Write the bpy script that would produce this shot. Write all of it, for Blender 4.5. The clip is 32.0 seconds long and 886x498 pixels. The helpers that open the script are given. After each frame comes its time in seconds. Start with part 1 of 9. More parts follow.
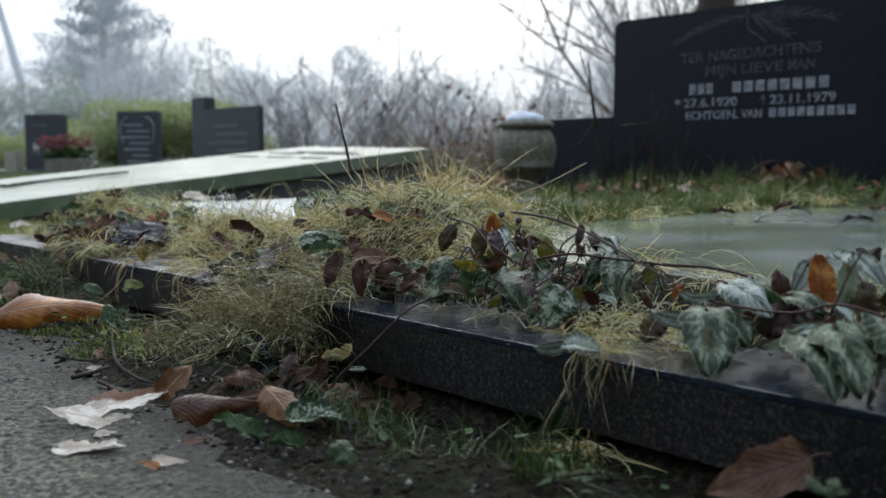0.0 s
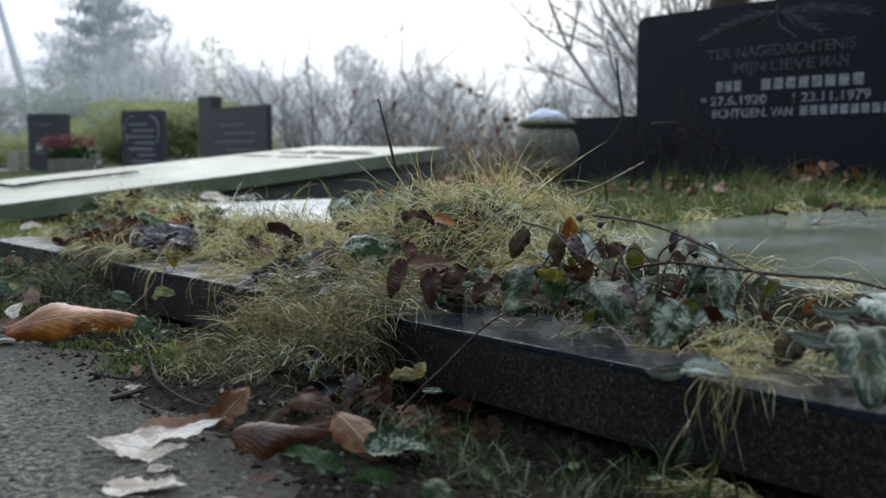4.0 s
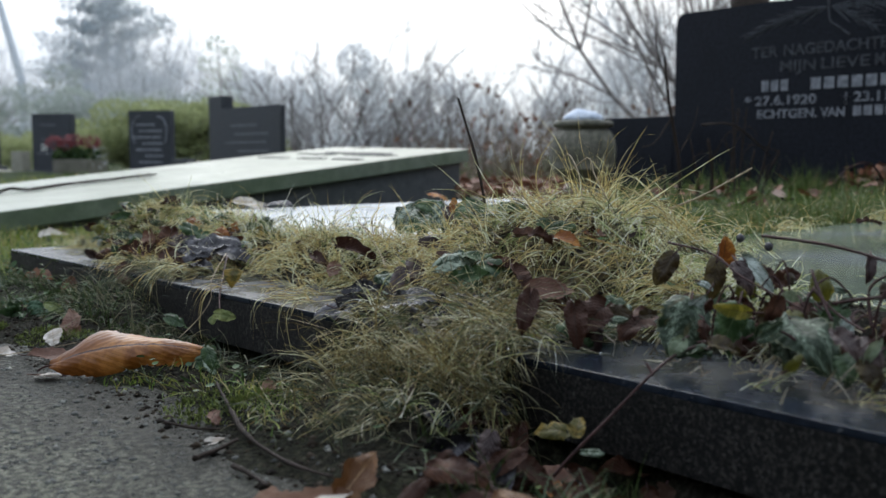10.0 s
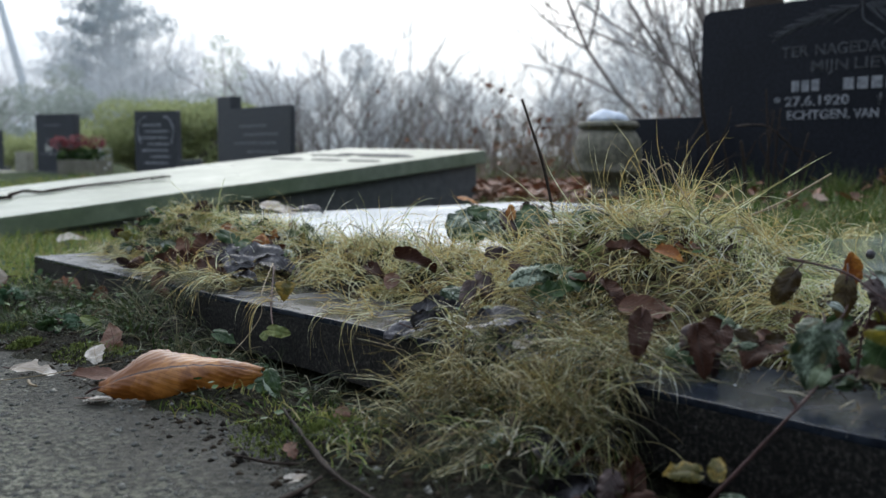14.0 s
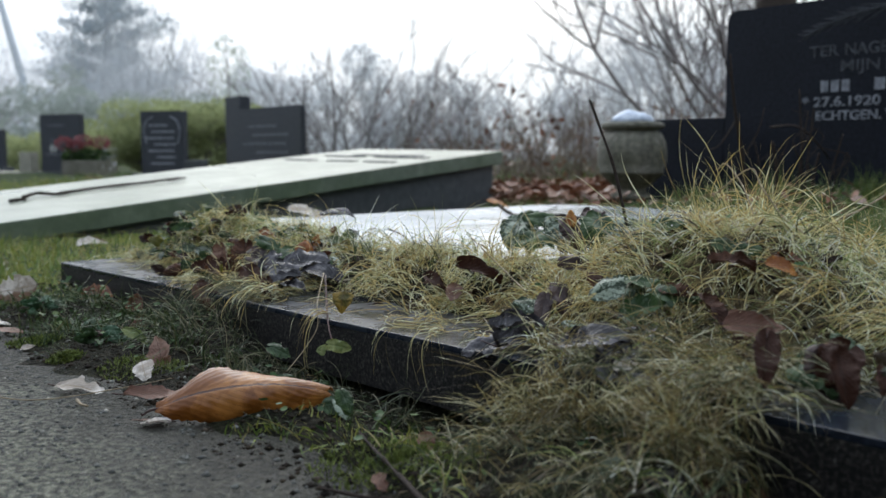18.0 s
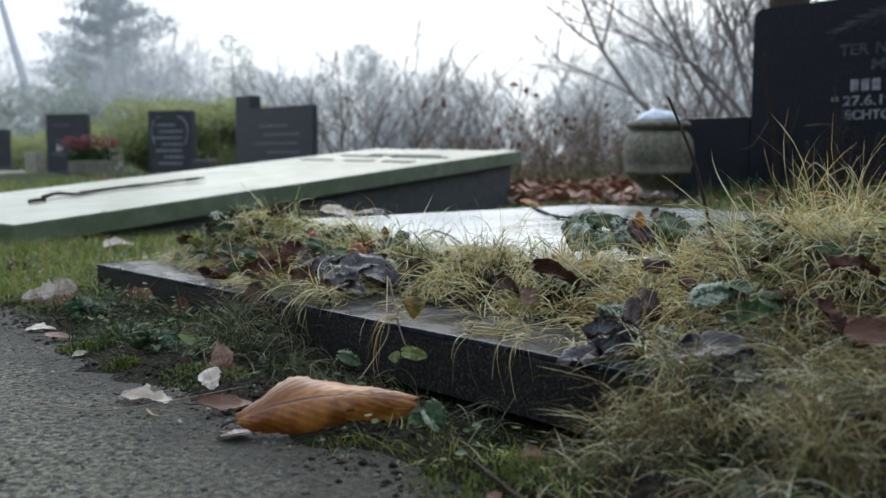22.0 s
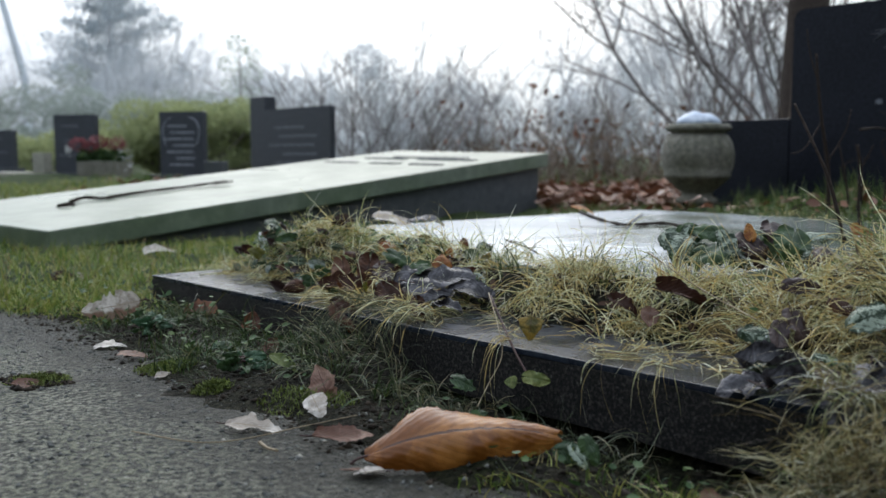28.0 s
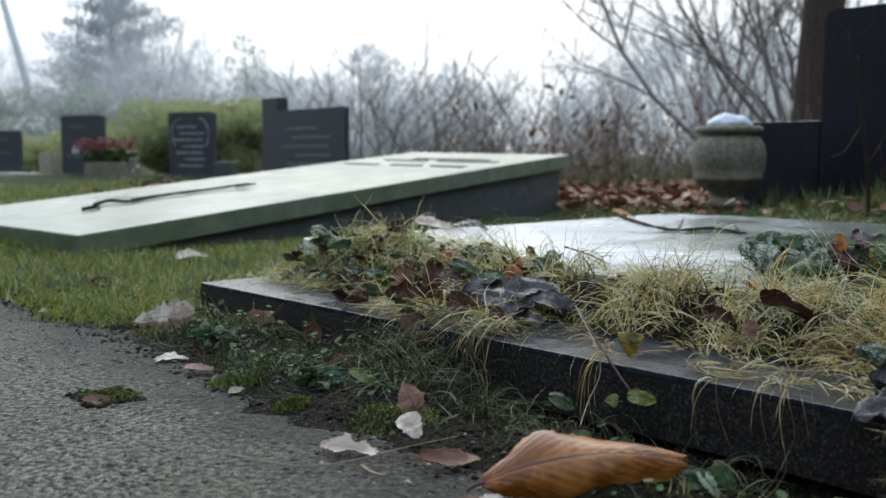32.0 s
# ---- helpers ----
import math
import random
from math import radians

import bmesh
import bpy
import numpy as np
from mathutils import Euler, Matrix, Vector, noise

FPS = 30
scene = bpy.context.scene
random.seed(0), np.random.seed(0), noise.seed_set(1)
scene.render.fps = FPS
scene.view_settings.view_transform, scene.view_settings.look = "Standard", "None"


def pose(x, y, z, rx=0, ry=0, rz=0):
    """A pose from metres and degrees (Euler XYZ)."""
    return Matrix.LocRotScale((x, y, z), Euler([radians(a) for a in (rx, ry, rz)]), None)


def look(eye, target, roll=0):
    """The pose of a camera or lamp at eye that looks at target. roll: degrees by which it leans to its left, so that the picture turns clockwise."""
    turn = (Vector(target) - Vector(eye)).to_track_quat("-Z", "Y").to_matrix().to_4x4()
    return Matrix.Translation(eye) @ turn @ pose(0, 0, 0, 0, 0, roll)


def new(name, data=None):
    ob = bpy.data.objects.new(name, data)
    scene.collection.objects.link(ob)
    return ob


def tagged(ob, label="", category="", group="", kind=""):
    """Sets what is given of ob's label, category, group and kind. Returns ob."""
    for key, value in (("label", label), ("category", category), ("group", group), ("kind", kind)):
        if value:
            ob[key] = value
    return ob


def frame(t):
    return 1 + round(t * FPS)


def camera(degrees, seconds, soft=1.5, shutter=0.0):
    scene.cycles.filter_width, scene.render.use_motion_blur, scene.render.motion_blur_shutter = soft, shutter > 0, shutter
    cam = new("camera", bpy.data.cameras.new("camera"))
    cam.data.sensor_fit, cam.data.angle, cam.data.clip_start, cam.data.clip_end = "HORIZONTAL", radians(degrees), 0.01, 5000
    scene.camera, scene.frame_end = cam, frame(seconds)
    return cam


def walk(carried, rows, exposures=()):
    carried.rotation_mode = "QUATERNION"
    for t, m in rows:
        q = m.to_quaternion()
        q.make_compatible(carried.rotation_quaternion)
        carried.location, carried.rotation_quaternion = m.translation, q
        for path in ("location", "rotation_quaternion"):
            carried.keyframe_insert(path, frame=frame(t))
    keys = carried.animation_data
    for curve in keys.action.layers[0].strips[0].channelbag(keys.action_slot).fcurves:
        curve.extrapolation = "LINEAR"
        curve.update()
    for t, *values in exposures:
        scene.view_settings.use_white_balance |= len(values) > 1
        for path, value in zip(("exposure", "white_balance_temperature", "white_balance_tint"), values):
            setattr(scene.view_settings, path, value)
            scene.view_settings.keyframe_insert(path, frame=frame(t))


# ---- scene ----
cam = camera(50.8, 32.0, soft=1.5)
# slider shot: seconds, eye x, y, z in metres; the head never turns
PITCH, ROLL, YAW = -5.71, 0.0, 0.0
ROWS = [
    (0.0, 0.0000, 0.0000, 0.2160),
    (1.0, -0.0175, 0.0246, 0.2152),
    (2.0, -0.0346, 0.0468, 0.2146),
    (3.0, -0.0518, 0.0674, 0.2140),
    (3.5, -0.0602, 0.0773, 0.2138),
    (5.5, -0.0966, 0.1220, 0.2136),
    (6.0, -0.1053, 0.1328, 0.2139),
    (7.0, -0.1221, 0.1543, 0.2147),
    (8.0, -0.1396, 0.1785, 0.2159),
    (9.0, -0.1585, 0.2041, 0.2178),
    (10.0, -0.1779, 0.2266, 0.2209),
    (11.0, -0.1975, 0.2468, 0.2242),
    (12.0, -0.2176, 0.2661, 0.2259),
    (13.0, -0.2362, 0.2821, 0.2265),
    (14.0, -0.2516, 0.2948, 0.2266),
    (14.5, -0.2594, 0.3013, 0.2265),
    (16.5, -0.2931, 0.3296, 0.2278),
    (17.0, -0.3024, 0.3364, 0.2290),
    (18.0, -0.3222, 0.3518, 0.2308),
    (19.0, -0.3425, 0.3673, 0.2310),
    (20.0, -0.3626, 0.3778, 0.2305),
    (21.0, -0.3819, 0.3844, 0.2303),
    (22.0, -0.3998, 0.3910, 0.2297),
    (23.0, -0.4169, 0.3995, 0.2298),
    (24.0, -0.4339, 0.4105, 0.2310),
    (25.0, -0.4515, 0.4219, 0.2322),
    (25.5, -0.4607, 0.4274, 0.2332),
    (27.5, -0.5009, 0.4467, 0.2391),
    (28.0, -0.5122, 0.4520, 0.2401),
    (29.0, -0.5360, 0.4640, 0.2418),
    (30.0, -0.5589, 0.4737, 0.2437),
    (31.0, -0.5802, 0.4810, 0.2459),
    (32.0, -0.6001, 0.4900, 0.2475),
]
walk(cam, [(t, pose(x, y, z, 90 + PITCH, ROLL, YAW)) for t, x, y, z in ROWS])
# the lens is focused on the kerb; the churchyard behind it goes soft
cam.data.dof.use_dof = True
cam.data.dof.focus_distance = 0.98
cam.data.dof.aperture_fstop = 7.5

# ---- light: a white overcast sky ----
world = bpy.data.worlds.new("world")
scene.world = world
world.use_nodes = True
wn, wl = world.node_tree.nodes, world.node_tree.links
wn.clear()
sky = wn.new("ShaderNodeTexSky")
sky.sky_type = "NISHITA"
sky.sun_disc = False
sky.sun_elevation, sky.sun_rotation = radians(32), radians(-20)
sky.air_density, sky.dust_density, sky.ozone_density = 1.0, 6.0, 1.0
hsv = wn.new("ShaderNodeHueSaturation")
hsv.inputs["Saturation"].default_value = 0.12
scale_sky = wn.new("ShaderNodeVectorMath")
scale_sky.operation = "SCALE"
scale_sky.inputs["Scale"].default_value = 0.02
cloud = wn.new("ShaderNodeTexNoise")
cloud.inputs["Scale"].default_value = 1.3
cloud.inputs["Detail"].default_value = 4
# the veiled sun brightens the cloud round its own direction
glow_dir = wn.new("ShaderNodeVectorMath")
glow_dir.operation = "DOT_PRODUCT"
glow_dir.inputs[1].default_value = Vector((0.10, 0.93, 0.36)).normalized()
glow_mix = wn.new("ShaderNodeMath")
glow_mix.operation = "MULTIPLY_ADD"
glow_mix.inputs[1].default_value, glow_mix.inputs[2].default_value = 0.16, -0.08
glow_add = wn.new("ShaderNodeMath")
glow_add.operation = "ADD"
cloud_ramp = wn.new("ShaderNodeValToRGB")
for e, (p, c) in zip([cloud_ramp.color_ramp.elements[0], cloud_ramp.color_ramp.elements[1], cloud_ramp.color_ramp.elements.new(0.9), cloud_ramp.color_ramp.elements.new(0.97)],
                     [(0.0, (0.328, 0.384, 0.468)), (0.6, (0.358, 0.424, 0.515)), (0.88, (0.418, 0.489, 0.580)), (0.975, (0.84, 0.89, 0.925))]):
    e.position, e.color = p, (*c, 1)
sky_sum = wn.new("ShaderNodeVectorMath")
sky_sum.operation = "ADD"
bg = wn.new("ShaderNodeBackground")
bg.inputs["Strength"].default_value = 1.0
wout = wn.new("ShaderNodeOutputWorld")
coord = wn.new("ShaderNodeTexCoord")
wl.new(coord.outputs["Generated"], cloud.inputs["Vector"])
wl.new(sky.outputs[0], hsv.inputs["Color"])
wl.new(hsv.outputs[0], scale_sky.inputs[0])
wl.new(coord.outputs["Generated"], glow_dir.inputs[0])
wl.new(cloud.outputs["Fac"], glow_mix.inputs[0])
wl.new(glow_dir.outputs["Value"], glow_add.inputs[0])
wl.new(glow_mix.outputs[0], glow_add.inputs[1])
wl.new(glow_add.outputs[0], cloud_ramp.inputs[0])
wl.new(scale_sky.outputs[0], sky_sum.inputs[0])
wl.new(cloud_ramp.outputs[0], sky_sum.inputs[1])
# an overcast sky is brighter overhead than at the horizon
up_dot = wn.new("ShaderNodeVectorMath")
up_dot.operation = "DOT_PRODUCT"
up_dot.inputs[1].default_value = (0, 0, 1)
up_gain = wn.new("ShaderNodeMath")
up_gain.operation = "MULTIPLY_ADD"
up_gain.inputs[1].default_value, up_gain.inputs[2].default_value = 2.3, 1.0
up_sky = wn.new("ShaderNodeVectorMath")
up_sky.operation = "SCALE"
wl.new(coord.outputs["Generated"], up_dot.inputs[0])
wl.new(up_dot.outputs["Value"], up_gain.inputs[0])
wl.new(sky_sum.outputs[0], up_sky.inputs[0])
wl.new(up_gain.outputs[0], up_sky.inputs["Scale"])
wl.new(up_sky.outputs[0], bg.inputs["Color"])
wl.new(bg.outputs[0], wout.inputs[0])
sun = new("sun", bpy.data.lights.new("sun", "SUN"))
sun.data.energy, sun.data.angle, sun.data.color = 0.5, radians(40), (1.0, 0.97, 0.93)
sun.matrix_world = look((2, 8, 9), (0, 0, 0))


# ---- materials ----
def ramp(nt, stops):
    r = nt.nodes.new("ShaderNodeValToRGB")
    el = r.color_ramp.elements
    while len(el) < len(stops):
        el.new(0.5)
    for e, (p, c) in zip(el, stops):
        e.position, e.color = p, (*c, 1)
    return r


def texnoise(nt, vec, scale, detail=5, rough=0.6, dist=0.0):
    n = nt.nodes.new("ShaderNodeTexNoise")
    n.inputs["Scale"].default_value, n.inputs["Detail"].default_value = scale, detail
    n.inputs["Roughness"].default_value, n.inputs["Distortion"].default_value = rough, dist
    if vec:
        nt.links.new(vec, n.inputs["Vector"])
    return n


def mixc(nt, fac, a, b, mode="MIX"):
    m = nt.nodes.new("ShaderNodeMix")
    m.data_type, m.blend_type = "RGBA", mode
    for sock, val in ((m.inputs[0], fac), (m.inputs[6], a), (m.inputs[7], b)):
        if hasattr(val, "links"):
            nt.links.new(val, sock)
        elif isinstance(val, tuple):
            sock.default_value = (*val, 1)
        else:
            sock.default_value = val
    return m.outputs[2]


def math_node(nt, op, a, b=None):
    m = nt.nodes.new("ShaderNodeMath")
    m.operation = op
    for sock, val in zip(m.inputs, (a, b)):
        if hasattr(val, "links"):
            nt.links.new(val, sock)
        elif val is not None:
            sock.default_value = val
    return m.outputs[0]


def surface(name, fine, coarse=None, scale=40, cscale=3, rough=(0.6, 0.85), bump=0.3, bscale=120, bdist=0.002, spec=0.5, vary="", metal=0.0, coat=0.0, speck=None, leafy=0.0, space="Object"):
    """A surface with a fine colour ramp, coarse blotches, roughness that varies and relief."""
    m = bpy.data.materials.new(name)
    m.use_nodes = True
    nt = m.node_tree
    bsdf = nt.nodes["Principled BSDF"]
    tc = nt.nodes.new("ShaderNodeTexCoord")
    vec = tc.outputs[space]
    f = texnoise(nt, vec, scale, 6, 0.65)
    fr = ramp(nt, fine)
    nt.links.new(f.outputs["Fac"], fr.inputs[0])
    col = fr.outputs[0]
    c = texnoise(nt, vec, cscale, 4, 0.6, 0.4)
    if coarse:
        cr = ramp(nt, coarse)
        nt.links.new(c.outputs["Fac"], cr.inputs[0])
        col = mixc(nt, 1.0, col, cr.outputs[0], "MULTIPLY")
    if speck:
        sp = texnoise(nt, vec, speck[0], 2, 0.5)
        sr = ramp(nt, [(speck[1], (0, 0, 0)), (min(speck[1] + 0.06, 1), (1, 1, 1))])
        nt.links.new(sp.outputs["Fac"], sr.inputs[0])
        col = mixc(nt, sr.outputs[0], col, speck[2])
    if vary:
        src = nt.nodes.new("ShaderNodeObjectInfo" if vary[0] == "object" else "ShaderNodeNewGeometry")
        val = src.outputs["Random" if vary[0] == "object" else "Random Per Island"]
        vr = ramp(nt, vary[1])
        nt.links.new(val, vr.inputs[0])
        col = mixc(nt, vary[2], col, vr.outputs[0])
    nt.links.new(col, bsdf.inputs["Base Color"])
    rr = nt.nodes.new("ShaderNodeMapRange")
    rr.inputs["To Min"].default_value, rr.inputs["To Max"].default_value = rough
    rr.inputs["From Min"].default_value, rr.inputs["From Max"].default_value = 0.3, 0.7
    nt.links.new(c.outputs["Fac"], rr.inputs["Value"])
    nt.links.new(rr.outputs[0], bsdf.inputs["Roughness"])
    bsdf.inputs["Specular IOR Level"].default_value = spec
    bsdf.inputs["Metallic"].default_value = metal
    bsdf.inputs["Coat Weight"].default_value = coat
    bsdf.inputs["Coat Roughness"].default_value = 0.12
    if bump:
        b = texnoise(nt, vec, bscale, 6, 0.7)
        bn = nt.nodes.new("ShaderNodeBump")
        bn.inputs["Strength"].default_value, bn.inputs["Distance"].default_value = bump, bdist
        nt.links.new(b.outputs["Fac"], bn.inputs["Height"])
        nt.links.new(bn.outputs[0], bsdf.inputs["Normal"])
    if leafy:
        tl = nt.nodes.new("ShaderNodeBsdfTranslucent")
        nt.links.new(col, tl.inputs["Color"])
        mx = nt.nodes.new("ShaderNodeMixShader")
        mx.inputs[0].default_value = leafy
        nt.links.new(bsdf.outputs[0], mx.inputs[1])
        nt.links.new(tl.outputs[0], mx.inputs[2])
        nt.links.new(mx.outputs[0], nt.nodes["Material Output"].inputs[0])
    return m


def leaf_surface(name, base, blotch, vein, blotch_at=0.5, bscale=60, veins=11, vein_w=0.12, rough=(0.35, 0.6), shift=0.12, leafy=0.2, between=0.0):
    """A leaf: blotched blade with midrib and side veins laid along its uv (length, side)."""
    m = bpy.data.materials.new(name)
    m.use_nodes = True
    nt = m.node_tree
    bsdf = nt.nodes["Principled BSDF"]
    tc = nt.nodes.new("ShaderNodeTexCoord")
    sep = nt.nodes.new("ShaderNodeSeparateXYZ")
    nt.links.new(tc.outputs["UV"], sep.inputs[0])
    s, side = sep.outputs[0], math_node(nt, "ABSOLUTE", math_node(nt, "SUBTRACT", sep.outputs[1], 0.5))
    info = nt.nodes.new("ShaderNodeObjectInfo")
    f = texnoise(nt, tc.outputs["Object"], bscale, 5, 0.65, 0.6)
    shifted = math_node(nt, "ADD", f.outputs["Fac"], math_node(nt, "MULTIPLY", math_node(nt, "SUBTRACT", info.outputs["Random"], 0.5), shift))
    diag = math_node(nt, "SUBTRACT", math_node(nt, "MULTIPLY", s, float(veins)), math_node(nt, "MULTIPLY", side, veins * 0.85))
    tri = math_node(nt, "ABSOLUTE", math_node(nt, "SUBTRACT", math_node(nt, "FRACT", diag), 0.5))
    if between:
        # the silver lies in a band down the middle of each half of the blade, broken by the side veins
        band = math_node(nt, "SUBTRACT", 0.12, math_node(nt, "ABSOLUTE", math_node(nt, "SUBTRACT", side, 0.22)))
        shifted = math_node(nt, "ADD", shifted, math_node(nt, "MULTIPLY", band, between))
        shifted = math_node(nt, "ADD", shifted, math_node(nt, "MULTIPLY", math_node(nt, "SUBTRACT", tri, 0.25), 0.12))
    br = ramp(nt, [(blotch_at - 0.05, base), (blotch_at + 0.07, blotch)])
    nt.links.new(shifted, br.inputs[0])
    fine = texnoise(nt, tc.outputs["Object"], bscale * 7, 3, 0.6)
    col = mixc(nt, 0.35, br.outputs[0], fine.outputs["Fac"], "OVERLAY")
    sv = math_node(nt, "LESS_THAN", tri, vein_w * 0.5)
    mid = math_node(nt, "LESS_THAN", side, 0.018)
    vv = math_node(nt, "MAXIMUM", math_node(nt, "MULTIPLY", sv, 0.45), mid)
    col = mixc(nt, vv, col, vein)
    nt.links.new(col, bsdf.inputs["Base Color"])
    rr = nt.nodes.new("ShaderNodeMapRange")
    rr.inputs["To Min"].default_value, rr.inputs["To Max"].default_value = rough
    nt.links.new(f.outputs["Fac"], rr.inputs["Value"])
    nt.links.new(rr.outputs[0], bsdf.inputs["Roughness"])
    bn = nt.nodes.new("ShaderNodeBump")
    bn.inputs["Strength"].default_value, bn.inputs["Distance"].default_value = 0.4, 0.0008
    bsdf.inputs["Specular IOR Level"].default_value = 0.28
    hgt = math_node(nt, "ADD", math_node(nt, "MULTIPLY", tri, 1.5), math_node(nt, "MULTIPLY", fine.outputs["Fac"], 0.6))
    nt.links.new(math_node(nt, "SUBTRACT", hgt, mid), bn.inputs["Height"])
    nt.links.new(bn.outputs[0], bsdf.inputs["Normal"])
    tl = nt.nodes.new("ShaderNodeBsdfTranslucent")
    nt.links.new(col, tl.inputs["Color"])
    mx = nt.nodes.new("ShaderNodeMixShader")
    mx.inputs[0].default_value = leafy
    nt.links.new(bsdf.outputs[0], mx.inputs[1])
    nt.links.new(tl.outputs[0], mx.inputs[2])
    nt.links.new(mx.outputs[0], nt.nodes["Material Output"].inputs[0])
    return m


M_ASPHALT = surface("asphalt", [(0.42, (0.030, 0.031, 0.024)), (0.5, (0.125, 0.126, 0.103)), (0.58, (0.29, 0.284, 0.235))], [(0.36, (0.55, 0.58, 0.45)), (0.62, (1, 1, 0.94))], 150, 7, (0.55, 0.82), 1.0, 150, 0.010, 0.34, speck=(190, 0.66, (0.38, 0.37, 0.315)))


def muddy(m, mud, edge, across, origin):
    """Soil washed over the asphalt along its edge: more of it nearer the verge, in ragged tongues."""
    nt = m.node_tree
    bsdf = nt.nodes["Principled BSDF"]
    old = bsdf.inputs["Base Color"].links[0].from_socket
    tc = nt.nodes.new("ShaderNodeTexCoord")
    dot = nt.nodes.new("ShaderNodeVectorMath")
    dot.operation = "DOT_PRODUCT"
    dot.inputs[1].default_value = across
    nt.links.new(tc.outputs["Object"], dot.inputs[0])
    wide = texnoise(nt, tc.outputs["Object"], 11, 5, 0.7, 0.6)
    fine = texnoise(nt, tc.outputs["Object"], 120, 4, 0.7)
    v = math_node(nt, "SUBTRACT", dot.outputs["Value"], origin)
    v = math_node(nt, "ADD", v, math_node(nt, "MULTIPLY", math_node(nt, "SUBTRACT", wide.outputs["Fac"], 0.5), 0.22))
    v = math_node(nt, "ADD", v, math_node(nt, "MULTIPLY", math_node(nt, "SUBTRACT", fine.outputs["Fac"], 0.5), 0.10))
    rr = nt.nodes.new("ShaderNodeMapRange")
    rr.inputs["From Min"].default_value, rr.inputs["From Max"].default_value = edge
    rr.inputs["To Max"].default_value = 0.8
    nt.links.new(v, rr.inputs["Value"])
    nt.links.new(mixc(nt, rr.outputs[0], old, mud), bsdf.inputs["Base Color"])


muddy(M_ASPHALT, (0.015, 0.0135, 0.0095), (-0.345, -0.235), (0.758, 0.652, 0.0), -0.985 * 0.758 + 1.96 * 0.652)
M_TURF = surface("mossy_turf", [(0.32, (0.012, 0.018, 0.006)), (0.5, (0.035, 0.055, 0.016)), (0.68, (0.085, 0.105, 0.03))], [(0.4, (0.6, 0.7, 0.4)), (0.6, (1, 1, 1))], 70, 3, (0.8, 0.95), 1.0, 60, 0.02, 0.2)
M_SOIL = surface("soil", [(0.36, (0.006, 0.0055, 0.004)), (0.5, (0.020, 0.018, 0.013)), (0.64, (0.055, 0.05, 0.038))], [(0.4, (0.6, 0.72, 0.42)), (0.6, (1, 1, 1))], 150, 9, (0.8, 0.98), 1.0, 130, 0.01, 0.1)
M_GRANITE = surface("dark_granite", [(0.4, (0.003, 0.0032, 0.0036)), (0.52, (0.0125, 0.0115, 0.0112)), (0.64, (0.056, 0.052, 0.048))], [(0.3, (0.5, 0.49, 0.46)), (0.7, (1.2, 1.16, 1.1))], 300, 9, (0.45, 0.7), 0.7, 300, 0.0015, 0.25, speck=(330, 0.66, (0.085, 0.08, 0.075)))
# base tinted blue to carry part of the sky's reflection
M_KERB_TOP = surface("polished_granite", [(0.35, (0.011, 0.0145, 0.022)), (0.65, (0.027, 0.035, 0.050))], [(0.3, (0.55, 0.55, 0.55)), (0.7, (1.15, 1.15, 1.15))], 120, 14, (0.06, 0.42), 0.16, 160, 0.0005, 0.17, speck=(210, 0.69, (0.15, 0.155, 0.165)))
M_WET_SLAB = surface("wet_slab", [(0.35, (0.13, 0.15, 0.13)), (0.65, (0.22, 0.245, 0.215))], [(0.32, (0.55, 0.68, 0.50)), (0.47, (0.85, 0.92, 0.68)), (0.53, (0.8, 0.88, 0.92)), (0.68, (1.1, 1.05, 1))], 18, 2.5, (0.14, 0.3), 0.03, 30, 0.0006, 0.9, speck=(70, 0.74, (0.05, 0.055, 0.04)), coat=0.5)
M_THATCH = surface("dead_thatch", [(0.34, (0.03, 0.022, 0.012)), (0.5, (0.12, 0.09, 0.045)), (0.66, (0.30, 0.23, 0.12))], [(0.35, (0.5, 0.55, 0.45)), (0.65, (1, 1, 1))], 160, 14, (0.8, 0.95), 1.0, 160, 0.006, 0.2)
def frosted(base):
    """The wet slab with its colour turned white in an uneven patch towards one end."""
    m = base.copy()
    m.name = "icy_wet_slab"
    nt = m.node_tree
    bsdf = nt.nodes["Principled BSDF"]
    old = bsdf.inputs["Base Color"].links[0].from_socket
    tc = nt.nodes.new("ShaderNodeTexCoord")
    sep = nt.nodes.new("ShaderNodeSeparateXYZ")
    nt.links.new(tc.outputs["Object"], sep.inputs[0])
    n = texnoise(nt, tc.outputs["Object"], 2.6, 4, 0.55, 0.8)
    lean = math_node(nt, "ADD", math_node(nt, "MULTIPLY", sep.outputs[0], -0.55), math_node(nt, "MULTIPLY", sep.outputs[1], -0.25))
    r = ramp(nt, [(0.42, (0, 0, 0)), (0.60, (1, 1, 1))])
    nt.links.new(math_node(nt, "ADD", n.outputs["Fac"], lean), r.inputs[0])
    nt.links.new(mixc(nt, r.outputs[0], old, (0.74, 0.78, 0.80)), bsdf.inputs["Base Color"])
    return m


M_PALE_END_SLAB = frosted(M_WET_SLAB)
M_PALE_SLAB = surface("algae_marble", [(0.3, (0.105, 0.127, 0.092)), (0.55, (0.165, 0.193, 0.145)), (0.75, (0.24, 0.267, 0.21))], [(0.3, (0.68, 0.78, 0.6)), (0.7, (1, 1, 1))], 14, 2.2, (0.24, 0.46), 0.2, 60, 0.0015, 0.45, speck=(45, 0.73, (0.1, 0.125, 0.07)))
# weathered granite lightened further: the far stones carry haze in their colour
M_FAR_STONE = surface("weathered_dark_granite", [(0.35, (0.028, 0.032, 0.04)), (0.65, (0.058, 0.063, 0.074))], [(0.3, (0.7, 0.7, 0.7)), (0.7, (1.1, 1.1, 1.1))], 60, 4, (0.4, 0.6), 0.15, 100, 0.001, 0.4)
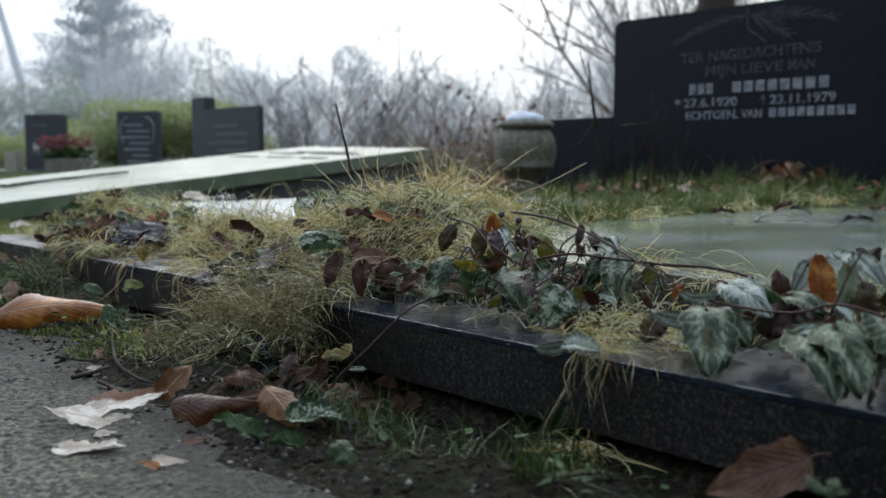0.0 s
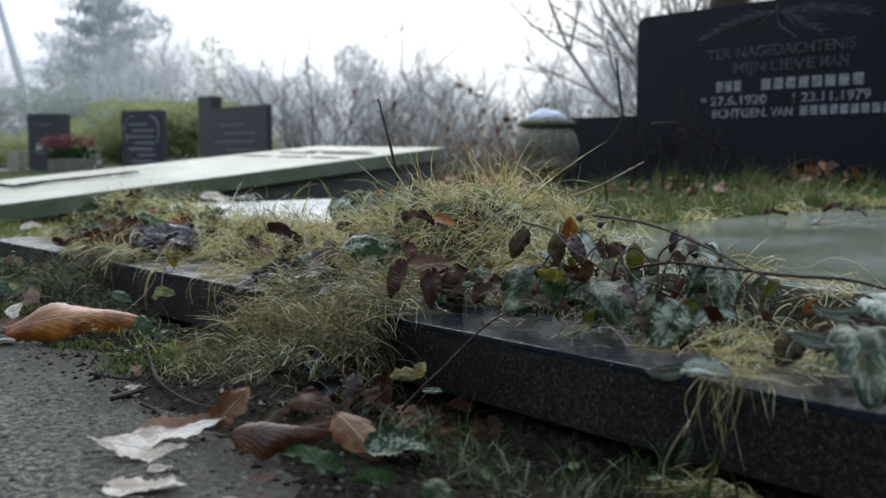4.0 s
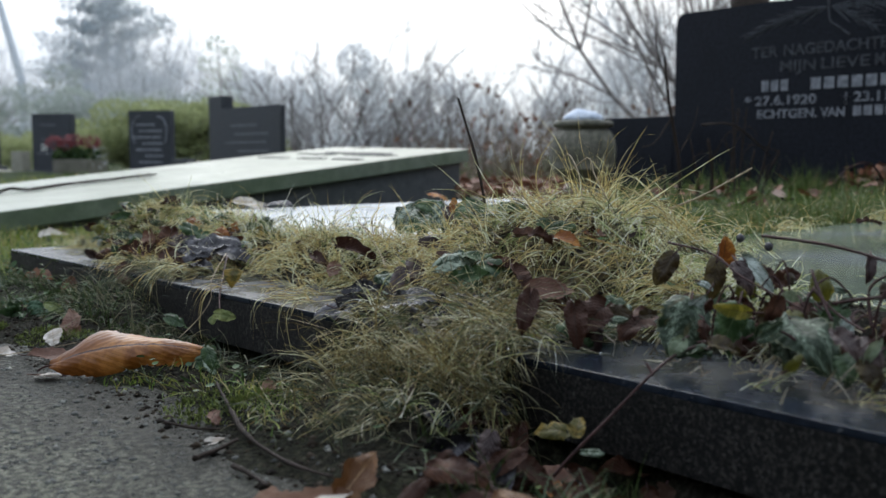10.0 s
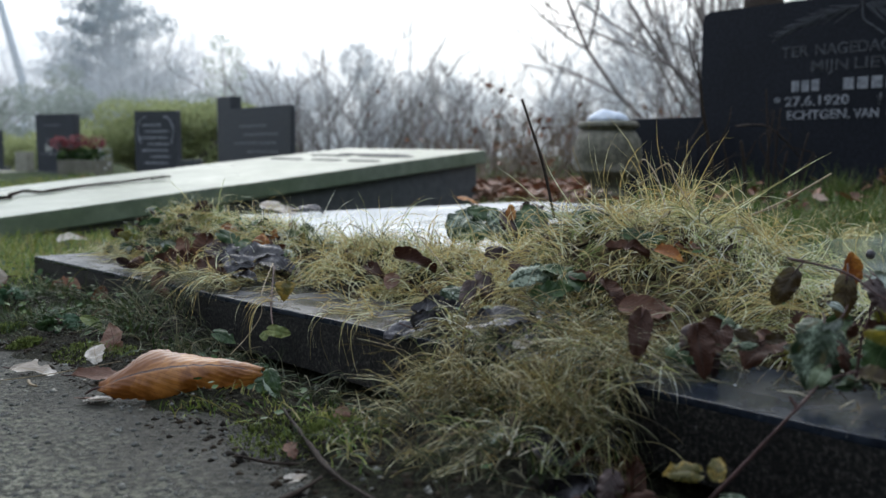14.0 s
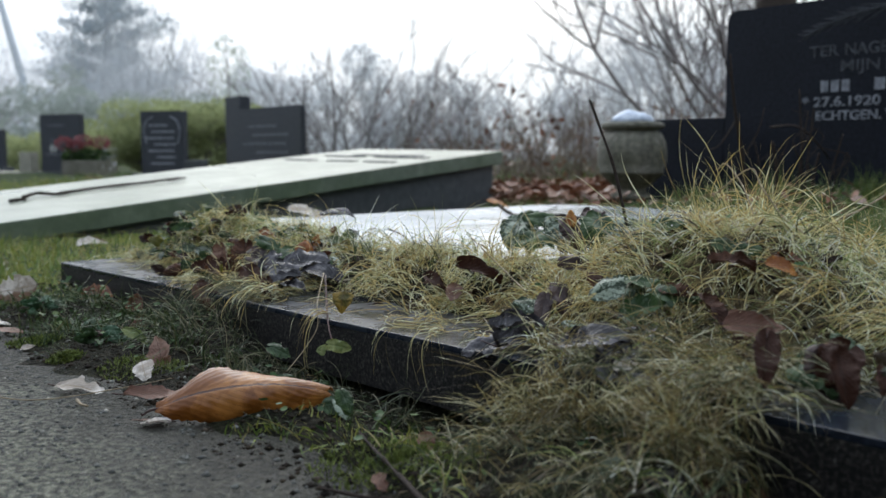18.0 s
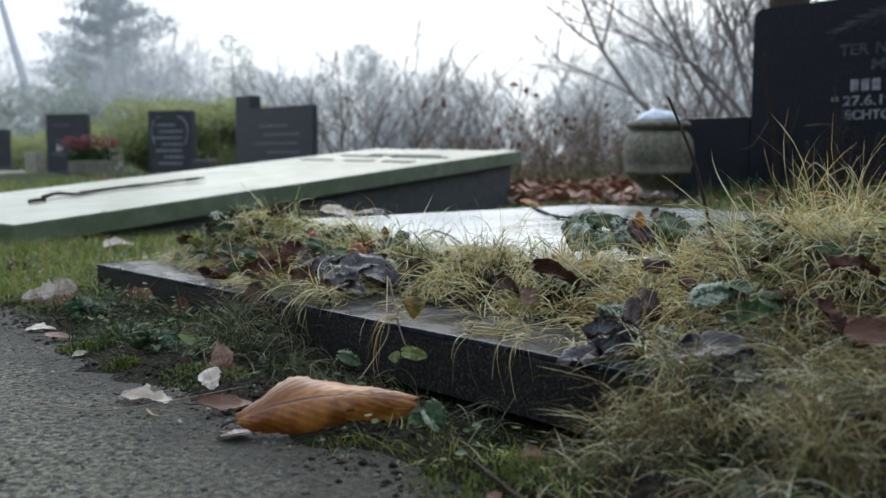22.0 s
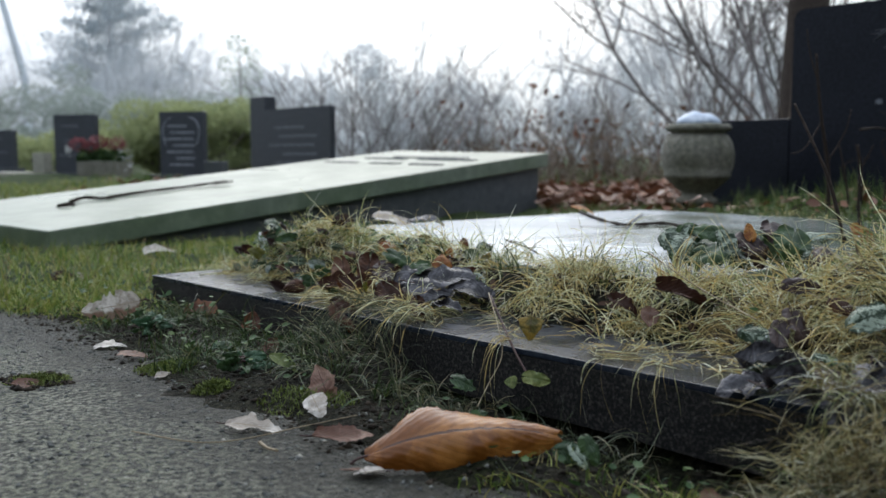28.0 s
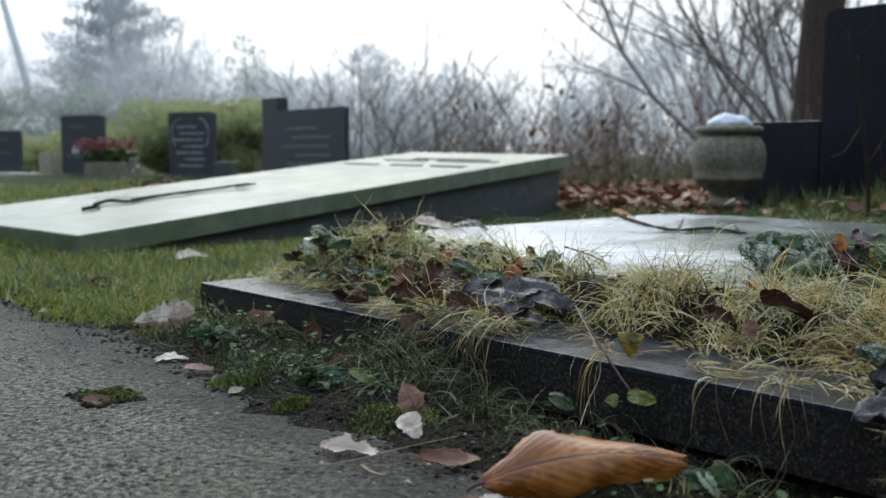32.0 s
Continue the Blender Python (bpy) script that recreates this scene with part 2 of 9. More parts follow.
M_GREY_BASE = surface("slate_base", [(0.3, (0.045, 0.05, 0.055)), (0.7, (0.085, 0.09, 0.095))], [(0.3, (0.7, 0.75, 0.7)), (0.7, (1, 1, 1))], 30, 3, (0.5, 0.75), 0.3, 60, 0.002)
M_BLACK_STONE = surface("black_granite", [(0.35, (0.0043, 0.0054, 0.0096)), (0.65, (0.0136, 0.0161, 0.0256))], [(0.3, (0.7, 0.7, 0.7)), (0.7, (1.1, 1.1, 1.1))], 90, 3, (0.3, 0.5), 0.12, 150, 0.001, 0.22, speck=(120, 0.76, (0.03, 0.03, 0.035)))
M_LETTER = surface("faded_letter_paint", [(0.35, (0.10, 0.11, 0.13)), (0.6, (0.28, 0.29, 0.32))], None, 40, 12, (0.6, 0.8), 0.2, 90, 0.001)
M_ENGRAVED = surface("engraved_grey", [(0.4, (0.025, 0.028, 0.034)), (0.6, (0.062, 0.067, 0.08))], None, 40, 12, (0.6, 0.8), 0.2, 90, 0.001)
M_FAINT = surface("faint_letter_paint", [(0.35, (0.06, 0.066, 0.078)), (0.6, (0.15, 0.155, 0.175))], None, 40, 12, (0.6, 0.8), 0.2, 90, 0.001)
M_URN = surface("weathered_concrete", [(0.3, (0.11, 0.105, 0.085)), (0.55, (0.22, 0.205, 0.17)), (0.75, (0.35, 0.32, 0.27))], [(0.3, (0.5, 0.52, 0.42)), (0.7, (1, 1, 1))], 60, 9, (0.75, 0.95), 0.6, 140, 0.003)
M_FROST = surface("pale_blue_cover", [(0.35, (0.36, 0.43, 0.55)), (0.65, (0.75, 0.8, 0.88))], None, 40, 12, (0.4, 0.7), 0.5, 60, 0.004)
M_LICHEN = surface("pale_limestone", [(0.3, (0.2, 0.19, 0.15)), (0.7, (0.4, 0.38, 0.31))], None, 30, 5, (0.7, 0.9), 0.4, 80, 0.003)
M_BARK = surface("dark_bark", [(0.3, (0.014, 0.010, 0.008)), (0.7, (0.05, 0.036, 0.028))], None, 220, 15, (0.7, 0.9), 0.8, 300, 0.002, 0.2)
M_STEM = surface("purple_stem", [(0.3, (0.022, 0.010, 0.010)), (0.7, (0.07, 0.032, 0.028))], None, 160, 20, (0.5, 0.7), 0.4, 300, 0.001, 0.25)
M_DRY_STEM = surface("pale_dry_stem", [(0.3, (0.15, 0.11, 0.06)), (0.7, (0.33, 0.26, 0.16))], None, 160, 20, (0.55, 0.8), 0.4, 300, 0.001)
def grass_surface(name, stops, cscale=16.0, blend=0.55, leafy=0.3, rough=(0.4, 0.65)):
    """Blades coloured by tuft and by blade: patches of one tint with single blades straying from it."""
    m = bpy.data.materials.new(name)
    m.use_nodes = True
    nt = m.node_tree
    bsdf = nt.nodes["Principled BSDF"]
    tc = nt.nodes.new("ShaderNodeTexCoord")
    geo = nt.nodes.new("ShaderNodeNewGeometry")
    patch = texnoise(nt, tc.outputs["Object"], cscale, 3, 0.6, 0.5)
    spread_out = nt.nodes.new("ShaderNodeMapRange")
    spread_out.inputs["From Min"].default_value, spread_out.inputs["From Max"].default_value = 0.3, 0.7
    nt.links.new(patch.outputs["Fac"], spread_out.inputs["Value"])
    t = math_node(nt, "ADD", math_node(nt, "MULTIPLY", spread_out.outputs[0], blend), math_node(nt, "MULTIPLY", geo.outputs["Random Per Island"], 1 - blend))
    r = ramp(nt, stops)
    nt.links.new(t, r.inputs[0])
    fine = texnoise(nt, tc.outputs["Object"], 90, 3, 0.6)
    col = mixc(nt, 0.45, r.outputs[0], fine.outputs["Fac"], "OVERLAY")
    nt.links.new(col, bsdf.inputs["Base Color"])
    rr = nt.nodes.new("ShaderNodeMapRange")
    rr.inputs["To Min"].default_value, rr.inputs["To Max"].default_value = rough
    nt.links.new(fine.outputs["Fac"], rr.inputs["Value"])
    nt.links.new(rr.outputs[0], bsdf.inputs["Roughness"])
    tl = nt.nodes.new("ShaderNodeBsdfTranslucent")
    nt.links.new(col, tl.inputs["Color"])
    mx = nt.nodes.new("ShaderNodeMixShader")
    mx.inputs[0].default_value = leafy
    nt.links.new(bsdf.outputs[0], mx.inputs[1])
    nt.links.new(tl.outputs[0], mx.inputs[2])
    nt.links.new(mx.outputs[0], nt.nodes["Material Output"].inputs[0])
    return m


GREEN = [(0.0, (0.05, 0.10, 0.014)), (0.3, (0.12, 0.19, 0.024)), (0.6, (0.25, 0.29, 0.045)), (0.85, (0.38, 0.34, 0.10)), (1.0, (0.32, 0.22, 0.11))]
DULL = [(0.0, (0.010, 0.026, 0.005)), (0.5, (0.026, 0.052, 0.010)), (0.85, (0.062, 0.09, 0.022)), (1.0, (0.14, 0.12, 0.05))]
# dry grass in two copies: this lighter one for the lit heap and strip
M_GOLD = grass_surface("golden_dry_grass", [(0.10, (0.095, 0.074, 0.043)), (0.24, (0.264, 0.190, 0.079)), (0.35, (0.677, 0.503, 0.188)), (0.43, (0.370, 0.313, 0.135)), (0.53, (0.697, 0.604, 0.291)), (0.62, (0.783, 0.814, 0.571)), (0.70, (0.444, 0.403, 0.188)), (0.85, (0.191, 0.212, 0.093))], 26, 0.45, 0.45)
# darker copy for the hanging grass, its shade put into the colour
M_SHADED_STRAW = grass_surface("dry_grass", [(0.10, (0.024, 0.020, 0.012)), (0.24, (0.121, 0.087, 0.033)), (0.35, (0.278, 0.206, 0.077)), (0.43, (0.121, 0.106, 0.046)), (0.53, (0.353, 0.296, 0.121)), (0.62, (0.575, 0.560, 0.386)), (0.70, (0.162, 0.158, 0.066)), (0.85, (0.061, 0.083, 0.033))], 26, 0.5, 0.35)
M_GRASS = surface("green_grass", [(0.3, (0.05, 0.1, 0.02)), (0.7, (0.1, 0.17, 0.04))], None, 30, 5, (0.4, 0.65), 0, vary=("island", GREEN, 0.8), leafy=0.3)
M_LAWN = surface("lawn_grass", [(0.3, (0.03, 0.065, 0.014)), (0.7, (0.07, 0.12, 0.028))], None, 30, 5, (0.4, 0.65), 0, vary=("island", [(0.0, (0.03, 0.065, 0.012)), (0.5, (0.085, 0.14, 0.022)), (0.8, (0.17, 0.20, 0.05)), (1.0, (0.17, 0.12, 0.06))], 0.8), leafy=0.3)
# darker copy of the green grass; the verge's shade is in its tint
M_DULL_GRASS = surface("shaded_grass", [(0.3, (0.026, 0.056, 0.010)), (0.7, (0.052, 0.09, 0.02))], None, 30, 5, (0.4, 0.65), 0, vary=("island", DULL, 0.8), leafy=0.25)
M_FESCUE = grass_surface("fine_yellow_green_grass", [(0.10, (0.108, 0.150, 0.051)), (0.30, (0.280, 0.344, 0.117)), (0.44, (0.497, 0.504, 0.221)), (0.56, (0.668, 0.654, 0.469)), (0.66, (0.792, 0.820, 0.754)), (0.76, (0.431, 0.451, 0.209)), (0.9, (0.183, 0.257, 0.104))], 24, 0.5, 0.5)
M_LIMP = grass_surface("limp_grey_green_grass", [(0.12, (0.016, 0.022, 0.012)), (0.36, (0.05, 0.068, 0.03)), (0.52, (0.105, 0.12, 0.06)), (0.66, (0.23, 0.195, 0.12)), (0.85, (0.045, 0.075, 0.034))], 22, 0.45, 0.3)
# opaque white drops: the sparkle is put into the colour
M_DEW = surface("dew", [(0.3, (0.85, 0.88, 0.9)), (0.7, (0.95, 0.96, 0.97))], None, 60, 9, (0.05, 0.1), 0, spec=0.8)
M_TRUNK = surface("trunk_bark", [(0.3, (0.03, 0.023, 0.019)), (0.7, (0.085, 0.066, 0.055))], None, 60, 6, (0.8, 0.95), 0.8, 60, 0.01, 0.2)
# haze painted into the base colours of misty bushes and sapling
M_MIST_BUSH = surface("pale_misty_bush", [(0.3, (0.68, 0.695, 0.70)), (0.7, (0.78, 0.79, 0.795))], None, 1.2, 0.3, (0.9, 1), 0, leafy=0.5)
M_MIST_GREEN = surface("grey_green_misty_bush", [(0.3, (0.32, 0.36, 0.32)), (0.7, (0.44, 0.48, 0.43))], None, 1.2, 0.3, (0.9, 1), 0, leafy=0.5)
M_SAPLING = surface("grey_green_sapling_leaf", [(0.3, (0.36, 0.42, 0.33)), (0.7, (0.48, 0.54, 0.44))], None, 4, 0.8, (0.8, 0.95), 0, leafy=0.4)
M_UNDER = surface("brown_dead_stems", [(0.3, (0.11, 0.082, 0.06)), (0.7, (0.24, 0.185, 0.14))], None, 8, 1.5, (0.7, 0.9), 0, spec=0.2)
# mast colour lightened to imitate haze
M_MAST = surface("pale_metal_paint", [(0.3, (0.66, 0.7, 0.74)), (0.7, (0.74, 0.78, 0.81))], None, 1.2, 0.3, (0.8, 0.9), 0)
M_MOSS = surface("moss", [(0.3, (0.05, 0.08, 0.008)), (0.6, (0.16, 0.2, 0.03)), (0.8, (0.28, 0.3, 0.06))], None, 160, 12, (0.8, 0.95), 1.0, 240, 0.006)
M_TWIG = surface("bare_twigs", [(0.3, (0.15, 0.13, 0.125)), (0.7, (0.28, 0.25, 0.24))], None, 8, 1.5, (0.7, 0.9), 0, vary=("island", [(0, (0.12, 0.10, 0.095)), (1, (0.31, 0.28, 0.275))], 0.5), spec=0.2)
# far twigs and needles: pale base colours stand in for haze
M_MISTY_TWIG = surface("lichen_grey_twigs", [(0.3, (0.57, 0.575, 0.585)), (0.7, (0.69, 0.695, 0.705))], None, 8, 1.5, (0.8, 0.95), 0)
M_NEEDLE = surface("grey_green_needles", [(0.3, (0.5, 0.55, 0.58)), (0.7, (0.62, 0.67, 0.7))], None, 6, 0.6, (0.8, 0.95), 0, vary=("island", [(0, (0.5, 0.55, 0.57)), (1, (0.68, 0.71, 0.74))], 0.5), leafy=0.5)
# evergreen leaf lightened and greyed, the haze put into its colour
M_SHRUB = surface("evergreen_leaf", [(0.3, (0.26, 0.30, 0.14)), (0.7, (0.40, 0.44, 0.21))], None, 8, 2, (0.7, 0.9), 0, vary=("island", [(0, (0.27, 0.31, 0.17)), (0.7, (0.44, 0.47, 0.24)), (1, (0.54, 0.55, 0.33))], 0.7), leafy=0.45, spec=0.1)
# far wood wears the haze as its own pale grey
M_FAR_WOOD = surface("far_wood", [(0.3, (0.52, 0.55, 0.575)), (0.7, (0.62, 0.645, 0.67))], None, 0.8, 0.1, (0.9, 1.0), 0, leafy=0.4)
M_DECAY = surface("decayed_leaf", [(0.3, (0.012, 0.008, 0.006)), (0.7, (0.045, 0.026, 0.017))], None, 90, 9, (0.6, 0.85), 0.4, 160, 0.001, 0.12, vary=("island", [(0, (0.010, 0.007, 0.006)), (0.7, (0.04, 0.021, 0.013)), (1, (0.075, 0.042, 0.026))], 0.8))
M_RED = surface("red_petal", [(0.3, (0.12, 0.015, 0.025)), (0.7, (0.26, 0.05, 0.06))], None, 60, 9, (0.5, 0.7), 0, vary=("island", [(0, (0.10, 0.02, 0.03)), (1, (0.34, 0.10, 0.10))], 0.5), leafy=0.2)
M_WHITE_PETAL = surface("white_petal", [(0.3, (0.5, 0.52, 0.5)), (0.7, (0.75, 0.76, 0.74))], None, 60, 9, (0.5, 0.7), 0, leafy=0.3)
M_LITTER = surface("litter_leaf", [(0.3, (0.10, 0.04, 0.02)), (0.7, (0.24, 0.11, 0.06))], None, 60, 9, (0.35, 0.65), 0.4, 120, 0.002, 0.3, vary=("island", [(0, (0.07, 0.028, 0.017)), (0.45, (0.2, 0.07, 0.032)), (0.8, (0.27, 0.14, 0.085)), (1, (0.42, 0.32, 0.27))], 0.8), leafy=0.1)

L_BROWN = leaf_surface("brown_leaf", (0.18, 0.058, 0.008), (0.31, 0.122, 0.024), (0.06, 0.02, 0.007), 0.52, 22, 11, 0.07, (0.24, 0.40), 0.05, 0.10)
L_BROWN.node_tree.nodes["Principled BSDF"].inputs["Coat Weight"].default_value = 0.22
L_BROWN.node_tree.nodes["Principled BSDF"].inputs["Coat Roughness"].default_value = 0.22
L_DARK = leaf_surface("dark_brown_leaf", (0.038, 0.016, 0.010), (0.095, 0.045, 0.027), (0.02, 0.01, 0.006), 0.5, 30, 9, 0.06, (0.35, 0.6), 0.12, 0.1)
L_DARK.node_tree.nodes["Principled BSDF"].inputs["Specular IOR Level"].default_value = 0.12
L_RUSSET = leaf_surface("russet_leaf", (0.085, 0.028, 0.013), (0.2, 0.08, 0.032), (0.04, 0.014, 0.008), 0.5, 30, 10, 0.06, (0.3, 0.5), 0.1, 0.1)
L_PALE = leaf_surface("pale_leaf_underside", (0.36, 0.31, 0.26), (0.66, 0.61, 0.55), (0.3, 0.24, 0.17), 0.46, 34, 10, 0.10, (0.5, 0.75))
L_PINK = leaf_surface("pinkish_brown_leaf", (0.12, 0.055, 0.035), (0.28, 0.17, 0.125), (0.09, 0.045, 0.03), 0.5, 34, 9, 0.08, (0.4, 0.6))
L_CHESTNUT = leaf_surface("wet_chestnut_leaf", (0.045, 0.017, 0.010), (0.10, 0.042, 0.02), (0.03, 0.012, 0.007), 0.5, 26, 9, 0.05, (0.2, 0.4))
L_AMBER = leaf_surface("amber_brown_leaf", (0.10, 0.042, 0.014), (0.21, 0.10, 0.036), (0.26, 0.16, 0.08), 0.5, 28, 9, 0.05, (0.3, 0.5))
L_DULL = leaf_surface("dull_brown_leaf", (0.085, 0.042, 0.025), (0.16, 0.09, 0.056), (0.035, 0.017, 0.011), 0.5, 26, 9, 0.05, (0.4, 0.6), 0.05, 0.08)
L_ORANGE = leaf_surface("orange_leaf", (0.20, 0.065, 0.014), (0.36, 0.155, 0.03), (0.10, 0.04, 0.015), 0.5, 70, 6, 0.12, (0.4, 0.6))
L_VARIEGATED = leaf_surface("silver_blotched_leaf", (0.018, 0.036, 0.014), (0.26, 0.31, 0.235), (0.013, 0.027, 0.010), 0.52, 300, 6, 0.05, (0.28, 0.5), 0.14, 0.12, 0.8)
L_GREEN = leaf_surface("green_leaf", (0.022, 0.047, 0.016), (0.055, 0.095, 0.036), (0.07, 0.10, 0.05), 0.5, 60, 6, 0.08, (0.3, 0.5))
L_PURPLE = leaf_surface("purple_leaf", (0.030, 0.016, 0.015), (0.080, 0.054, 0.048), (0.02, 0.011, 0.01), 0.5, 70, 6, 0.08, (0.35, 0.55), 0.12, 0.1)
L_YELLOW = leaf_surface("yellowing_leaf", (0.07, 0.065, 0.014), (0.24, 0.16, 0.03), (0.07, 0.045, 0.015), 0.5, 80, 6, 0.12, (0.4, 0.6))
L_BLACK = leaf_surface("wet_black_leaf", (0.022, 0.020, 0.023), (0.085, 0.08, 0.088), (0.01, 0.009, 0.009), 0.5, 40, 8, 0.1, (0.18, 0.36), 0.1, 0.05)
L_FRESH = leaf_surface("yellow_green_leaf", (0.11, 0.14, 0.035), (0.24, 0.26, 0.09), (0.14, 0.16, 0.07), 0.5, 40, 9, 0.12, (0.35, 0.5))

def silver_leaf(name, base, silver, amount, rough=(0.35, 0.6)):
    """A dark green blade with silver streaks that run along the side veins, on both sides of a dark midrib."""
    m = bpy.data.materials.new(name)
    m.use_nodes = True
    nt = m.node_tree
    bsdf = nt.nodes["Principled BSDF"]
    tc = nt.nodes.new("ShaderNodeTexCoord")
    sep = nt.nodes.new("ShaderNodeSeparateXYZ")
    nt.links.new(tc.outputs["UV"], sep.inputs[0])
    info = nt.nodes.new("ShaderNodeObjectInfo")
    along, side = sep.outputs[0], math_node(nt, "ABSOLUTE", math_node(nt, "SUBTRACT", sep.outputs[1], 0.5))
    diag = math_node(nt, "SUBTRACT", math_node(nt, "MULTIPLY", along, 7.0), math_node(nt, "MULTIPLY", side, 6.0))
    tri = math_node(nt, "ABSOLUTE", math_node(nt, "SUBTRACT", math_node(nt, "FRACT", diag), 0.5))
    com = nt.nodes.new("ShaderNodeCombineXYZ")
    nt.links.new(math_node(nt, "MULTIPLY", diag, 1.5), com.inputs[0])
    nt.links.new(math_node(nt, "MULTIPLY", sep.outputs[1], 13.0), com.inputs[1])
    nt.links.new(math_node(nt, "MULTIPLY", info.outputs["Random"], 37.0), com.inputs[2])
    streak = texnoise(nt, com.outputs[0], 1.9, 6, 0.75, 0.7)
    band = math_node(nt, "SUBTRACT", 0.17, math_node(nt, "ABSOLUTE", math_node(nt, "SUBTRACT", side, 0.21)))
    f = math_node(nt, "ADD", streak.outputs["Fac"], math_node(nt, "MULTIPLY", band, 0.9))
    f = math_node(nt, "SUBTRACT", f, math_node(nt, "MULTIPLY", math_node(nt, "SUBTRACT", 0.25, tri), 0.16))
    f = math_node(nt, "ADD", f, math_node(nt, "MULTIPLY", math_node(nt, "SUBTRACT", info.outputs["Random"], 0.5), 0.08))
    cr = ramp(nt, [(0.60 - amount, base), (0.655 - amount, tuple(0.5 * a + 0.5 * b for a, b in zip(base, silver))), (0.73 - amount, silver)])
    nt.links.new(f, cr.inputs[0])
    fine = texnoise(nt, tc.outputs["Object"], 900, 3, 0.6)
    col = mixc(nt, 0.4, cr.outputs[0], fine.outputs["Fac"], "OVERLAY")
    brown = texnoise(nt, com.outputs[0], 0.35, 2, 0.5)
    spots = nt.nodes.new("ShaderNodeMapRange")
    spots.inputs["From Min"].default_value, spots.inputs["From Max"].default_value = 0.60, 0.70
    nt.links.new(brown.outputs["Fac"], spots.inputs["Value"])
    col = mixc(nt, math_node(nt, "MULTIPLY", spots.outputs[0], 0.75), col, (0.075, 0.06, 0.02))
    mid = math_node(nt, "LESS_THAN", side, 0.016)
    col = mixc(nt, math_node(nt, "MULTIPLY", mid, 0.8), col, base)
    rim = math_node(nt, "GREATER_THAN", side, 0.475)
    col = mixc(nt, math_node(nt, "MULTIPLY", rim, 0.6), col, (0.24, 0.26, 0.16))
    nt.links.new(col, bsdf.inputs["Base Color"])
    rr = nt.nodes.new("ShaderNodeMapRange")
    rr.inputs["To Min"].default_value, rr.inputs["To Max"].default_value = rough
    nt.links.new(fine.outputs["Fac"], rr.inputs["Value"])
    nt.links.new(rr.outputs[0], bsdf.inputs["Roughness"])
    bsdf.inputs["Specular IOR Level"].default_value = 0.3
    bn = nt.nodes.new("ShaderNodeBump")
    bn.inputs["Strength"].default_value, bn.inputs["Distance"].default_value = 0.5, 0.0009
    nt.links.new(math_node(nt, "ADD", math_node(nt, "MULTIPLY", tri, 1.6), streak.outputs["Fac"]), bn.inputs["Height"])
    nt.links.new(bn.outputs[0], bsdf.inputs["Normal"])
    tl = nt.nodes.new("ShaderNodeBsdfTranslucent")
    nt.links.new(col, tl.inputs["Color"])
    mx = nt.nodes.new("ShaderNodeMixShader")
    mx.inputs[0].default_value = 0.12
    nt.links.new(bsdf.outputs[0], mx.inputs[1])
    nt.links.new(tl.outputs[0], mx.inputs[2])
    nt.links.new(mx.outputs[0], nt.nodes["Material Output"].inputs[0])
    return m


def two_toned(base, tint, name):
    """A leaf that shows its pale underside on one half and its brown face on the other."""
    m = base.copy()
    m.name = name
    nt = m.node_tree
    bsdf = nt.nodes["Principled BSDF"]
    col = bsdf.inputs["Base Color"].links[0].from_socket
    tc = nt.nodes.new("ShaderNodeTexCoord")
    sep = nt.nodes.new("ShaderNodeSeparateXYZ")
    nt.links.new(tc.outputs["UV"], sep.inputs[0])
    wob = texnoise(nt, tc.outputs["Object"], 45, 4, 0.6)
    edge = nt.nodes.new("ShaderNodeMapRange")
    edge.inputs["From Min"].default_value, edge.inputs["From Max"].default_value = 0.60, 0.68
    nt.links.new(math_node(nt, "ADD", math_node(nt, "MULTIPLY", sep.outputs[1], 0.6), math_node(nt, "MULTIPLY", wob.outputs["Fac"], 0.5)), edge.inputs["Value"])
    nt.links.new(mixc(nt, edge.outputs[0], col, tint), bsdf.inputs["Base Color"])
    return m


L_TWO = two_toned(L_PALE, (0.12, 0.05, 0.024), "brown_and_white_leaf")
L_SILVER = silver_leaf("silver_streaked_leaf", (0.013, 0.028, 0.010), (0.185, 0.235, 0.165), 0.04)
L_SILVER_PALE = silver_leaf("pale_silver_leaf", (0.055, 0.085, 0.06), (0.36, 0.41, 0.375), 0.15)
L_BLUEGREEN = leaf_surface("blue_green_weed_leaf", (0.03, 0.075, 0.035), (0.065, 0.13, 0.07), (0.10, 0.16, 0.10), 0.5, 60, 6, 0.08, (0.35, 0.55))
L_UNDER = leaf_surface("pale_green_leaf_underside", (0.13, 0.17, 0.10), (0.25, 0.29, 0.19), (0.25, 0.28, 0.2), 0.5, 60, 7, 0.09, (0.4, 0.6))
L_OLIVE = leaf_surface("olive_brown_leaf", (0.034, 0.022, 0.009), (0.075, 0.055, 0.018), (0.02, 0.014, 0.006), 0.5, 60, 6, 0.07, (0.35, 0.55), 0.12, 0.2)
L_LIME = leaf_surface("yellow_green_fading_leaf", (0.085, 0.085, 0.012), (0.24, 0.20, 0.03), (0.06, 0.05, 0.012), 0.52, 60, 6, 0.08, (0.35, 0.55), 0.12, 0.35)


# ---- builders ----
def link(name, me, material, parent=None, label=""):
    me.materials.append(material)
    ob = new(name, me)
    if parent:
        ob.parent = parent
    return tagged(ob, label)


def part(name, bm, material, parent=None, label="", smooth=False):
    me = bpy.data.meshes.new(name)
    if smooth:
        for f in bm.faces:
            f.smooth = True
    bm.to_mesh(me)
    bm.free()
    return link(name, me, material, parent, label)


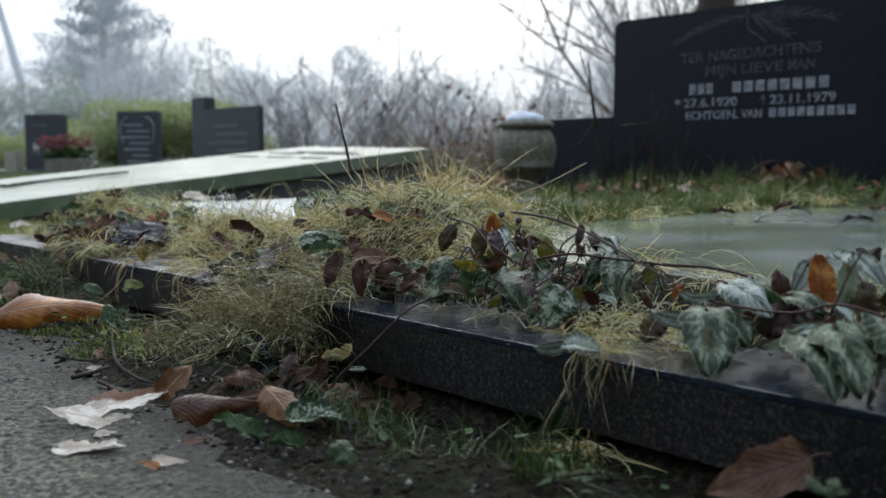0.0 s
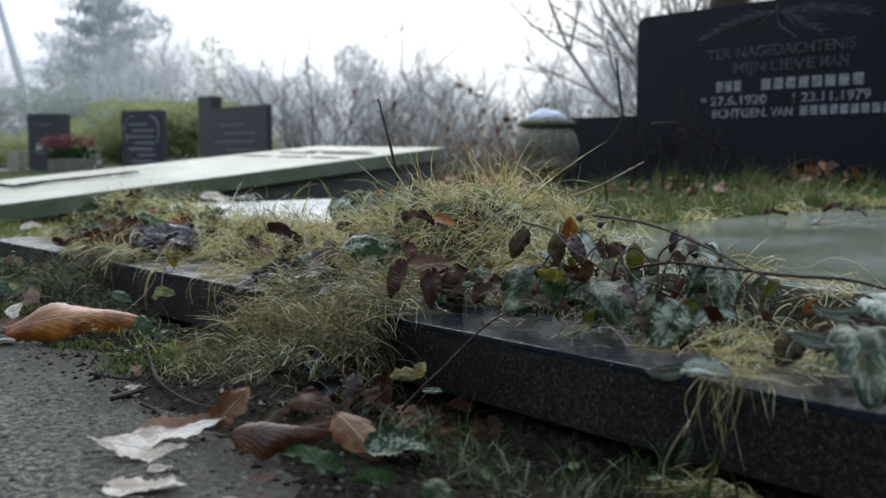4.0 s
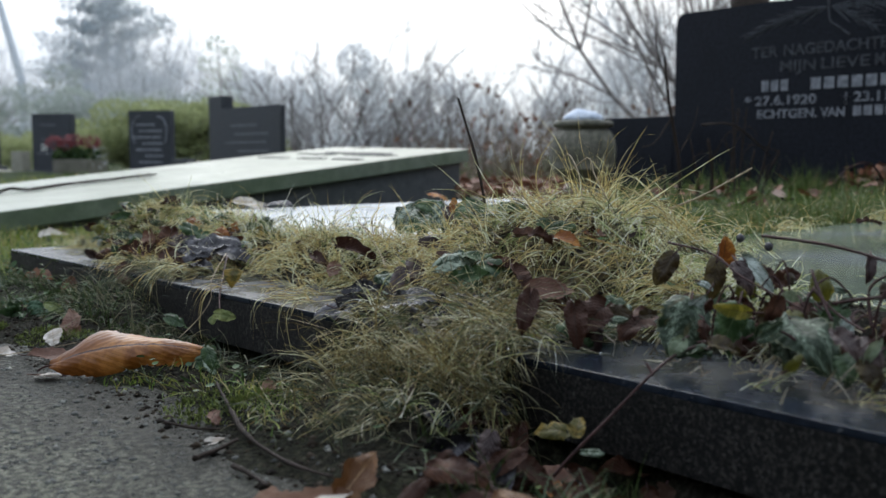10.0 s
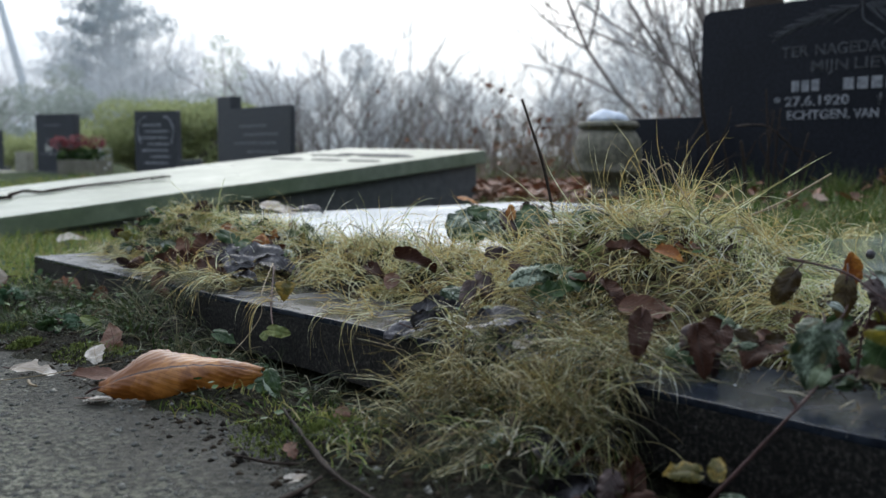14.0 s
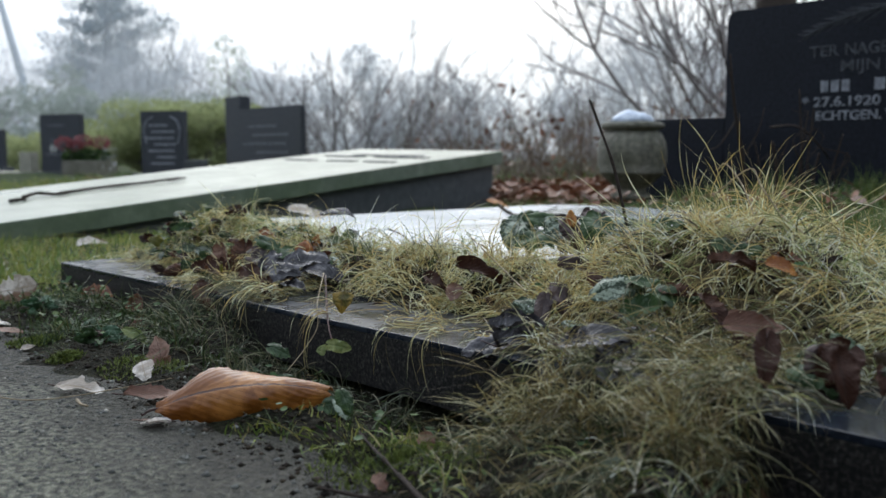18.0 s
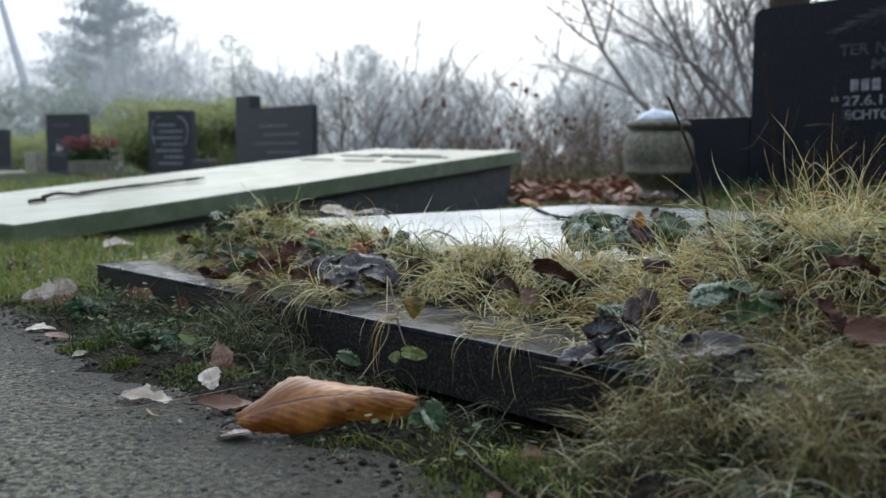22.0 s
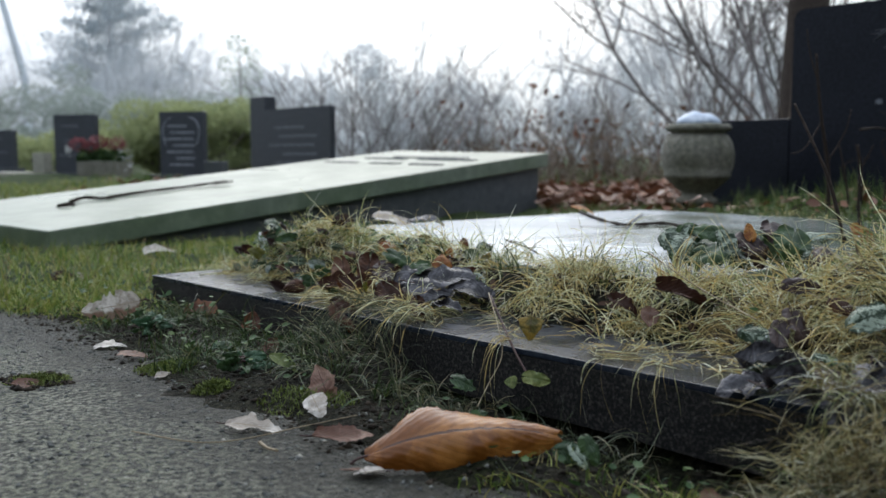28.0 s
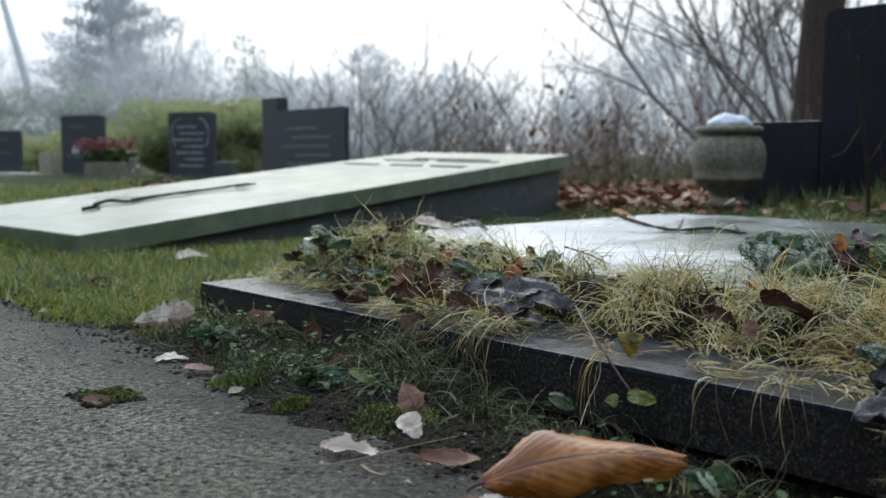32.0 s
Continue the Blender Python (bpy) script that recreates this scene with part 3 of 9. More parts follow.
def mesh_from(name, verts, faces, smooth=True):
    me = bpy.data.meshes.new(name)
    me.from_pydata(np.asarray(verts).tolist(), [], np.asarray(faces).tolist() if not isinstance(faces, list) else faces)
    if smooth:
        me.polygons.foreach_set("use_smooth", [True] * len(me.polygons))
    return me


def thing(name, m, label, category, group="", kind=""):
    ob = new(name)
    ob.empty_display_size = 0.05
    ob.matrix_basis = m
    return tagged(ob, label, category, group, kind)


def block(size, centre=(0, 0, 0), bevel=0.004, rough=0.0, cuts=0, seed=0, segments=2):
    """A bevelled block; rough: worn unevenness of its faces."""
    bm = bmesh.new()
    bmesh.ops.create_cube(bm, size=1)
    bmesh.ops.scale(bm, vec=size, verts=bm.verts)
    if bevel:
        bmesh.ops.bevel(bm, geom=bm.edges[:], offset=bevel, segments=segments, affect="EDGES", profile=0.6)
    if cuts:
        bmesh.ops.subdivide_edges(bm, edges=[e for e in bm.edges if e.calc_length() > 0.12], cuts=cuts, use_grid_fill=True)
    if rough:
        for v in bm.verts:
            v.co += Vector(noise.noise_vector(v.co * 9 + Vector((seed, 0, 0)))) * rough
    bmesh.ops.translate(bm, vec=centre, verts=bm.verts)
    return bm


def outline_block(points, depth, bevel=0.004):
    """An upright slab: outline in x and z, extruded along y, front at y = 0."""
    bm = bmesh.new()
    face = bm.faces.new([bm.verts.new((x, 0, z)) for x, z in points])
    r = bmesh.ops.extrude_face_region(bm, geom=[face])
    bmesh.ops.translate(bm, vec=(0, depth, 0), verts=[e for e in r["geom"] if isinstance(e, bmesh.types.BMVert)])
    bmesh.ops.recalc_face_normals(bm, faces=bm.faces)
    bmesh.ops.bevel(bm, geom=[e for e in bm.edges if abs(e.verts[0].co.y - e.verts[1].co.y) < 1e-6], offset=bevel, segments=2, affect="EDGES")
    return bm


def lathe(profile, sides=40, wobble=0.0):
    bm = bmesh.new()
    rings = []
    for r, z in profile:
        rings.append([bm.verts.new((r * math.cos(a), r * math.sin(a), z)) for a in (2 * math.pi * i / sides for i in range(sides))])
    for a, b in zip(rings, rings[1:]):
        for i in range(sides):
            bm.faces.new((a[i], a[(i + 1) % sides], b[(i + 1) % sides], b[i]))
    bm.faces.new(rings[-1])
    bm.faces.new(rings[0][::-1])
    for v in bm.verts:
        v.co += Vector(noise.noise_vector(v.co * 25)) * wobble
    return bm


def tubes(segments, sides=4):
    """Tapered tubes for (p, q, r, s) segments as one array of verts and faces."""
    seg = np.array(segments, float)
    p, q, r, s = seg[:, 0:3], seg[:, 3:6], seg[:, 6], seg[:, 7]
    d = q - p
    d /= np.linalg.norm(d, axis=1)[:, None] + 1e-9
    ref = np.where(np.abs(d[:, 2:3]) > 0.9, np.array([[1.0, 0, 0]]), np.array([[0, 0, 1.0]]))
    a = np.cross(d, ref)
    a /= np.linalg.norm(a, axis=1)[:, None] + 1e-9
    b = np.cross(d, a)
    ang = np.arange(sides) * 2 * np.pi / sides
    ring = a[:, None, :] * np.cos(ang)[None, :, None] + b[:, None, :] * np.sin(ang)[None, :, None]
    v = np.concatenate([p[:, None] + ring * r[:, None, None], q[:, None] + ring * s[:, None, None]], axis=1).reshape(-1, 3)
    base = (np.arange(len(seg)) * 2 * sides)[:, None, None]
    i = np.arange(sides)
    f = np.stack([i, (i + 1) % sides, (i + 1) % sides + sides, i + sides], axis=1)[None]
    return v, (base + f).reshape(-1, 4)


def stem_mesh(name, points, r0, r1, sides=6, knots=0.0):
    """One smooth tapering stem through the points."""
    pts = [Vector(p) for p in points]
    fine = []
    for i in range(len(pts) - 1):
        a, b = pts[i], pts[i + 1]
        pa, pb = pts[max(i - 1, 0)], pts[min(i + 2, len(pts) - 1)]
        for k in range(6):
            t = k / 6
            fine.append(0.5 * (2 * a + (b - pa) * t + (2 * pa - 5 * a + 4 * b - pb) * t * t + (3 * a - pa - 3 * b + pb) * t ** 3))
    fine.append(pts[-1])
    verts, faces = [], []
    n = len(fine)
    for i, p in enumerate(fine):
        d = (fine[min(i + 1, n - 1)] - fine[max(i - 1, 0)]).normalized()
        x = d.cross(Vector((0.3, 0.2, 1))).normalized()
        y = d.cross(x)
        r = r0 + (r1 - r0) * i / (n - 1)
        r *= 1 + knots * noise.noise(p * 60)
        for k in range(sides):
            a = 2 * math.pi * k / sides
            verts.append(p + x * r * math.cos(a) + y * r * math.sin(a))
            if i:
                j = (k + 1) % sides
                faces.append(((i - 1) * sides + k, (i - 1) * sides + j, i * sides + j, i * sides + k))
    faces.append(tuple(range(sides))[::-1])
    faces.append(tuple((n - 1) * sides + k for k in range(sides)))
    return mesh_from(name, [tuple(v) for v in verts], faces)


rng = np.random.default_rng(7)


def blades(roots, heading, length, width, rise, droop, kink=0.25, levels=5):
    """Grass blades: from each root along heading and upwards, bending over by droop; tapering ribbons with a fold."""
    n = len(roots)
    head = np.stack([np.cos(heading), np.sin(heading), np.zeros(n)], 1)
    side = np.stack([-np.sin(heading), np.cos(heading), np.zeros(n)], 1)
    twist = rng.uniform(-1, 1, n)
    verts = []
    wob = rng.normal(0, kink, (n, 2))
    for k in range(levels):
        t = k / (levels - 1)
        out = np.cos(rise) * t + 0.15 * wob[:, 0] * t * (1 - t)
        up = np.sin(rise) * t - droop * t * t
        c = roots + head * (length * out)[:, None] + side * (length * wob[:, 1] * t * t * 0.6)[:, None]
        c[:, 2] += length * up
        if k == levels - 1:
            verts.append(c[:, None])
            break
        w = (width * (1 - 0.75 * t ** 1.5))[:, None]
        s = side * np.cos(twist * t * 1.5)[:, None] + np.array([[0, 0, 1.0]]) * np.sin(twist * t * 1.5)[:, None]
        verts += [(c - s * w)[:, None], (c + s * w)[:, None]]
    v = np.concatenate(verts, 1)
    m = v.shape[1]
    base = (np.arange(n) * m)[:, None]
    faces = []
    for k in range(levels - 2):
        faces.append(base + np.array([[2 * k, 2 * k + 1, 2 * k + 3]]))
        faces.append(base + np.array([[2 * k, 2 * k + 3, 2 * k + 2]]))
    faces.append(base + np.array([[m - 3, m - 2, m - 1]]))
    return v.reshape(-1, 3), np.concatenate(faces)


def stuff(name, sets, material, label, category):
    vs, fs, o = [], [], 0
    for v, f in sets:
        vs.append(v)
        fs.append(f + o)
        o += len(v)
    v, f = np.concatenate(vs).astype(np.float32), np.concatenate(fs).astype(np.int32)
    me = bpy.data.meshes.new(name)
    k = f.shape[1]
    me.vertices.add(len(v))
    me.vertices.foreach_set("co", v.ravel())
    me.loops.add(f.size)
    me.loops.foreach_set("vertex_index", f.ravel())
    me.polygons.add(len(f))
    me.polygons.foreach_set("loop_start", np.arange(len(f), dtype=np.int32) * k)
    me.update(calc_edges=True)
    me.polygons.foreach_set("use_smooth", [True] * len(f))
    return tagged(link(name, me, material), label, category, "", "stuff")


# ---- the plan: grave rows run along u, graves reach back along v ----
O, U, V = np.array([-0.985, 1.96]), np.array([0.652, -0.758]), np.array([0.758, 0.652])
ROW_TURN = math.degrees(math.atan2(U[1], U[0]))


def at(u, v, z=0.0):
    p = O + u * U + v * V
    return float(p[0]), float(p[1]), z


def row_pose(u, v, z=0.0, turn=0.0, rx=0.0, ry=0.0):
    return pose(*at(u, v, z), rx, ry, ROW_TURN + turn)


def smooth(a, b, x):
    t = np.clip((x - a) / (b - a), 0, 1)
    return t * t * (3 - 2 * t)


def lumps(x, y):
    return (np.sin(11.3 * x + 3 * np.sin(5 * y)) * np.sin(9.1 * y + 1.7 + 2 * np.sin(4 * x)) + 0.5 * np.sin(27 * x + 1.3 * y) * np.sin(23 * y - 2 * x))


def path_edge(u):
    return -0.190 + 0.022 * np.sin(7 * u + 0.6) + 0.014 * np.sin(19 * u) + 0.009 * np.sin(53 * u + 2 * np.sin(11 * u)) + 0.006 * np.sin(97 * u) - 0.05 * smooth(1.5, 2.4, u) - 0.25 * smooth(-0.9, -3.0, u)


def uv_of(x, y):
    return (x - O[0]) * U[0] + (y - O[1]) * U[1], (x - O[0]) * V[0] + (y - O[1]) * V[1]


def height(x, y):
    """The ground: flat path, a low verge, earth heaped on the grave, a rise behind it."""
    x, y = np.asarray(x, float), np.asarray(y, float)
    u, v = uv_of(x, y)
    l = lumps(x, y)
    z = 0.0012 * l
    verge = smooth(path_edge(u), path_edge(u) + 0.05, v)
    z = z + verge * (0.006 + 0.006 * l)
    z = z - 0.018 * smooth(1.2, 1.4, u) * (1 - smooth(2.2, 2.4, u)) * smooth(-0.13, -0.05, v) * (1 - smooth(0.0, 0.04, v))
    z = z - 0.018 * smooth(0.5, 0.7, u) * (1 - smooth(1.2, 1.3, u)) * smooth(-0.10, -0.03, v) * (1 - smooth(0.0, 0.04, v))
    inside = smooth(0.005, 0.06, v) * smooth(-0.04, 0.16, u) * (1 - smooth(2.9, 3.3, u))
    z = z + inside * (0.035 + 0.046 * (1 - smooth(0.23, 0.3, v)) * smooth(0.10, 0.21, v))
    mound = 0.092 * np.exp(-((u - 1.16) / 0.14) ** 2 - ((v - 0.31) / 0.15) ** 2) + 0.022 * np.exp(-((u - 0.75) / 0.25) ** 2 - ((v - 0.17) / 0.08) ** 2)
    mound = mound + 0.028 * np.exp(-((u - 0.10) / 0.17) ** 4 - ((v - 0.225) / 0.105) ** 4) + 0.012 * np.exp(-((u - 0.40) / 0.14) ** 2 - ((v - 0.19) / 0.06) ** 2) + 0.012 * np.exp(-((u - 1.7) / 0.35) ** 2 - ((v - 0.18) / 0.07) ** 2)
    z = z + mound * (1 + 0.12 * l)
    z = z + 0.055 * smooth(1.3, 1.6, v) * smooth(-0.9, -0.2, u) + 0.012 * l * smooth(1.62, 1.8, v)
    z = z + 0.060 * np.exp(-((u - 0.95) / 0.1) ** 6) * smooth(0.3, 0.5, v) * (1 - smooth(1.35, 1.6, v)) * (1 + 0.1 * l)
    z = z + 0.042 * np.exp(-((u - 1.235 + 0.2 * v) / (0.105 + 0.3 * np.clip(v, -0.2, 0))) ** 6) * smooth(-0.14, -0.03, v) * (1 - smooth(0.0, 0.03, v)) * (1 + 0.25 * l)
    z = z + 0.022 * np.exp(-((u - 0.60) / 0.10) ** 6) * smooth(-0.10, -0.02, v) * (1 - smooth(0.0, 0.03, v))
    z = z - 0.022 * np.exp(-((u - 1.40) / 0.08) ** 4 - ((v + 0.035) / 0.05) ** 4)
    far = np.hypot(x, y - 2)
    z = z + 0.02 * l * smooth(4, 9, far) * (1 - smooth(60, 100, far))
    return z


def spread(lo, hi, step, far):
    a = np.arange(lo, hi + step / 2, step)
    out = np.cumsum(step * 1.3 ** np.arange(1, 40))
    out = out[out < far]
    return np.concatenate([lo - out[::-1], a, hi + out])


# the sheet is laid out along the rows, and one of its lines follows the path's edge
gu, gw = spread(-1.9, 2.6, 0.022, 500), spread(-0.205 - 0.022 * 40, -0.205 + 0.022 * 130, 0.022, 500)
GU, GW = np.meshgrid(gu, gw)
GVV = GW + (path_edge(GU) + 0.205) * np.exp(-((GW + 0.205) / 0.35) ** 2)
GX, GY = O[0] + GU * U[0] + GVV * V[0], O[1] + GU * U[1] + GVV * V[1]
GZ = height(GX, GY)
GV = np.stack([GX.ravel(), GY.ravel(), GZ.ravel()], 1)
nx, ny = len(gu), len(gw)
ii, jj = np.meshgrid(np.arange(nx - 1), np.arange(ny - 1))
quad = np.stack([jj * nx + ii, jj * nx + ii + 1, (jj + 1) * nx + ii + 1, (jj + 1) * nx + ii], -1).reshape(-1, 4)
cw = GW.ravel()[quad].mean(1)
on_path = (cw < -0.205) & (cw > -2.6)


def sheet(name, faces, material, label, category):
    used, inv = np.unique(faces, return_inverse=True)
    return tagged(link(name, mesh_from(name, GV[used], inv.reshape(-1, 4)), material), label, category, "", "structure")


cu_mid, cv_mid = GU.ravel()[quad].mean(1), GVV.ravel()[quad].mean(1)
bare = ~on_path & (cu_mid > -0.2) & (cu_mid < 2.8) & (cv_mid > -0.5) & (cv_mid < 0.6)
sheet("ground", quad[~on_path & ~bare], M_TURF, "mossy damp turf of the cemetery", "ground")
heap = bare & (((cu_mid - 1.155) / 0.23) ** 4 + ((cv_mid - 0.29) / 0.21) ** 4 < 1)
sheet("thatch", quad[heap], M_THATCH, "matted dead thatch under the heaped grass", "soil")
sheet("soil", quad[bare & ~heap], M_SOIL, "dark damp soil with moss and roots round the kerb", "soil")
sheet("path", quad[on_path], M_ASPHALT, "grey-green gritty asphalt cemetery path", "path")


def gz(x, y):
    return float(height(x, y))


# ---- the kerbed double grave ----
def kerb(u0, u1, z0, z1, v0, depth, thick, seed):
    """A kerb stone with a rough face and a polished top."""
    n = thing("grave_kerb", Matrix(), "dark speckled granite kerb stone round the grave, overgrown", "kerb", "kerb stones of the grave")
    mid, ln = (u0 + u1) / 2, u1 - u0
    tilt = math.degrees(math.atan2(z1 - z0, ln))
    n.matrix_basis = row_pose(mid, v0 + depth / 2, (z0 + z1) / 2 - thick, 0, 0, -tilt)
    body = block((ln, depth, thick - 0.006), (0, 0, thick / 2 - 0.003), 0.0, 0.0008, 10, seed)
    part("body", body, M_GRANITE, n, "rough dark granite face")
    part("top", block((ln + 0.0006, depth + 0.0006, 0.006), (0, 0, thick - 0.003), 0.0012, 0.0005, 10, seed), M_KERB_TOP, n, "smooth wet grey top face")
    return n


kerb(0.0, 1.30, 0.047, 0.064, 0.0, 0.125, 0.060, 1)
kerb(1.312, 2.75, 0.062, 0.075, 0.004, 0.125, 0.058, 2)


def ledger(u0, u1, v0, v1, z, thick, material, label, turn=0.0, rx=0.0, ry=0.0, bevel=0.0025):
    n = thing("ledger_slab", row_pose((u0 + u1) / 2, (v0 + v1) / 2, z - thick, turn, rx, ry), label, "slab", "slabs of the double grave")
    part("slab", block((u1 - u0, v1 - v0, thick), (0, 0, thick / 2), bevel, 0.001, 8, u0), material, n)
    return n


ledger(-0.07, 0.84, 0.235, 1.37, 0.100, 0.05, M_PALE_END_SLAB, "flat grey-green stone slab, wet, white towards one end and mirroring the sky")
ledger(1.06, 2.10, 0.235, 1.60, 0.100, 0.05, M_WET_SLAB, "flat grey-green stone slab, damp, with fallen debris", bevel=0.0005)


# ---- headstone with its low wing walls ----
def rounded(x0, x1, z0, z1, r):
    pts = [(x0, z0), (x1, z0)]
    for cx0, cz, a0 in ((x1 - r, z1 - r, 0), (x0 + r, z1 - r, 90)):
        pts += [(cx0 + r * math.cos(radians(a0 + i * 15)), cz + r * math.sin(radians(a0 + i * 15))) for i in range(7)]
    return pts


def lettering(parent, words, x, z, size, width, y=-0.002, material=None):
    cu_ = bpy.data.curves.new("inscription", "FONT")
    cu_.body, cu_.size, cu_.extrude, cu_.offset = words, size, 0.0012, 0.0006
    tmp = new("inscription", cu_)
    bpy.context.view_layer.update()
    me = bpy.data.meshes.new_from_object(tmp.evaluated_get(bpy.context.evaluated_depsgraph_get()))
    span = max(v.co.x for v in me.vertices) - min(v.co.x for v in me.vertices)
    bpy.data.objects.remove(tmp)
    me.transform(Matrix.Translation((x, y, z)) @ Matrix.Rotation(radians(90), 4, "X") @ Matrix.Diagonal((width / span, 1, 1, 1)))
    # one part for each letter
    bm = bmesh.new()
    bm.from_mesh(me)
    bm.verts.index_update()
    left = list(bm.verts)
    while left:
        todo, shell = [left[0]], set()
        while todo:
            v = todo.pop()
            if v not in shell:
                shell.add(v)
                todo += [e.other_vert(v) for e in v.link_edges]
        left = [v for v in left if v not in shell]
        order = sorted(shell, key=lambda v: v.index)
        index = {v: i for i, v in enumerate(order)}
        fs = sorted({f for v in order for f in v.link_faces}, key=lambda f: f.index)
        link("letter", mesh_from("letter", [tuple(v.co) for v in order], [[index[v] for v in f.verts] for f in fs], False), material or M_LETTER, parent, "pale painted character")
    bm.free()
    bpy.data.meshes.remove(me)


def bars(parent, spans, z, tall, y=-0.001, material=None):
    for x0, x1 in spans:
        part("inscription_bar", block((x1 - x0, 0.003, tall), ((x0 + x1) / 2, y, z + tall / 2), 0.001), material or M_LETTER, parent, "faded pale line of lettering")


SV = 2.31
head = thing("headstone", row_pose(0, SV, 0.03), "wide black granite headstone with rounded corners and faded lettering", "headstone")
head_face = part("stone", outline_block(rounded(-0.18, 1.10, 0.0, 0.69, 0.035), 0.11, 0.005), M_BLACK_STONE, head)
part("wing_wall", block((0.42, 0.13, 0.335), (-0.395, 0.075, 0.1675), 0.006), M_BLACK_STONE, head, "low black granite wing wall")
part("wing_wall", block((0.42, 0.13, 0.335), (1.315, 0.075, 0.1675), 0.006), M_BLACK_STONE, head, "low black granite wing wall")
def line_of(words, x, z, size, width, material=None):
    """One line of the inscription, word by word."""
    unit = width / (sum(len(w) for w in words) + 0.6 * (len(words) - 1))
    for w in words:
        lettering(head_face, w, x, z, size, unit * len(w), material=material)
        x += unit * (len(w) + 0.6)


line_of(["TER", "NAGEDACHTENIS"], 0.125, 0.512, 0.048, 0.52, M_ENGRAVED)
line_of(["MIJN", "LIEVE", "MAN"], 0.225, 0.462, 0.048, 0.40, M_ENGRAVED)
bars(head_face, [(0.165 + 0.034 * i, 0.165 + 0.034 * i + 0.025) for i in range(3)], 0.400, 0.036)
bars(head_face, [(0.335 + 0.044 * i, 0.335 + 0.044 * i + 0.033) for i in range(8)], 0.400, 0.036)
line_of(["*", "27.6.1920"], 0.105, 0.356, 0.042, 0.25)
line_of(["\u2020", "23.11.1979"], 0.44, 0.356, 0.042, 0.26)
line_of(["ECHTGEN.", "VAN"], 0.15, 0.313, 0.040, 0.30)
bars(head_face, [(0.475 + 0.033 * i, 0.475 + 0.033 * i + 0.025) for i in range(9)], 0.313, 0.03)
# engraved palm spray: two fronds and a loose ribbon
def frond(x0, z0, x1, z1, sag, n):
    seg = []
    for k in range(n):
        t = (k + 0.5) / n
        px, pz = x0 + (x1 - x0) * t, z0 + (z1 - z0) * t + sag * math.sin(math.pi * t)
        qx, qz = x0 + (x1 - x0) * (t + 1 / n), z0 + (z1 - z0) * (t + 1 / n) + sag * math.sin(math.pi * (t + 1 / n))
        seg.append((px, 0, pz, qx, 0, qz, 0.002, 0.002))
        a = math.atan2(z1 - z0, x1 - x0)
        ln = 0.085 * (1 - 0.55 * t)
        for s_ in (-1, 1):
            b = a + s_ * (0.38 + 0.1 * math.sin(k * 2.3))
            seg.append((px, 0, pz, px + ln * math.cos(b), 0, pz + ln * 0.8 * math.sin(b), 0.003, 0.0008))
    v, f = tubes(seg, 4)
    link("palm_frond", mesh_from("palm_frond", v, f, False), M_ENGRAVED, head_face, "shallow engraved palm frond")


frond(0.385, 0.650, 0.11, 0.580, 0.012, 16)
frond(0.385, 0.650, 0.68, 0.610, 0.014, 16)
frond(0.385, 0.655, 0.53, 0.575, 0.004, 8)
link("ribbon", stem_mesh("ribbon", [(0.385, 0, 0.672), (0.39, 0, 0.61), (0.42, 0, 0.585), (0.455, 0, 0.558)], 0.004, 0.003, 4), M_ENGRAVED, head_face, "engraved ribbon")

# ---- urn ----
urn = thing("stone_urn", pose(0.302, 3.45, 0.085), "weathered grey-green concrete urn with a pale blue-white cover", "urn")
part("bowl", lathe([(0.055, 0.0), (0.066, 0.004), (0.066, 0.018), (0.05, 0.026), (0.048, 0.038), (0.075, 0.06), (0.10, 0.085), (0.107, 0.094), (0.103, 0.098), (0.112, 0.125), (0.114, 0.16), (0.108, 0.195), (0.094, 0.218), (0.084, 0.226), (0.086, 0.23), (0.099, 0.234), (0.103, 0.241), (0.101, 0.25), (0.092, 0.255), (0.07, 0.256)], 44, 0.0015), M_URN, urn, smooth=True)
part("cover", lathe([(0.068, 0.255), (0.07, 0.262), (0.06, 0.276), (0.045, 0.286), (0.02, 0.291), (0.003, 0.292)], 28, 0.008), M_FROST, urn, "pale blue-white crumpled cover", smooth=True)

# ---- the tilted pale tomb ----
A_DIR = Vector((1.422, 1.744, 0.196)).normalized()
B_DIR = Vector((-0.775, 0.632, 0.015))
B_DIR = (B_DIR - A_DIR * B_DIR.dot(A_DIR)).normalized()
N_DIR = A_DIR.cross(B_DIR)
TM = Matrix.Translation((-1.483, 2.741, 0.056)) @ Matrix((A_DIR, B_DIR, N_DIR)).transposed().to_4x4()
tomb = thing("tomb", TM, "tilted pale green marble tomb slab on a sunken dark base", "tomb")
tomb_slab = part("slab", block((2.26, 0.88, 0.058), (1.13, 0.44, -0.029), 0.005, 0.001, 8, 3), M_PALE_SLAB, tomb, "pale algae-stained marble slab")
base = bmesh.new()
corners = [(0.10, 0.03), (2.23, 0.03), (2.23, 0.85), (0.10, 0.85)]
inv = TM.inverted()
lower, upper = [], []
for a, b in corners:
    w = TM @ Vector((a, b, -0.058))
    upper.append(base.verts.new((a, b, -0.058)))
    lower.append(base.verts.new(inv @ Vector((w.x, w.y, -0.06))))
for i in range(4):
    j = (i + 1) % 4
    base.faces.new((lower[i], lower[j], upper[j], upper[i]))
base.faces.new(upper)
base.faces.new(lower[::-1])
bmesh.ops.bevel(base, geom=base.edges[:], offset=0.004, segments=2, affect="EDGES")
part("base", base, M_GREY_BASE, tomb, "dark slate-grey base wall")
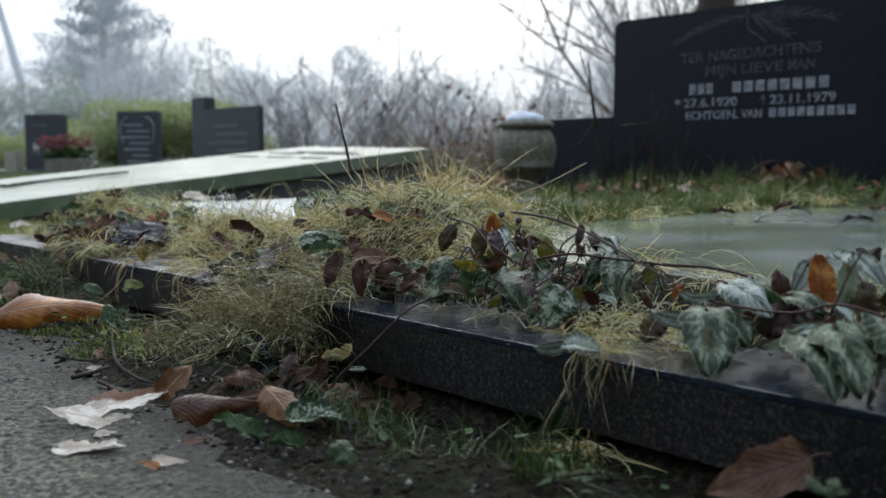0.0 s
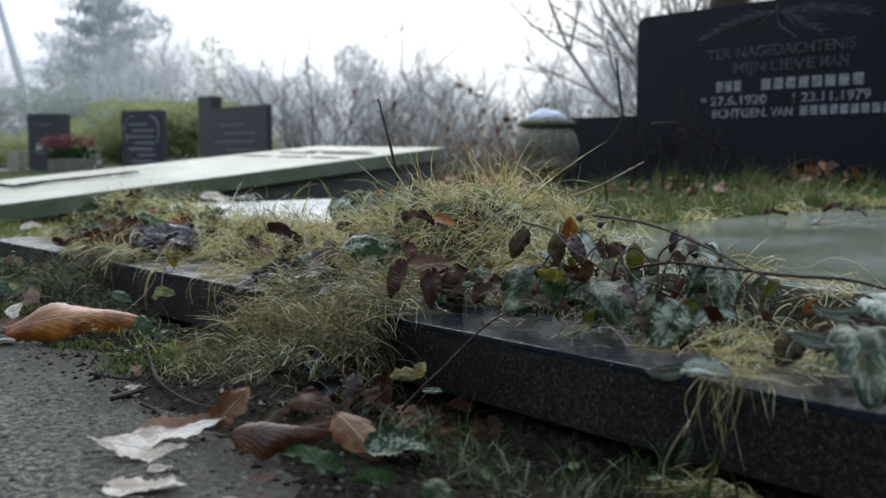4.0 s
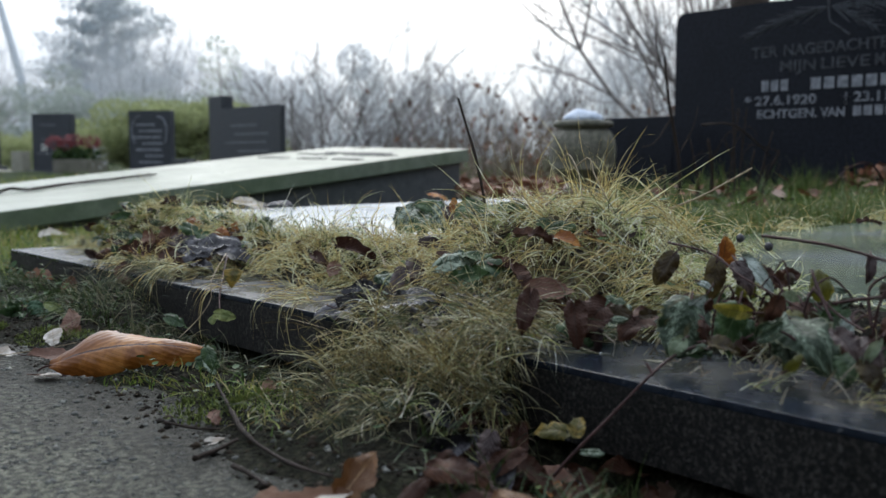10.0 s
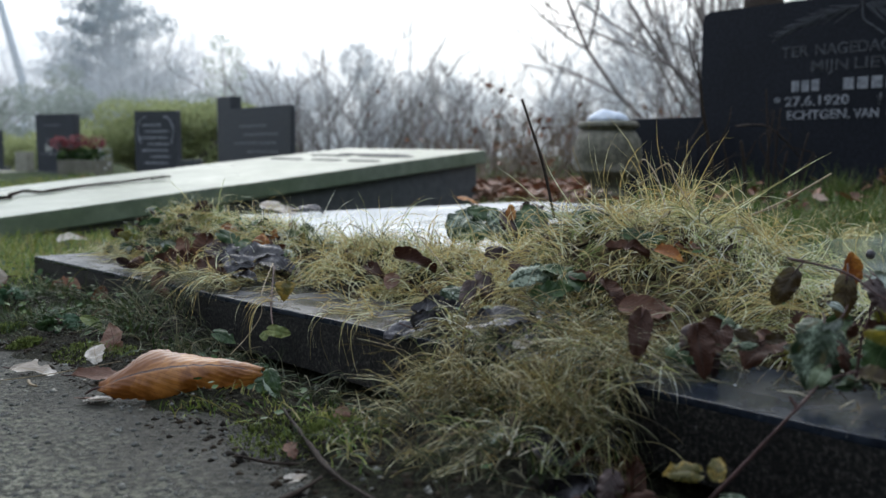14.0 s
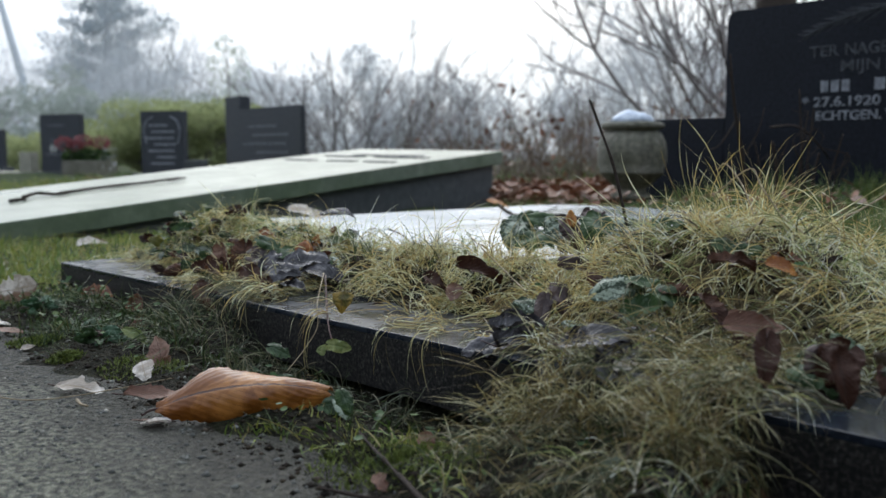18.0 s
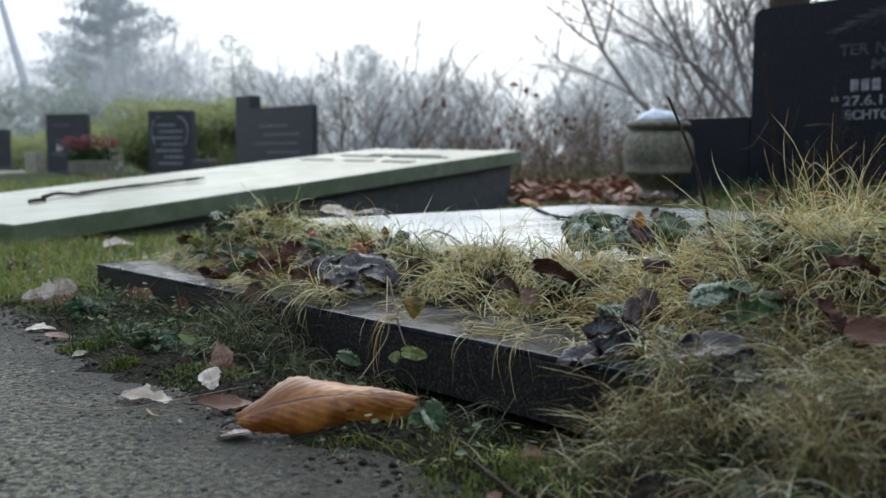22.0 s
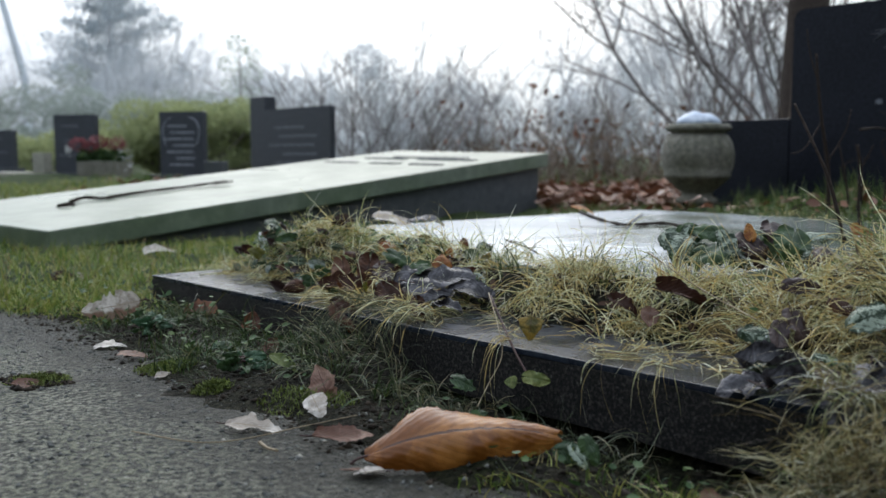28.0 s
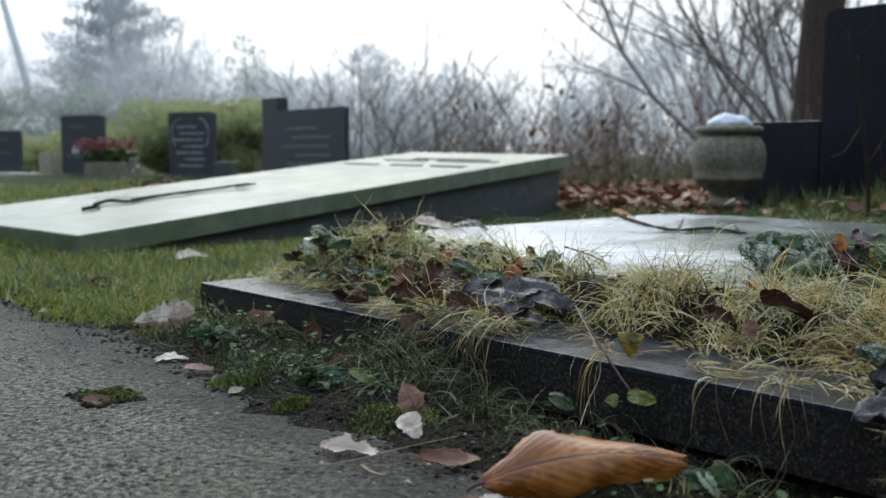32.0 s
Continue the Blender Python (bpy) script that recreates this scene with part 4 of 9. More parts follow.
for a, b0, b1 in ((1.87, 0.10, 0.40), (1.87, 0.47, 0.70), (1.683, 0.12, 0.28), (1.684, 0.34, 0.50), (1.68, 0.58, 0.76), (1.95, 0.2, 0.6)):
    part("inscription_bar", block((0.035, b1 - b0, 0.004), (a, (b0 + b1) / 2, 0.0015), 0.001), M_GREY_BASE, tomb_slab, "dark worn line of lettering")


def stick(points, r0, r1, label, material=None, name="stick", base_pose=None, knots=0.3):
    ob = tagged(link(name, stem_mesh(name, points, r0, r1, 6, knots), material or M_BARK), label, "stick" if name == "stick" else "stem")
    if base_pose:
        ob.matrix_basis = base_pose
    return ob


stick([(0.46, 0.49, 0.006), (0.6, 0.492, 0.008), (0.75, 0.485, 0.007), (0.84, 0.47, 0.009), (0.92, 0.484, 0.008)], 0.0055, 0.004, "dark wet stick lying on the pale tomb slab", base_pose=TM)
stick([(0.86, 0.48, 0.006), (0.84, 0.44, 0.01), (0.90, 0.42, 0.012)], 0.004, 0.003, "dark short branch lying on the pale tomb slab", base_pose=TM)
stick([(0.34, 0.50, 0.006), (0.40, 0.52, 0.012), (0.43, 0.47, 0.007), (0.47, 0.45, 0.01)], 0.007, 0.004, "dark bark pieces on the pale tomb slab", base_pose=TM)
stick([(0.27, 0.45, 0.005), (0.29, 0.43, 0.008), (0.31, 0.42, 0.005)], 0.007, 0.005, "dark crumb of bark on the pale tomb slab", base_pose=TM)


# ---- the far row of stones ----
def far_stone(x, y, w, h, label, pillar=False, arch=False, thick=0.09, lines=5, pale=None, turn=0.0):
    n = thing("headstone", pose(x, y, gz(x, y) - 0.02, 0, 0, ROW_TURN + turn), label, "headstone", "far row of headstones")
    face = part("stone", outline_block(rounded(-w / 2, w / 2, 0, h + 0.02, 0.012), thick, 0.004), M_FAR_STONE, n)
    part("plinth", block((w + 0.12, thick + 0.12, 0.07), (0, thick / 2, 0.035), 0.006), M_GREY_BASE, n, "grey stone plinth")
    if pillar:
        part("pillar", block((0.2, thick + 0.05, h + 0.11), (-w / 2 - 0.09, thick / 2 + 0.04, (h + 0.11) / 2), 0.006), M_FAR_STONE, n, "taller dark granite pillar")
    for i in range(lines):
        k = h - 0.1 - i * (h - 0.2) / max(lines, 1)
        half = w * (0.22 + 0.14 * ((i * 37) % 5) / 5)
        part("inscription_bar", block((2 * half, 0.003, 0.016), (0.03 * w * ((i * 53) % 7 - 3), -0.001, k), 0.001), M_LETTER if arch else M_FAINT, face, "illegible line of pale lettering")
    if arch:
        for sx in (-1, 1):
            me = stem_mesh("border", [(sx * w * 0.36, -0.001, h * 0.55), (sx * w * 0.42, -0.001, h * 0.75), (sx * w * 0.34, -0.001, h * 0.9), (sx * w * 0.2, -0.001, h * 0.95)], 0.008, 0.008, 4)
            link("border", me, M_LETTER, face, "pale carved border")
    return n


far_stone(-1.44, 6.34, 0.80, 0.535, "broad black granite headstone beside a taller pillar", pillar=True, lines=6, thick=0.035)
far_stone(-2.70, 8.3, 0.42, 0.575, "black headstone with a pale carved border and lettering", arch=True, lines=7, turn=32, thick=0.07)
far_stone(-4.42, 10.4, 0.50, 0.66, "tall black headstone with faint lettering", lines=3, turn=33)
far_stone(-6.45, 13.0, 0.45, 0.55, "dark headstone with a pale top edge", lines=2, turn=33)


# flowers, planters and small stones among the far row
def planter(x, y, w, h, material, label):
    n = thing("planter", pose(x, y, gz(x, y) - 0.01, 0, 0, ROW_TURN + 33), label, "planter")
    part("box", block((w, w * 0.8, h), (0, 0, h / 2), 0.01, 0.003, 2, x), material, n)
    return n


planter(-3.92, 9.9, 0.42, 0.17, M_URN, "weathered concrete planter between the far stones")
planter(-4.85, 10.6, 0.16, 0.26, M_LICHEN, "small pale stone block beside a headstone")
planter(-2.40, 8.25, 0.16, 0.2, M_GREY_BASE, "low dark grey stone block beside a headstone")
planter(-5.4, 11.2, 0.9, 0.06, M_LICHEN, "low pale kerbed grave bed")


# ---- foliage builders ----
def leaf_mesh(name, length, width, curl=0.6, bend=0.3, serrate=0.0, seed=0, stalk=0.25, heart=0.0, ragged=0.0):
    """A leaf along x, base at the origin: curled about its midrib, bent along its length, with a toothed edge and a stalk."""
    r = random.Random(seed)
    nl, nw = 30, 8
    verts, uvs, faces = [], [], []
    ph = r.uniform(0, 6)
    for i in range(nl + 1):
        s = i / nl
        w = width / 2 * (math.sin(math.pi * min(1, s ** (0.75 - 0.3 * heart) * 0.985 + 0.012)) ** 0.8 + 0.004)
        if serrate:
            w *= 1 + serrate * (0.9, 0.1, -0.8)[i % 3]
        w *= 1 + ragged * (noise.noise(Vector((s * 5, seed, 0))) + 0.5 * noise.noise(Vector((s * 17, seed, 3))))
        rot = bend * (s - 0.3)
        cx0 = length * (math.sin(rot) / bend + math.sin(0.3 * bend) / bend if abs(bend) > 0.01 else s)
        cz0 = length * ((1 - math.cos(rot)) / bend - (1 - math.cos(0.3 * bend)) / bend if abs(bend) > 0.01 else 0)
        for j in range(nw + 1):
            c = (j / nw - 0.5) * 2
            a = curl * c * (0.7 + 0.5 * math.sin(s * 3 + ph))
            yy = w * (math.sin(a) / a if abs(a) > 1e-3 else 1) * c
            zz = math.copysign(1, curl) * w * abs(c) * (math.sin(abs(a) / 2)) + 0.085 * width * noise.noise(Vector((s * 4, c * 1.6, seed))) + 0.06 * width * abs(c) ** 2 * noise.noise(Vector((s * 13, c, seed + 9))) + 0.004 * width * math.sin(2 * math.pi * (6 * s - 2.5 * abs(c))) * min(1, 3 * abs(c))
            verts.append((cx0 - math.sin(rot) * zz, yy, cz0 + math.cos(rot) * zz))
            uvs.append((s, j / nw))
    for i in range(nl):
        for j in range(nw):
            a = i * (nw + 1) + j
            faces.append((a, a + nw + 1, a + nw + 2, a + 1))
    if stalk:
        b0 = len(verts)
        for k in range(5):
            t = k / 4
            x = -stalk * length * t
            z = -0.12 * length * t * t * bend
            rr = 0.008 * length + 0.0004
            verts += [(x, -rr, z), (x, rr, z), (x, 0, z + rr * 1.6)]
            uvs += [(0, 0.5)] * 3
            if k:
                o = b0 + (k - 1) * 3
                for q in range(3):
                    faces.append((o + q, o + (q + 1) % 3, o + 3 + (q + 1) % 3, o + 3 + q))
    me = mesh_from(name, verts, faces)
    layer = me.uv_layers.new(name="leaf")
    idx = np.empty(len(me.loops), dtype=np.int32)
    me.loops.foreach_get("vertex_index", idx)
    layer.data.foreach_set("uv", np.array(uvs, dtype=np.float32)[idx].ravel())
    return me


# ---- grasses ----
def scatter(n, u0, u1, v0, v1, keep=None):
    u, v = rng.uniform(u0, u1, n), rng.uniform(v0, v1, n)
    if keep is not None:
        k = keep(u, v) > rng.uniform(0, 1, n)
        u, v = u[k], v[k]
    x, y = O[0] + u * U[0] + v * V[0], O[1] + u * U[1] + v * V[1]
    kerb_top = np.where((v > 0.0) & (v < 0.126) & (u > 0.0) & (u < 2.7), 0.047 + 0.0125 * u, -1.0)
    return np.stack([x, y, np.maximum(height(x, y), kerb_top)], 1), u, v


FRONT = math.atan2(-V[1], -V[0])


def tuft(roots, heading_spread, heading0, lmin, lmax, wid, rise, droop, kink=0.3):
    n = len(roots)
    return blades(roots, heading0 + rng.normal(0, heading_spread, n), rng.uniform(lmin, lmax, n), rng.uniform(0.6, 1.2, n) * wid, rng.uniform(*rise, n), rng.uniform(*droop, n), kink)


def clumpy(u, v, f=16.0):
    return 0.5 + 0.5 * np.sin(f * u + 2 * np.sin(0.7 * f * v)) * np.sin(f * 1.1 * v + 1.3 * np.sin(0.6 * f * u))


def tufts(n, u0, u1, v0, v1, per, lmin, lmax, wid, rise, droop, keep=None, lift=0.0, head0=None, head_sd=1.8, fan=0.55, spot=0.008, kink=0.8, reach=1.0):
    """Grass in tufts: blades that fan from one spot, each tuft with its own heading, length and droop."""
    c, u, v = scatter(n, u0, u1, v0, v1, keep)
    m = len(c)
    count = rng.integers(per // 2, per + 1, m)
    k = np.repeat(np.arange(m), count)
    t = len(k)
    th = (FRONT if head0 is None else head0) + rng.normal(0, head_sd, m)
    tl, tr, td = rng.uniform(lmin, lmax, m), rng.uniform(*rise, m), rng.uniform(*droop, m)
    roots = c[k] + np.concatenate([rng.normal(0, spot, (t, 2)), rng.uniform(0, 0.004, (t, 1))], 1)
    roots[:, 2] += lift
    ln = tl[k] * rng.uniform(0.45, 1.15, t)
    v_, f_ = blades(roots, th[k] + rng.normal(0, fan, t), ln, rng.uniform(0.55, 1.25, t) * wid, np.clip(tr[k] + rng.normal(0, 0.28, t), -0.3, 1.5), np.clip(td[k] + rng.normal(0, 0.22, t), 0, 1.4), kink)
    if reach != 1.0:
        per_blade = len(v_) // t
        rr = np.repeat(roots[:, :2], per_blade, 0)
        v_[:, :2] = rr + (v_[:, :2] - rr) * reach
    return v_, f_


def support(x, y):
    """What the grass lies on: ground, kerb top or slab."""
    u, v = uv_of(x, y)
    z = height(x, y)
    z = np.where((v > 0.0) & (v < 0.127) & (u > 0.0) & (u < 2.75), np.maximum(z, 0.048 + 0.0125 * u), z)
    slab = ((v > 0.235) & (v < 1.37) & (u > -0.07) & (u < 0.84)) | ((v > 0.235) & (v < 1.6) & (u > 1.06) & (u < 2.1))
    return np.where(slab, np.maximum(z, 0.1), z)


def strands(roots, d, length, width, grav, curl, wave, lift, levels=9):
    """Long limp blades: each grows along d, curls its own way, sinks and comes to lie on what is under it."""
    n = len(roots)
    p, step = roots.copy(), (length / (levels - 1))[:, None]
    flat = rng.normal(size=(n, 3))
    down = np.array([[0, 0, -1.0]])
    verts = []
    for k in range(levels):
        t = k / (levels - 1)
        if k:
            d = d + np.cross(curl, d) / levels + down * (grav * (0.5 + t))[:, None] / levels + rng.normal(0, wave, (n, 3))
            d /= np.linalg.norm(d, axis=1)[:, None]
            q = p + d * step
            u0_, v0_ = uv_of(p[:, 0], p[:, 1])
            u1_, v1_ = uv_of(q[:, 0], q[:, 1])
            # what hangs before the kerb's face stays before it
            back = (v0_ < 0.0) & (v1_ > -0.004) & (q[:, 2] < 0.045 + 0.0125 * u1_) & (u1_ > 0)
            shift = np.where(back, -0.004 - v1_, 0.0)
            q[:, 0] += shift * V[0]
            q[:, 1] += shift * V[1]
            floor_ = support(q[:, 0], q[:, 1]) + lift
            low = q[:, 2] < floor_
            q[:, 2] = np.where(low, np.minimum(floor_, p[:, 2] + 0.7 * step[:, 0]), q[:, 2])
            d = np.where(low[:, None], q - p, d)
            d /= np.linalg.norm(d, axis=1)[:, None] + 1e-9
            p = q
        if k == levels - 1:
            verts.append(p[:, None])
            break
        side = np.cross(d, flat)
        side /= np.linalg.norm(side, axis=1)[:, None] + 1e-9
        w = (width * (1 - 0.7 * t ** 2))[:, None]
        verts += [(p - side * w)[:, None], (p + side * w)[:, None]]
    v = np.concatenate(verts, 1)
    m = v.shape[1]
    base = (np.arange(n) * m)[:, None]
    faces = []
    for k in range(levels - 2):
        faces.append(base + np.array([[2 * k, 2 * k + 1, 2 * k + 3]]))
        faces.append(base + np.array([[2 * k, 2 * k + 3, 2 * k + 2]]))
    faces.append(base + np.array([[m - 3, m - 2, m - 1]]))
    return v.reshape(-1, 3), np.concatenate(faces)


def locks(n, u0, u1, v0, v1, per, length, wid, rise, grav, keep=None, head=0.0, head_sd=0.7, fan=0.25, spot=0.008, curl=1.2, wave=0.06, lift=(0.001, 0.02), levels=9):
    """Locks of limp grass: the blades of one lock start together and lie nearly one way."""
    c, u, v = scatter(n, u0, u1, v0, v1, keep)
    m = len(c)
    count = rng.integers(max(per // 2, 1), per + 1, m)
    k = np.repeat(np.arange(m), count)
    t = len(k)
    th = (FRONT + head + rng.normal(0, head_sd, m))[k] + rng.normal(0, fan, t)
    el = rng.uniform(*rise, m)[k] + rng.normal(0, 0.22, t)
    d = np.stack([np.cos(th) * np.cos(el), np.sin(th) * np.cos(el), np.sin(el)], 1)
    roots = c[k] + np.concatenate([rng.normal(0, spot, (t, 2)), np.zeros((t, 1))], 1)
    up = rng.uniform(*lift, m)[k] * rng.uniform(0.3, 1.2, t)
    roots[:, 2] = support(roots[:, 0], roots[:, 1]) + up * 0.5
    bend = rng.normal(0, curl, (m, 3))[k] + rng.normal(0, curl * 0.45, (t, 3))
    ln = rng.uniform(*length, m)[k] * rng.uniform(0.5, 1.15, t)
    return strands(roots, d, ln, rng.uniform(0.5, 1.25, t) * wid, rng.uniform(*grav, m)[k] * rng.uniform(0.7, 1.3, t), bend, wave, up, levels)


def mound_keep(u, v):
    a = np.exp(-((u - 1.155) / 0.195) ** 4 - ((v - 0.27) / 0.2) ** 4)
    a = a * (1 - smooth(1.22, 1.31, u) * smooth(0.2, 0.28, v))
    return np.clip(a, 0, 1) * (0.35 + 0.65 * clumpy(u, v))


def slab_keep(u, v):
    return 0.07 + np.exp(-((u - 0.725) / 0.05) ** 4) + np.exp(-((u - 0.895) / 0.04) ** 4) + np.exp(-((u - 1.03) / 0.055) ** 4)


def drape_keep(u, v):
    return np.exp(-((u - 1.240) / (0.115 + 0.26 * np.minimum(v, 0))) ** 8) * (0.35 + 0.65 * (0.5 + 0.5 * np.sin(60 * u + 2 * np.sin(23 * u))))


def clump_keep(u, v):
    return np.exp(-((u - 0.60) / 0.105) ** 6)


stuff("dry_grass", [
    # straws matted over the heap, combed towards the path
    locks(210, 0.90, 1.42, 0.12, 0.50, 20, (0.06, 0.14), 0.0005, (-0.05, 0.55), (0.9, 2.4), mound_keep, 0.0, 0.8, 0.13, spot=0.006, curl=0.9, wave=0.04, lift=(0.002, 0.03)),
    locks(60, 0.94, 1.40, 0.12, 0.46, 4, (0.08, 0.17), 0.0006, (0.0, 0.6), (0.2, 1.2), mound_keep, 0.0, 1.6, 0.3, curl=0.4, wave=0.03, lift=(0.01, 0.03)),
    locks(230, 0.92, 1.38, 0.08, 0.48, 13, (0.035, 0.08), 0.0005, (0.0, 0.75), (0.7, 2.4), mound_keep, 0.0, 2.0, 0.35, curl=1.0, wave=0.06, lift=(0.002, 0.025)),
    # the tall pale tuft on top of the heap
    locks(24, 1.05, 1.15, 0.30, 0.39, 15, (0.07, 0.12), 0.00059, (0.9, 1.5), (0.48, 2.21), None, 0.0, 2.5, 0.5, spot=0.012, curl=0.99),
    locks(14, 1.05, 1.14, 0.31, 0.38, 8, (0.09, 0.15), 0.00053, (1.1, 1.5), (0.16, 1.02), None, 0.0, 2.5, 0.6, curl=0.56, wave=0.06),
    # golden tufts along the slab
    locks(150, 0.66, 1.08, 0.12, 0.235, 20, (0.035, 0.08), 0.0005, (0.2, 1.25), (0.9, 2.9), slab_keep, 0.3, 1.0, 0.3, curl=1.0, wave=0.05, lift=(0.001, 0.018)),
    locks(22, 0.84, 1.06, 0.05, 0.16, 14, (0.04, 0.08), 0.0005, (0.1, 0.9), (1.3, 3.0), slab_keep, 0.3, 0.7, 0.3, curl=1.0, lift=(0.001, 0.016)),
    locks(22, 0.64, 0.80, 0.15, 0.24, 14, (0.03, 0.075), 0.0005, (0.3, 1.2), (0.64, 2.55), slab_keep, 0.0, 1.5, 0.4, curl=1.12, lift=(0.001, 0.012)),
    locks(22, 0.64, 1.02, 0.17, 0.24, 5, (0.05, 0.10), 0.0005, (1.0, 1.5), (0.1, 1.0), slab_keep, 0.0, 2.5, 0.4, curl=0.7, wave=0.05),
    # wisps that hang down the kerb's face
    locks(4, 0.80, 0.825, 0.0, 0.05, 7, (0.05, 0.10), 0.00045, (-0.1, 0.4), (3.0, 7.0), None, 0.3, 0.4, 0.3, spot=0.005, curl=1.3),
    locks(6, 0.895, 0.935, 0.01, 0.07, 10, (0.05, 0.095), 0.0004, (-0.1, 0.5), (2.5, 6.5), None, 0.2, 0.6, 0.4, spot=0.006, curl=1.5),
    locks(5, 0.97, 1.0, 0.01, 0.05, 9, (0.06, 0.11), 0.0004, (-0.1, 0.4), (3.0, 7.0), None, 0.3, 0.5, 0.4, spot=0.006, curl=1.3),
    locks(5, 0.64, 0.78, 0.02, 0.08, 6, (0.05, 0.09), 0.00040, (0.0, 0.5), (1.60, 3.40), None, 0.3, 0.5, 0.3, spot=0.006, curl=0.68),
    # the mat on the far end of the strip
    locks(148, 0.16, 0.66, 0.11, 0.25, 13, (0.04, 0.09), 0.00059, (0.2, 1.2), (0.96, 3.06), lambda u, v: 0.2 + 0.8 * clumpy(u, v, 13), 0.0, 1.6, 0.5, curl=0.99, lift=(0.002, 0.022)),
    locks(81, -0.06, 0.36, 0.09, 0.34, 12, (0.04, 0.08), 0.00046, (0.1, 0.9), (1.44, 3.23), lambda u, v: 0.25 + 0.75 * clumpy(u, v, 12), 0.5, 1.6, 0.5, curl=0.99, lift=(0.002, 0.024)),
    locks(35, 0.0, 0.44, 0.075, 0.12, 10, (0.04, 0.08), 0.00053, (0.0, 0.6), (1.44, 3.06), None, 1.0, 1.0, 0.5, curl=0.87, lift=(0.001, 0.012)),
    locks(40, 0.44, 0.68, 0.03, 0.12, 14, (0.05, 0.11), 0.00066, (0.1, 0.9), (1.44, 3.06), None, 0.3, 0.8, 0.4, curl=0.99, lift=(0.001, 0.016)),
    # on the strip between the slabs
    locks(202, 0.85, 1.09, 0.4, 1.65, 15, (0.03, 0.07), 0.00066, (0.3, 1.3), (0.80, 2.89), lambda u, v: 0.2 + 0.8 * clumpy(u, v, 9), 0.0, 2.5, 0.5, spot=0.012, curl=1.12),
    tufts(60, 0.2, 1.05, 1.36, 1.6, 14, 0.02, 0.05, 0.0011, (0.0, 1.1), (0.1, 0.6), None, head_sd=2.5, fan=0.9, spot=0.016),
    # between and before the trailing plants
    locks(108, 1.38, 2.3, 0.13, 0.25, 12, (0.03, 0.07), 0.00040, (0.2, 1.1), (0.96, 3.06), lambda u, v: 0.2 + 0.8 * clumpy(u, v, 14), 0.0, 1.6, 0.5, curl=1.12),
    locks(15, 1.58, 1.73, 0.06, 0.13, 9, (0.03, 0.065), 0.00050, (0.1, 0.7), (1.6, 3.4), None, 0.4, 0.9, 0.5, curl=1.4, lift=(0.001, 0.012)),
    locks(15, 1.665, 1.715, -0.012, 0.022, 12, (0.035, 0.075), 0.00040, (-0.1, 0.6), (3.0, 7.0), None, 0.4, 1.0, 0.6, spot=0.005, curl=2.0),
    locks(4, 1.67, 1.71, -0.012, 0.0, 6, (0.03, 0.085), 0.00040, (-0.4, 0.5), (3.0, 8.0), None, 0.2, 1.0, 0.7, spot=0.006, curl=2.4),
    locks(14, 1.60, 1.72, 0.02, 0.12, 8, (0.03, 0.07), 0.00050, (0.0, 0.9), (1.4, 3.4), None, 0.6, 1.4, 0.6, curl=1.8, lift=(0.001, 0.016)),
    locks(10, 1.79, 1.87, 0.17, 0.22, 14, (0.03, 0.06), 0.00046, (0.7, 1.4), (0.32, 1.70), None, 0.0, 2.2, 0.6, curl=0.74)],
    M_GOLD, "matted straw-coloured dry grass heaped behind the kerb", "dry grass")
stuff("hanging_grass", [
    # fallen over the kerb, down its face and out over the verge
    locks(90, 1.14, 1.37, 0.0, 0.13, 11, (0.05, 0.12), 0.00046, (-0.1, 0.7), (1.0, 3.2), drape_keep, 0.4, 0.8, 0.45, curl=0.6, wave=0.03, lift=(0.002, 0.03)),
    locks(150, 1.12, 1.38, -0.04, 0.02, 12, (0.05, 0.11), 0.00046, (-0.9, 0.5), (1.0, 3.6), drape_keep, 0.4, 0.8, 0.5, curl=0.6, wave=0.03, lift=(0.004, 0.05)),
    locks(60, 1.14, 1.38, -0.06, -0.01, 14, (0.05, 0.10), 0.00046, (-1.3, -0.4), (1.5, 4.0), drape_keep, 0.3, 0.7, 0.35, curl=0.5, wave=0.03, lift=(0.03, 0.08)),
    locks(110, 1.10, 1.38, -0.15, -0.02, 9, (0.03, 0.08), 0.00046, (0.0, 1.1), (0.5, 2.4), drape_keep, 0.6, 1.4, 0.7, curl=0.5, wave=0.03, lift=(0.002, 0.025)),
    locks(10, 1.24, 1.31, 0.03, 0.10, 13, (0.08, 0.14), 0.00046, (0.0, 0.5), (1.60, 3.40), None, 0.5, 0.35, 0.3, curl=0.62)],
    M_SHADED_STRAW, "long dead grass hanging over the kerb to the ground", "dry grass")
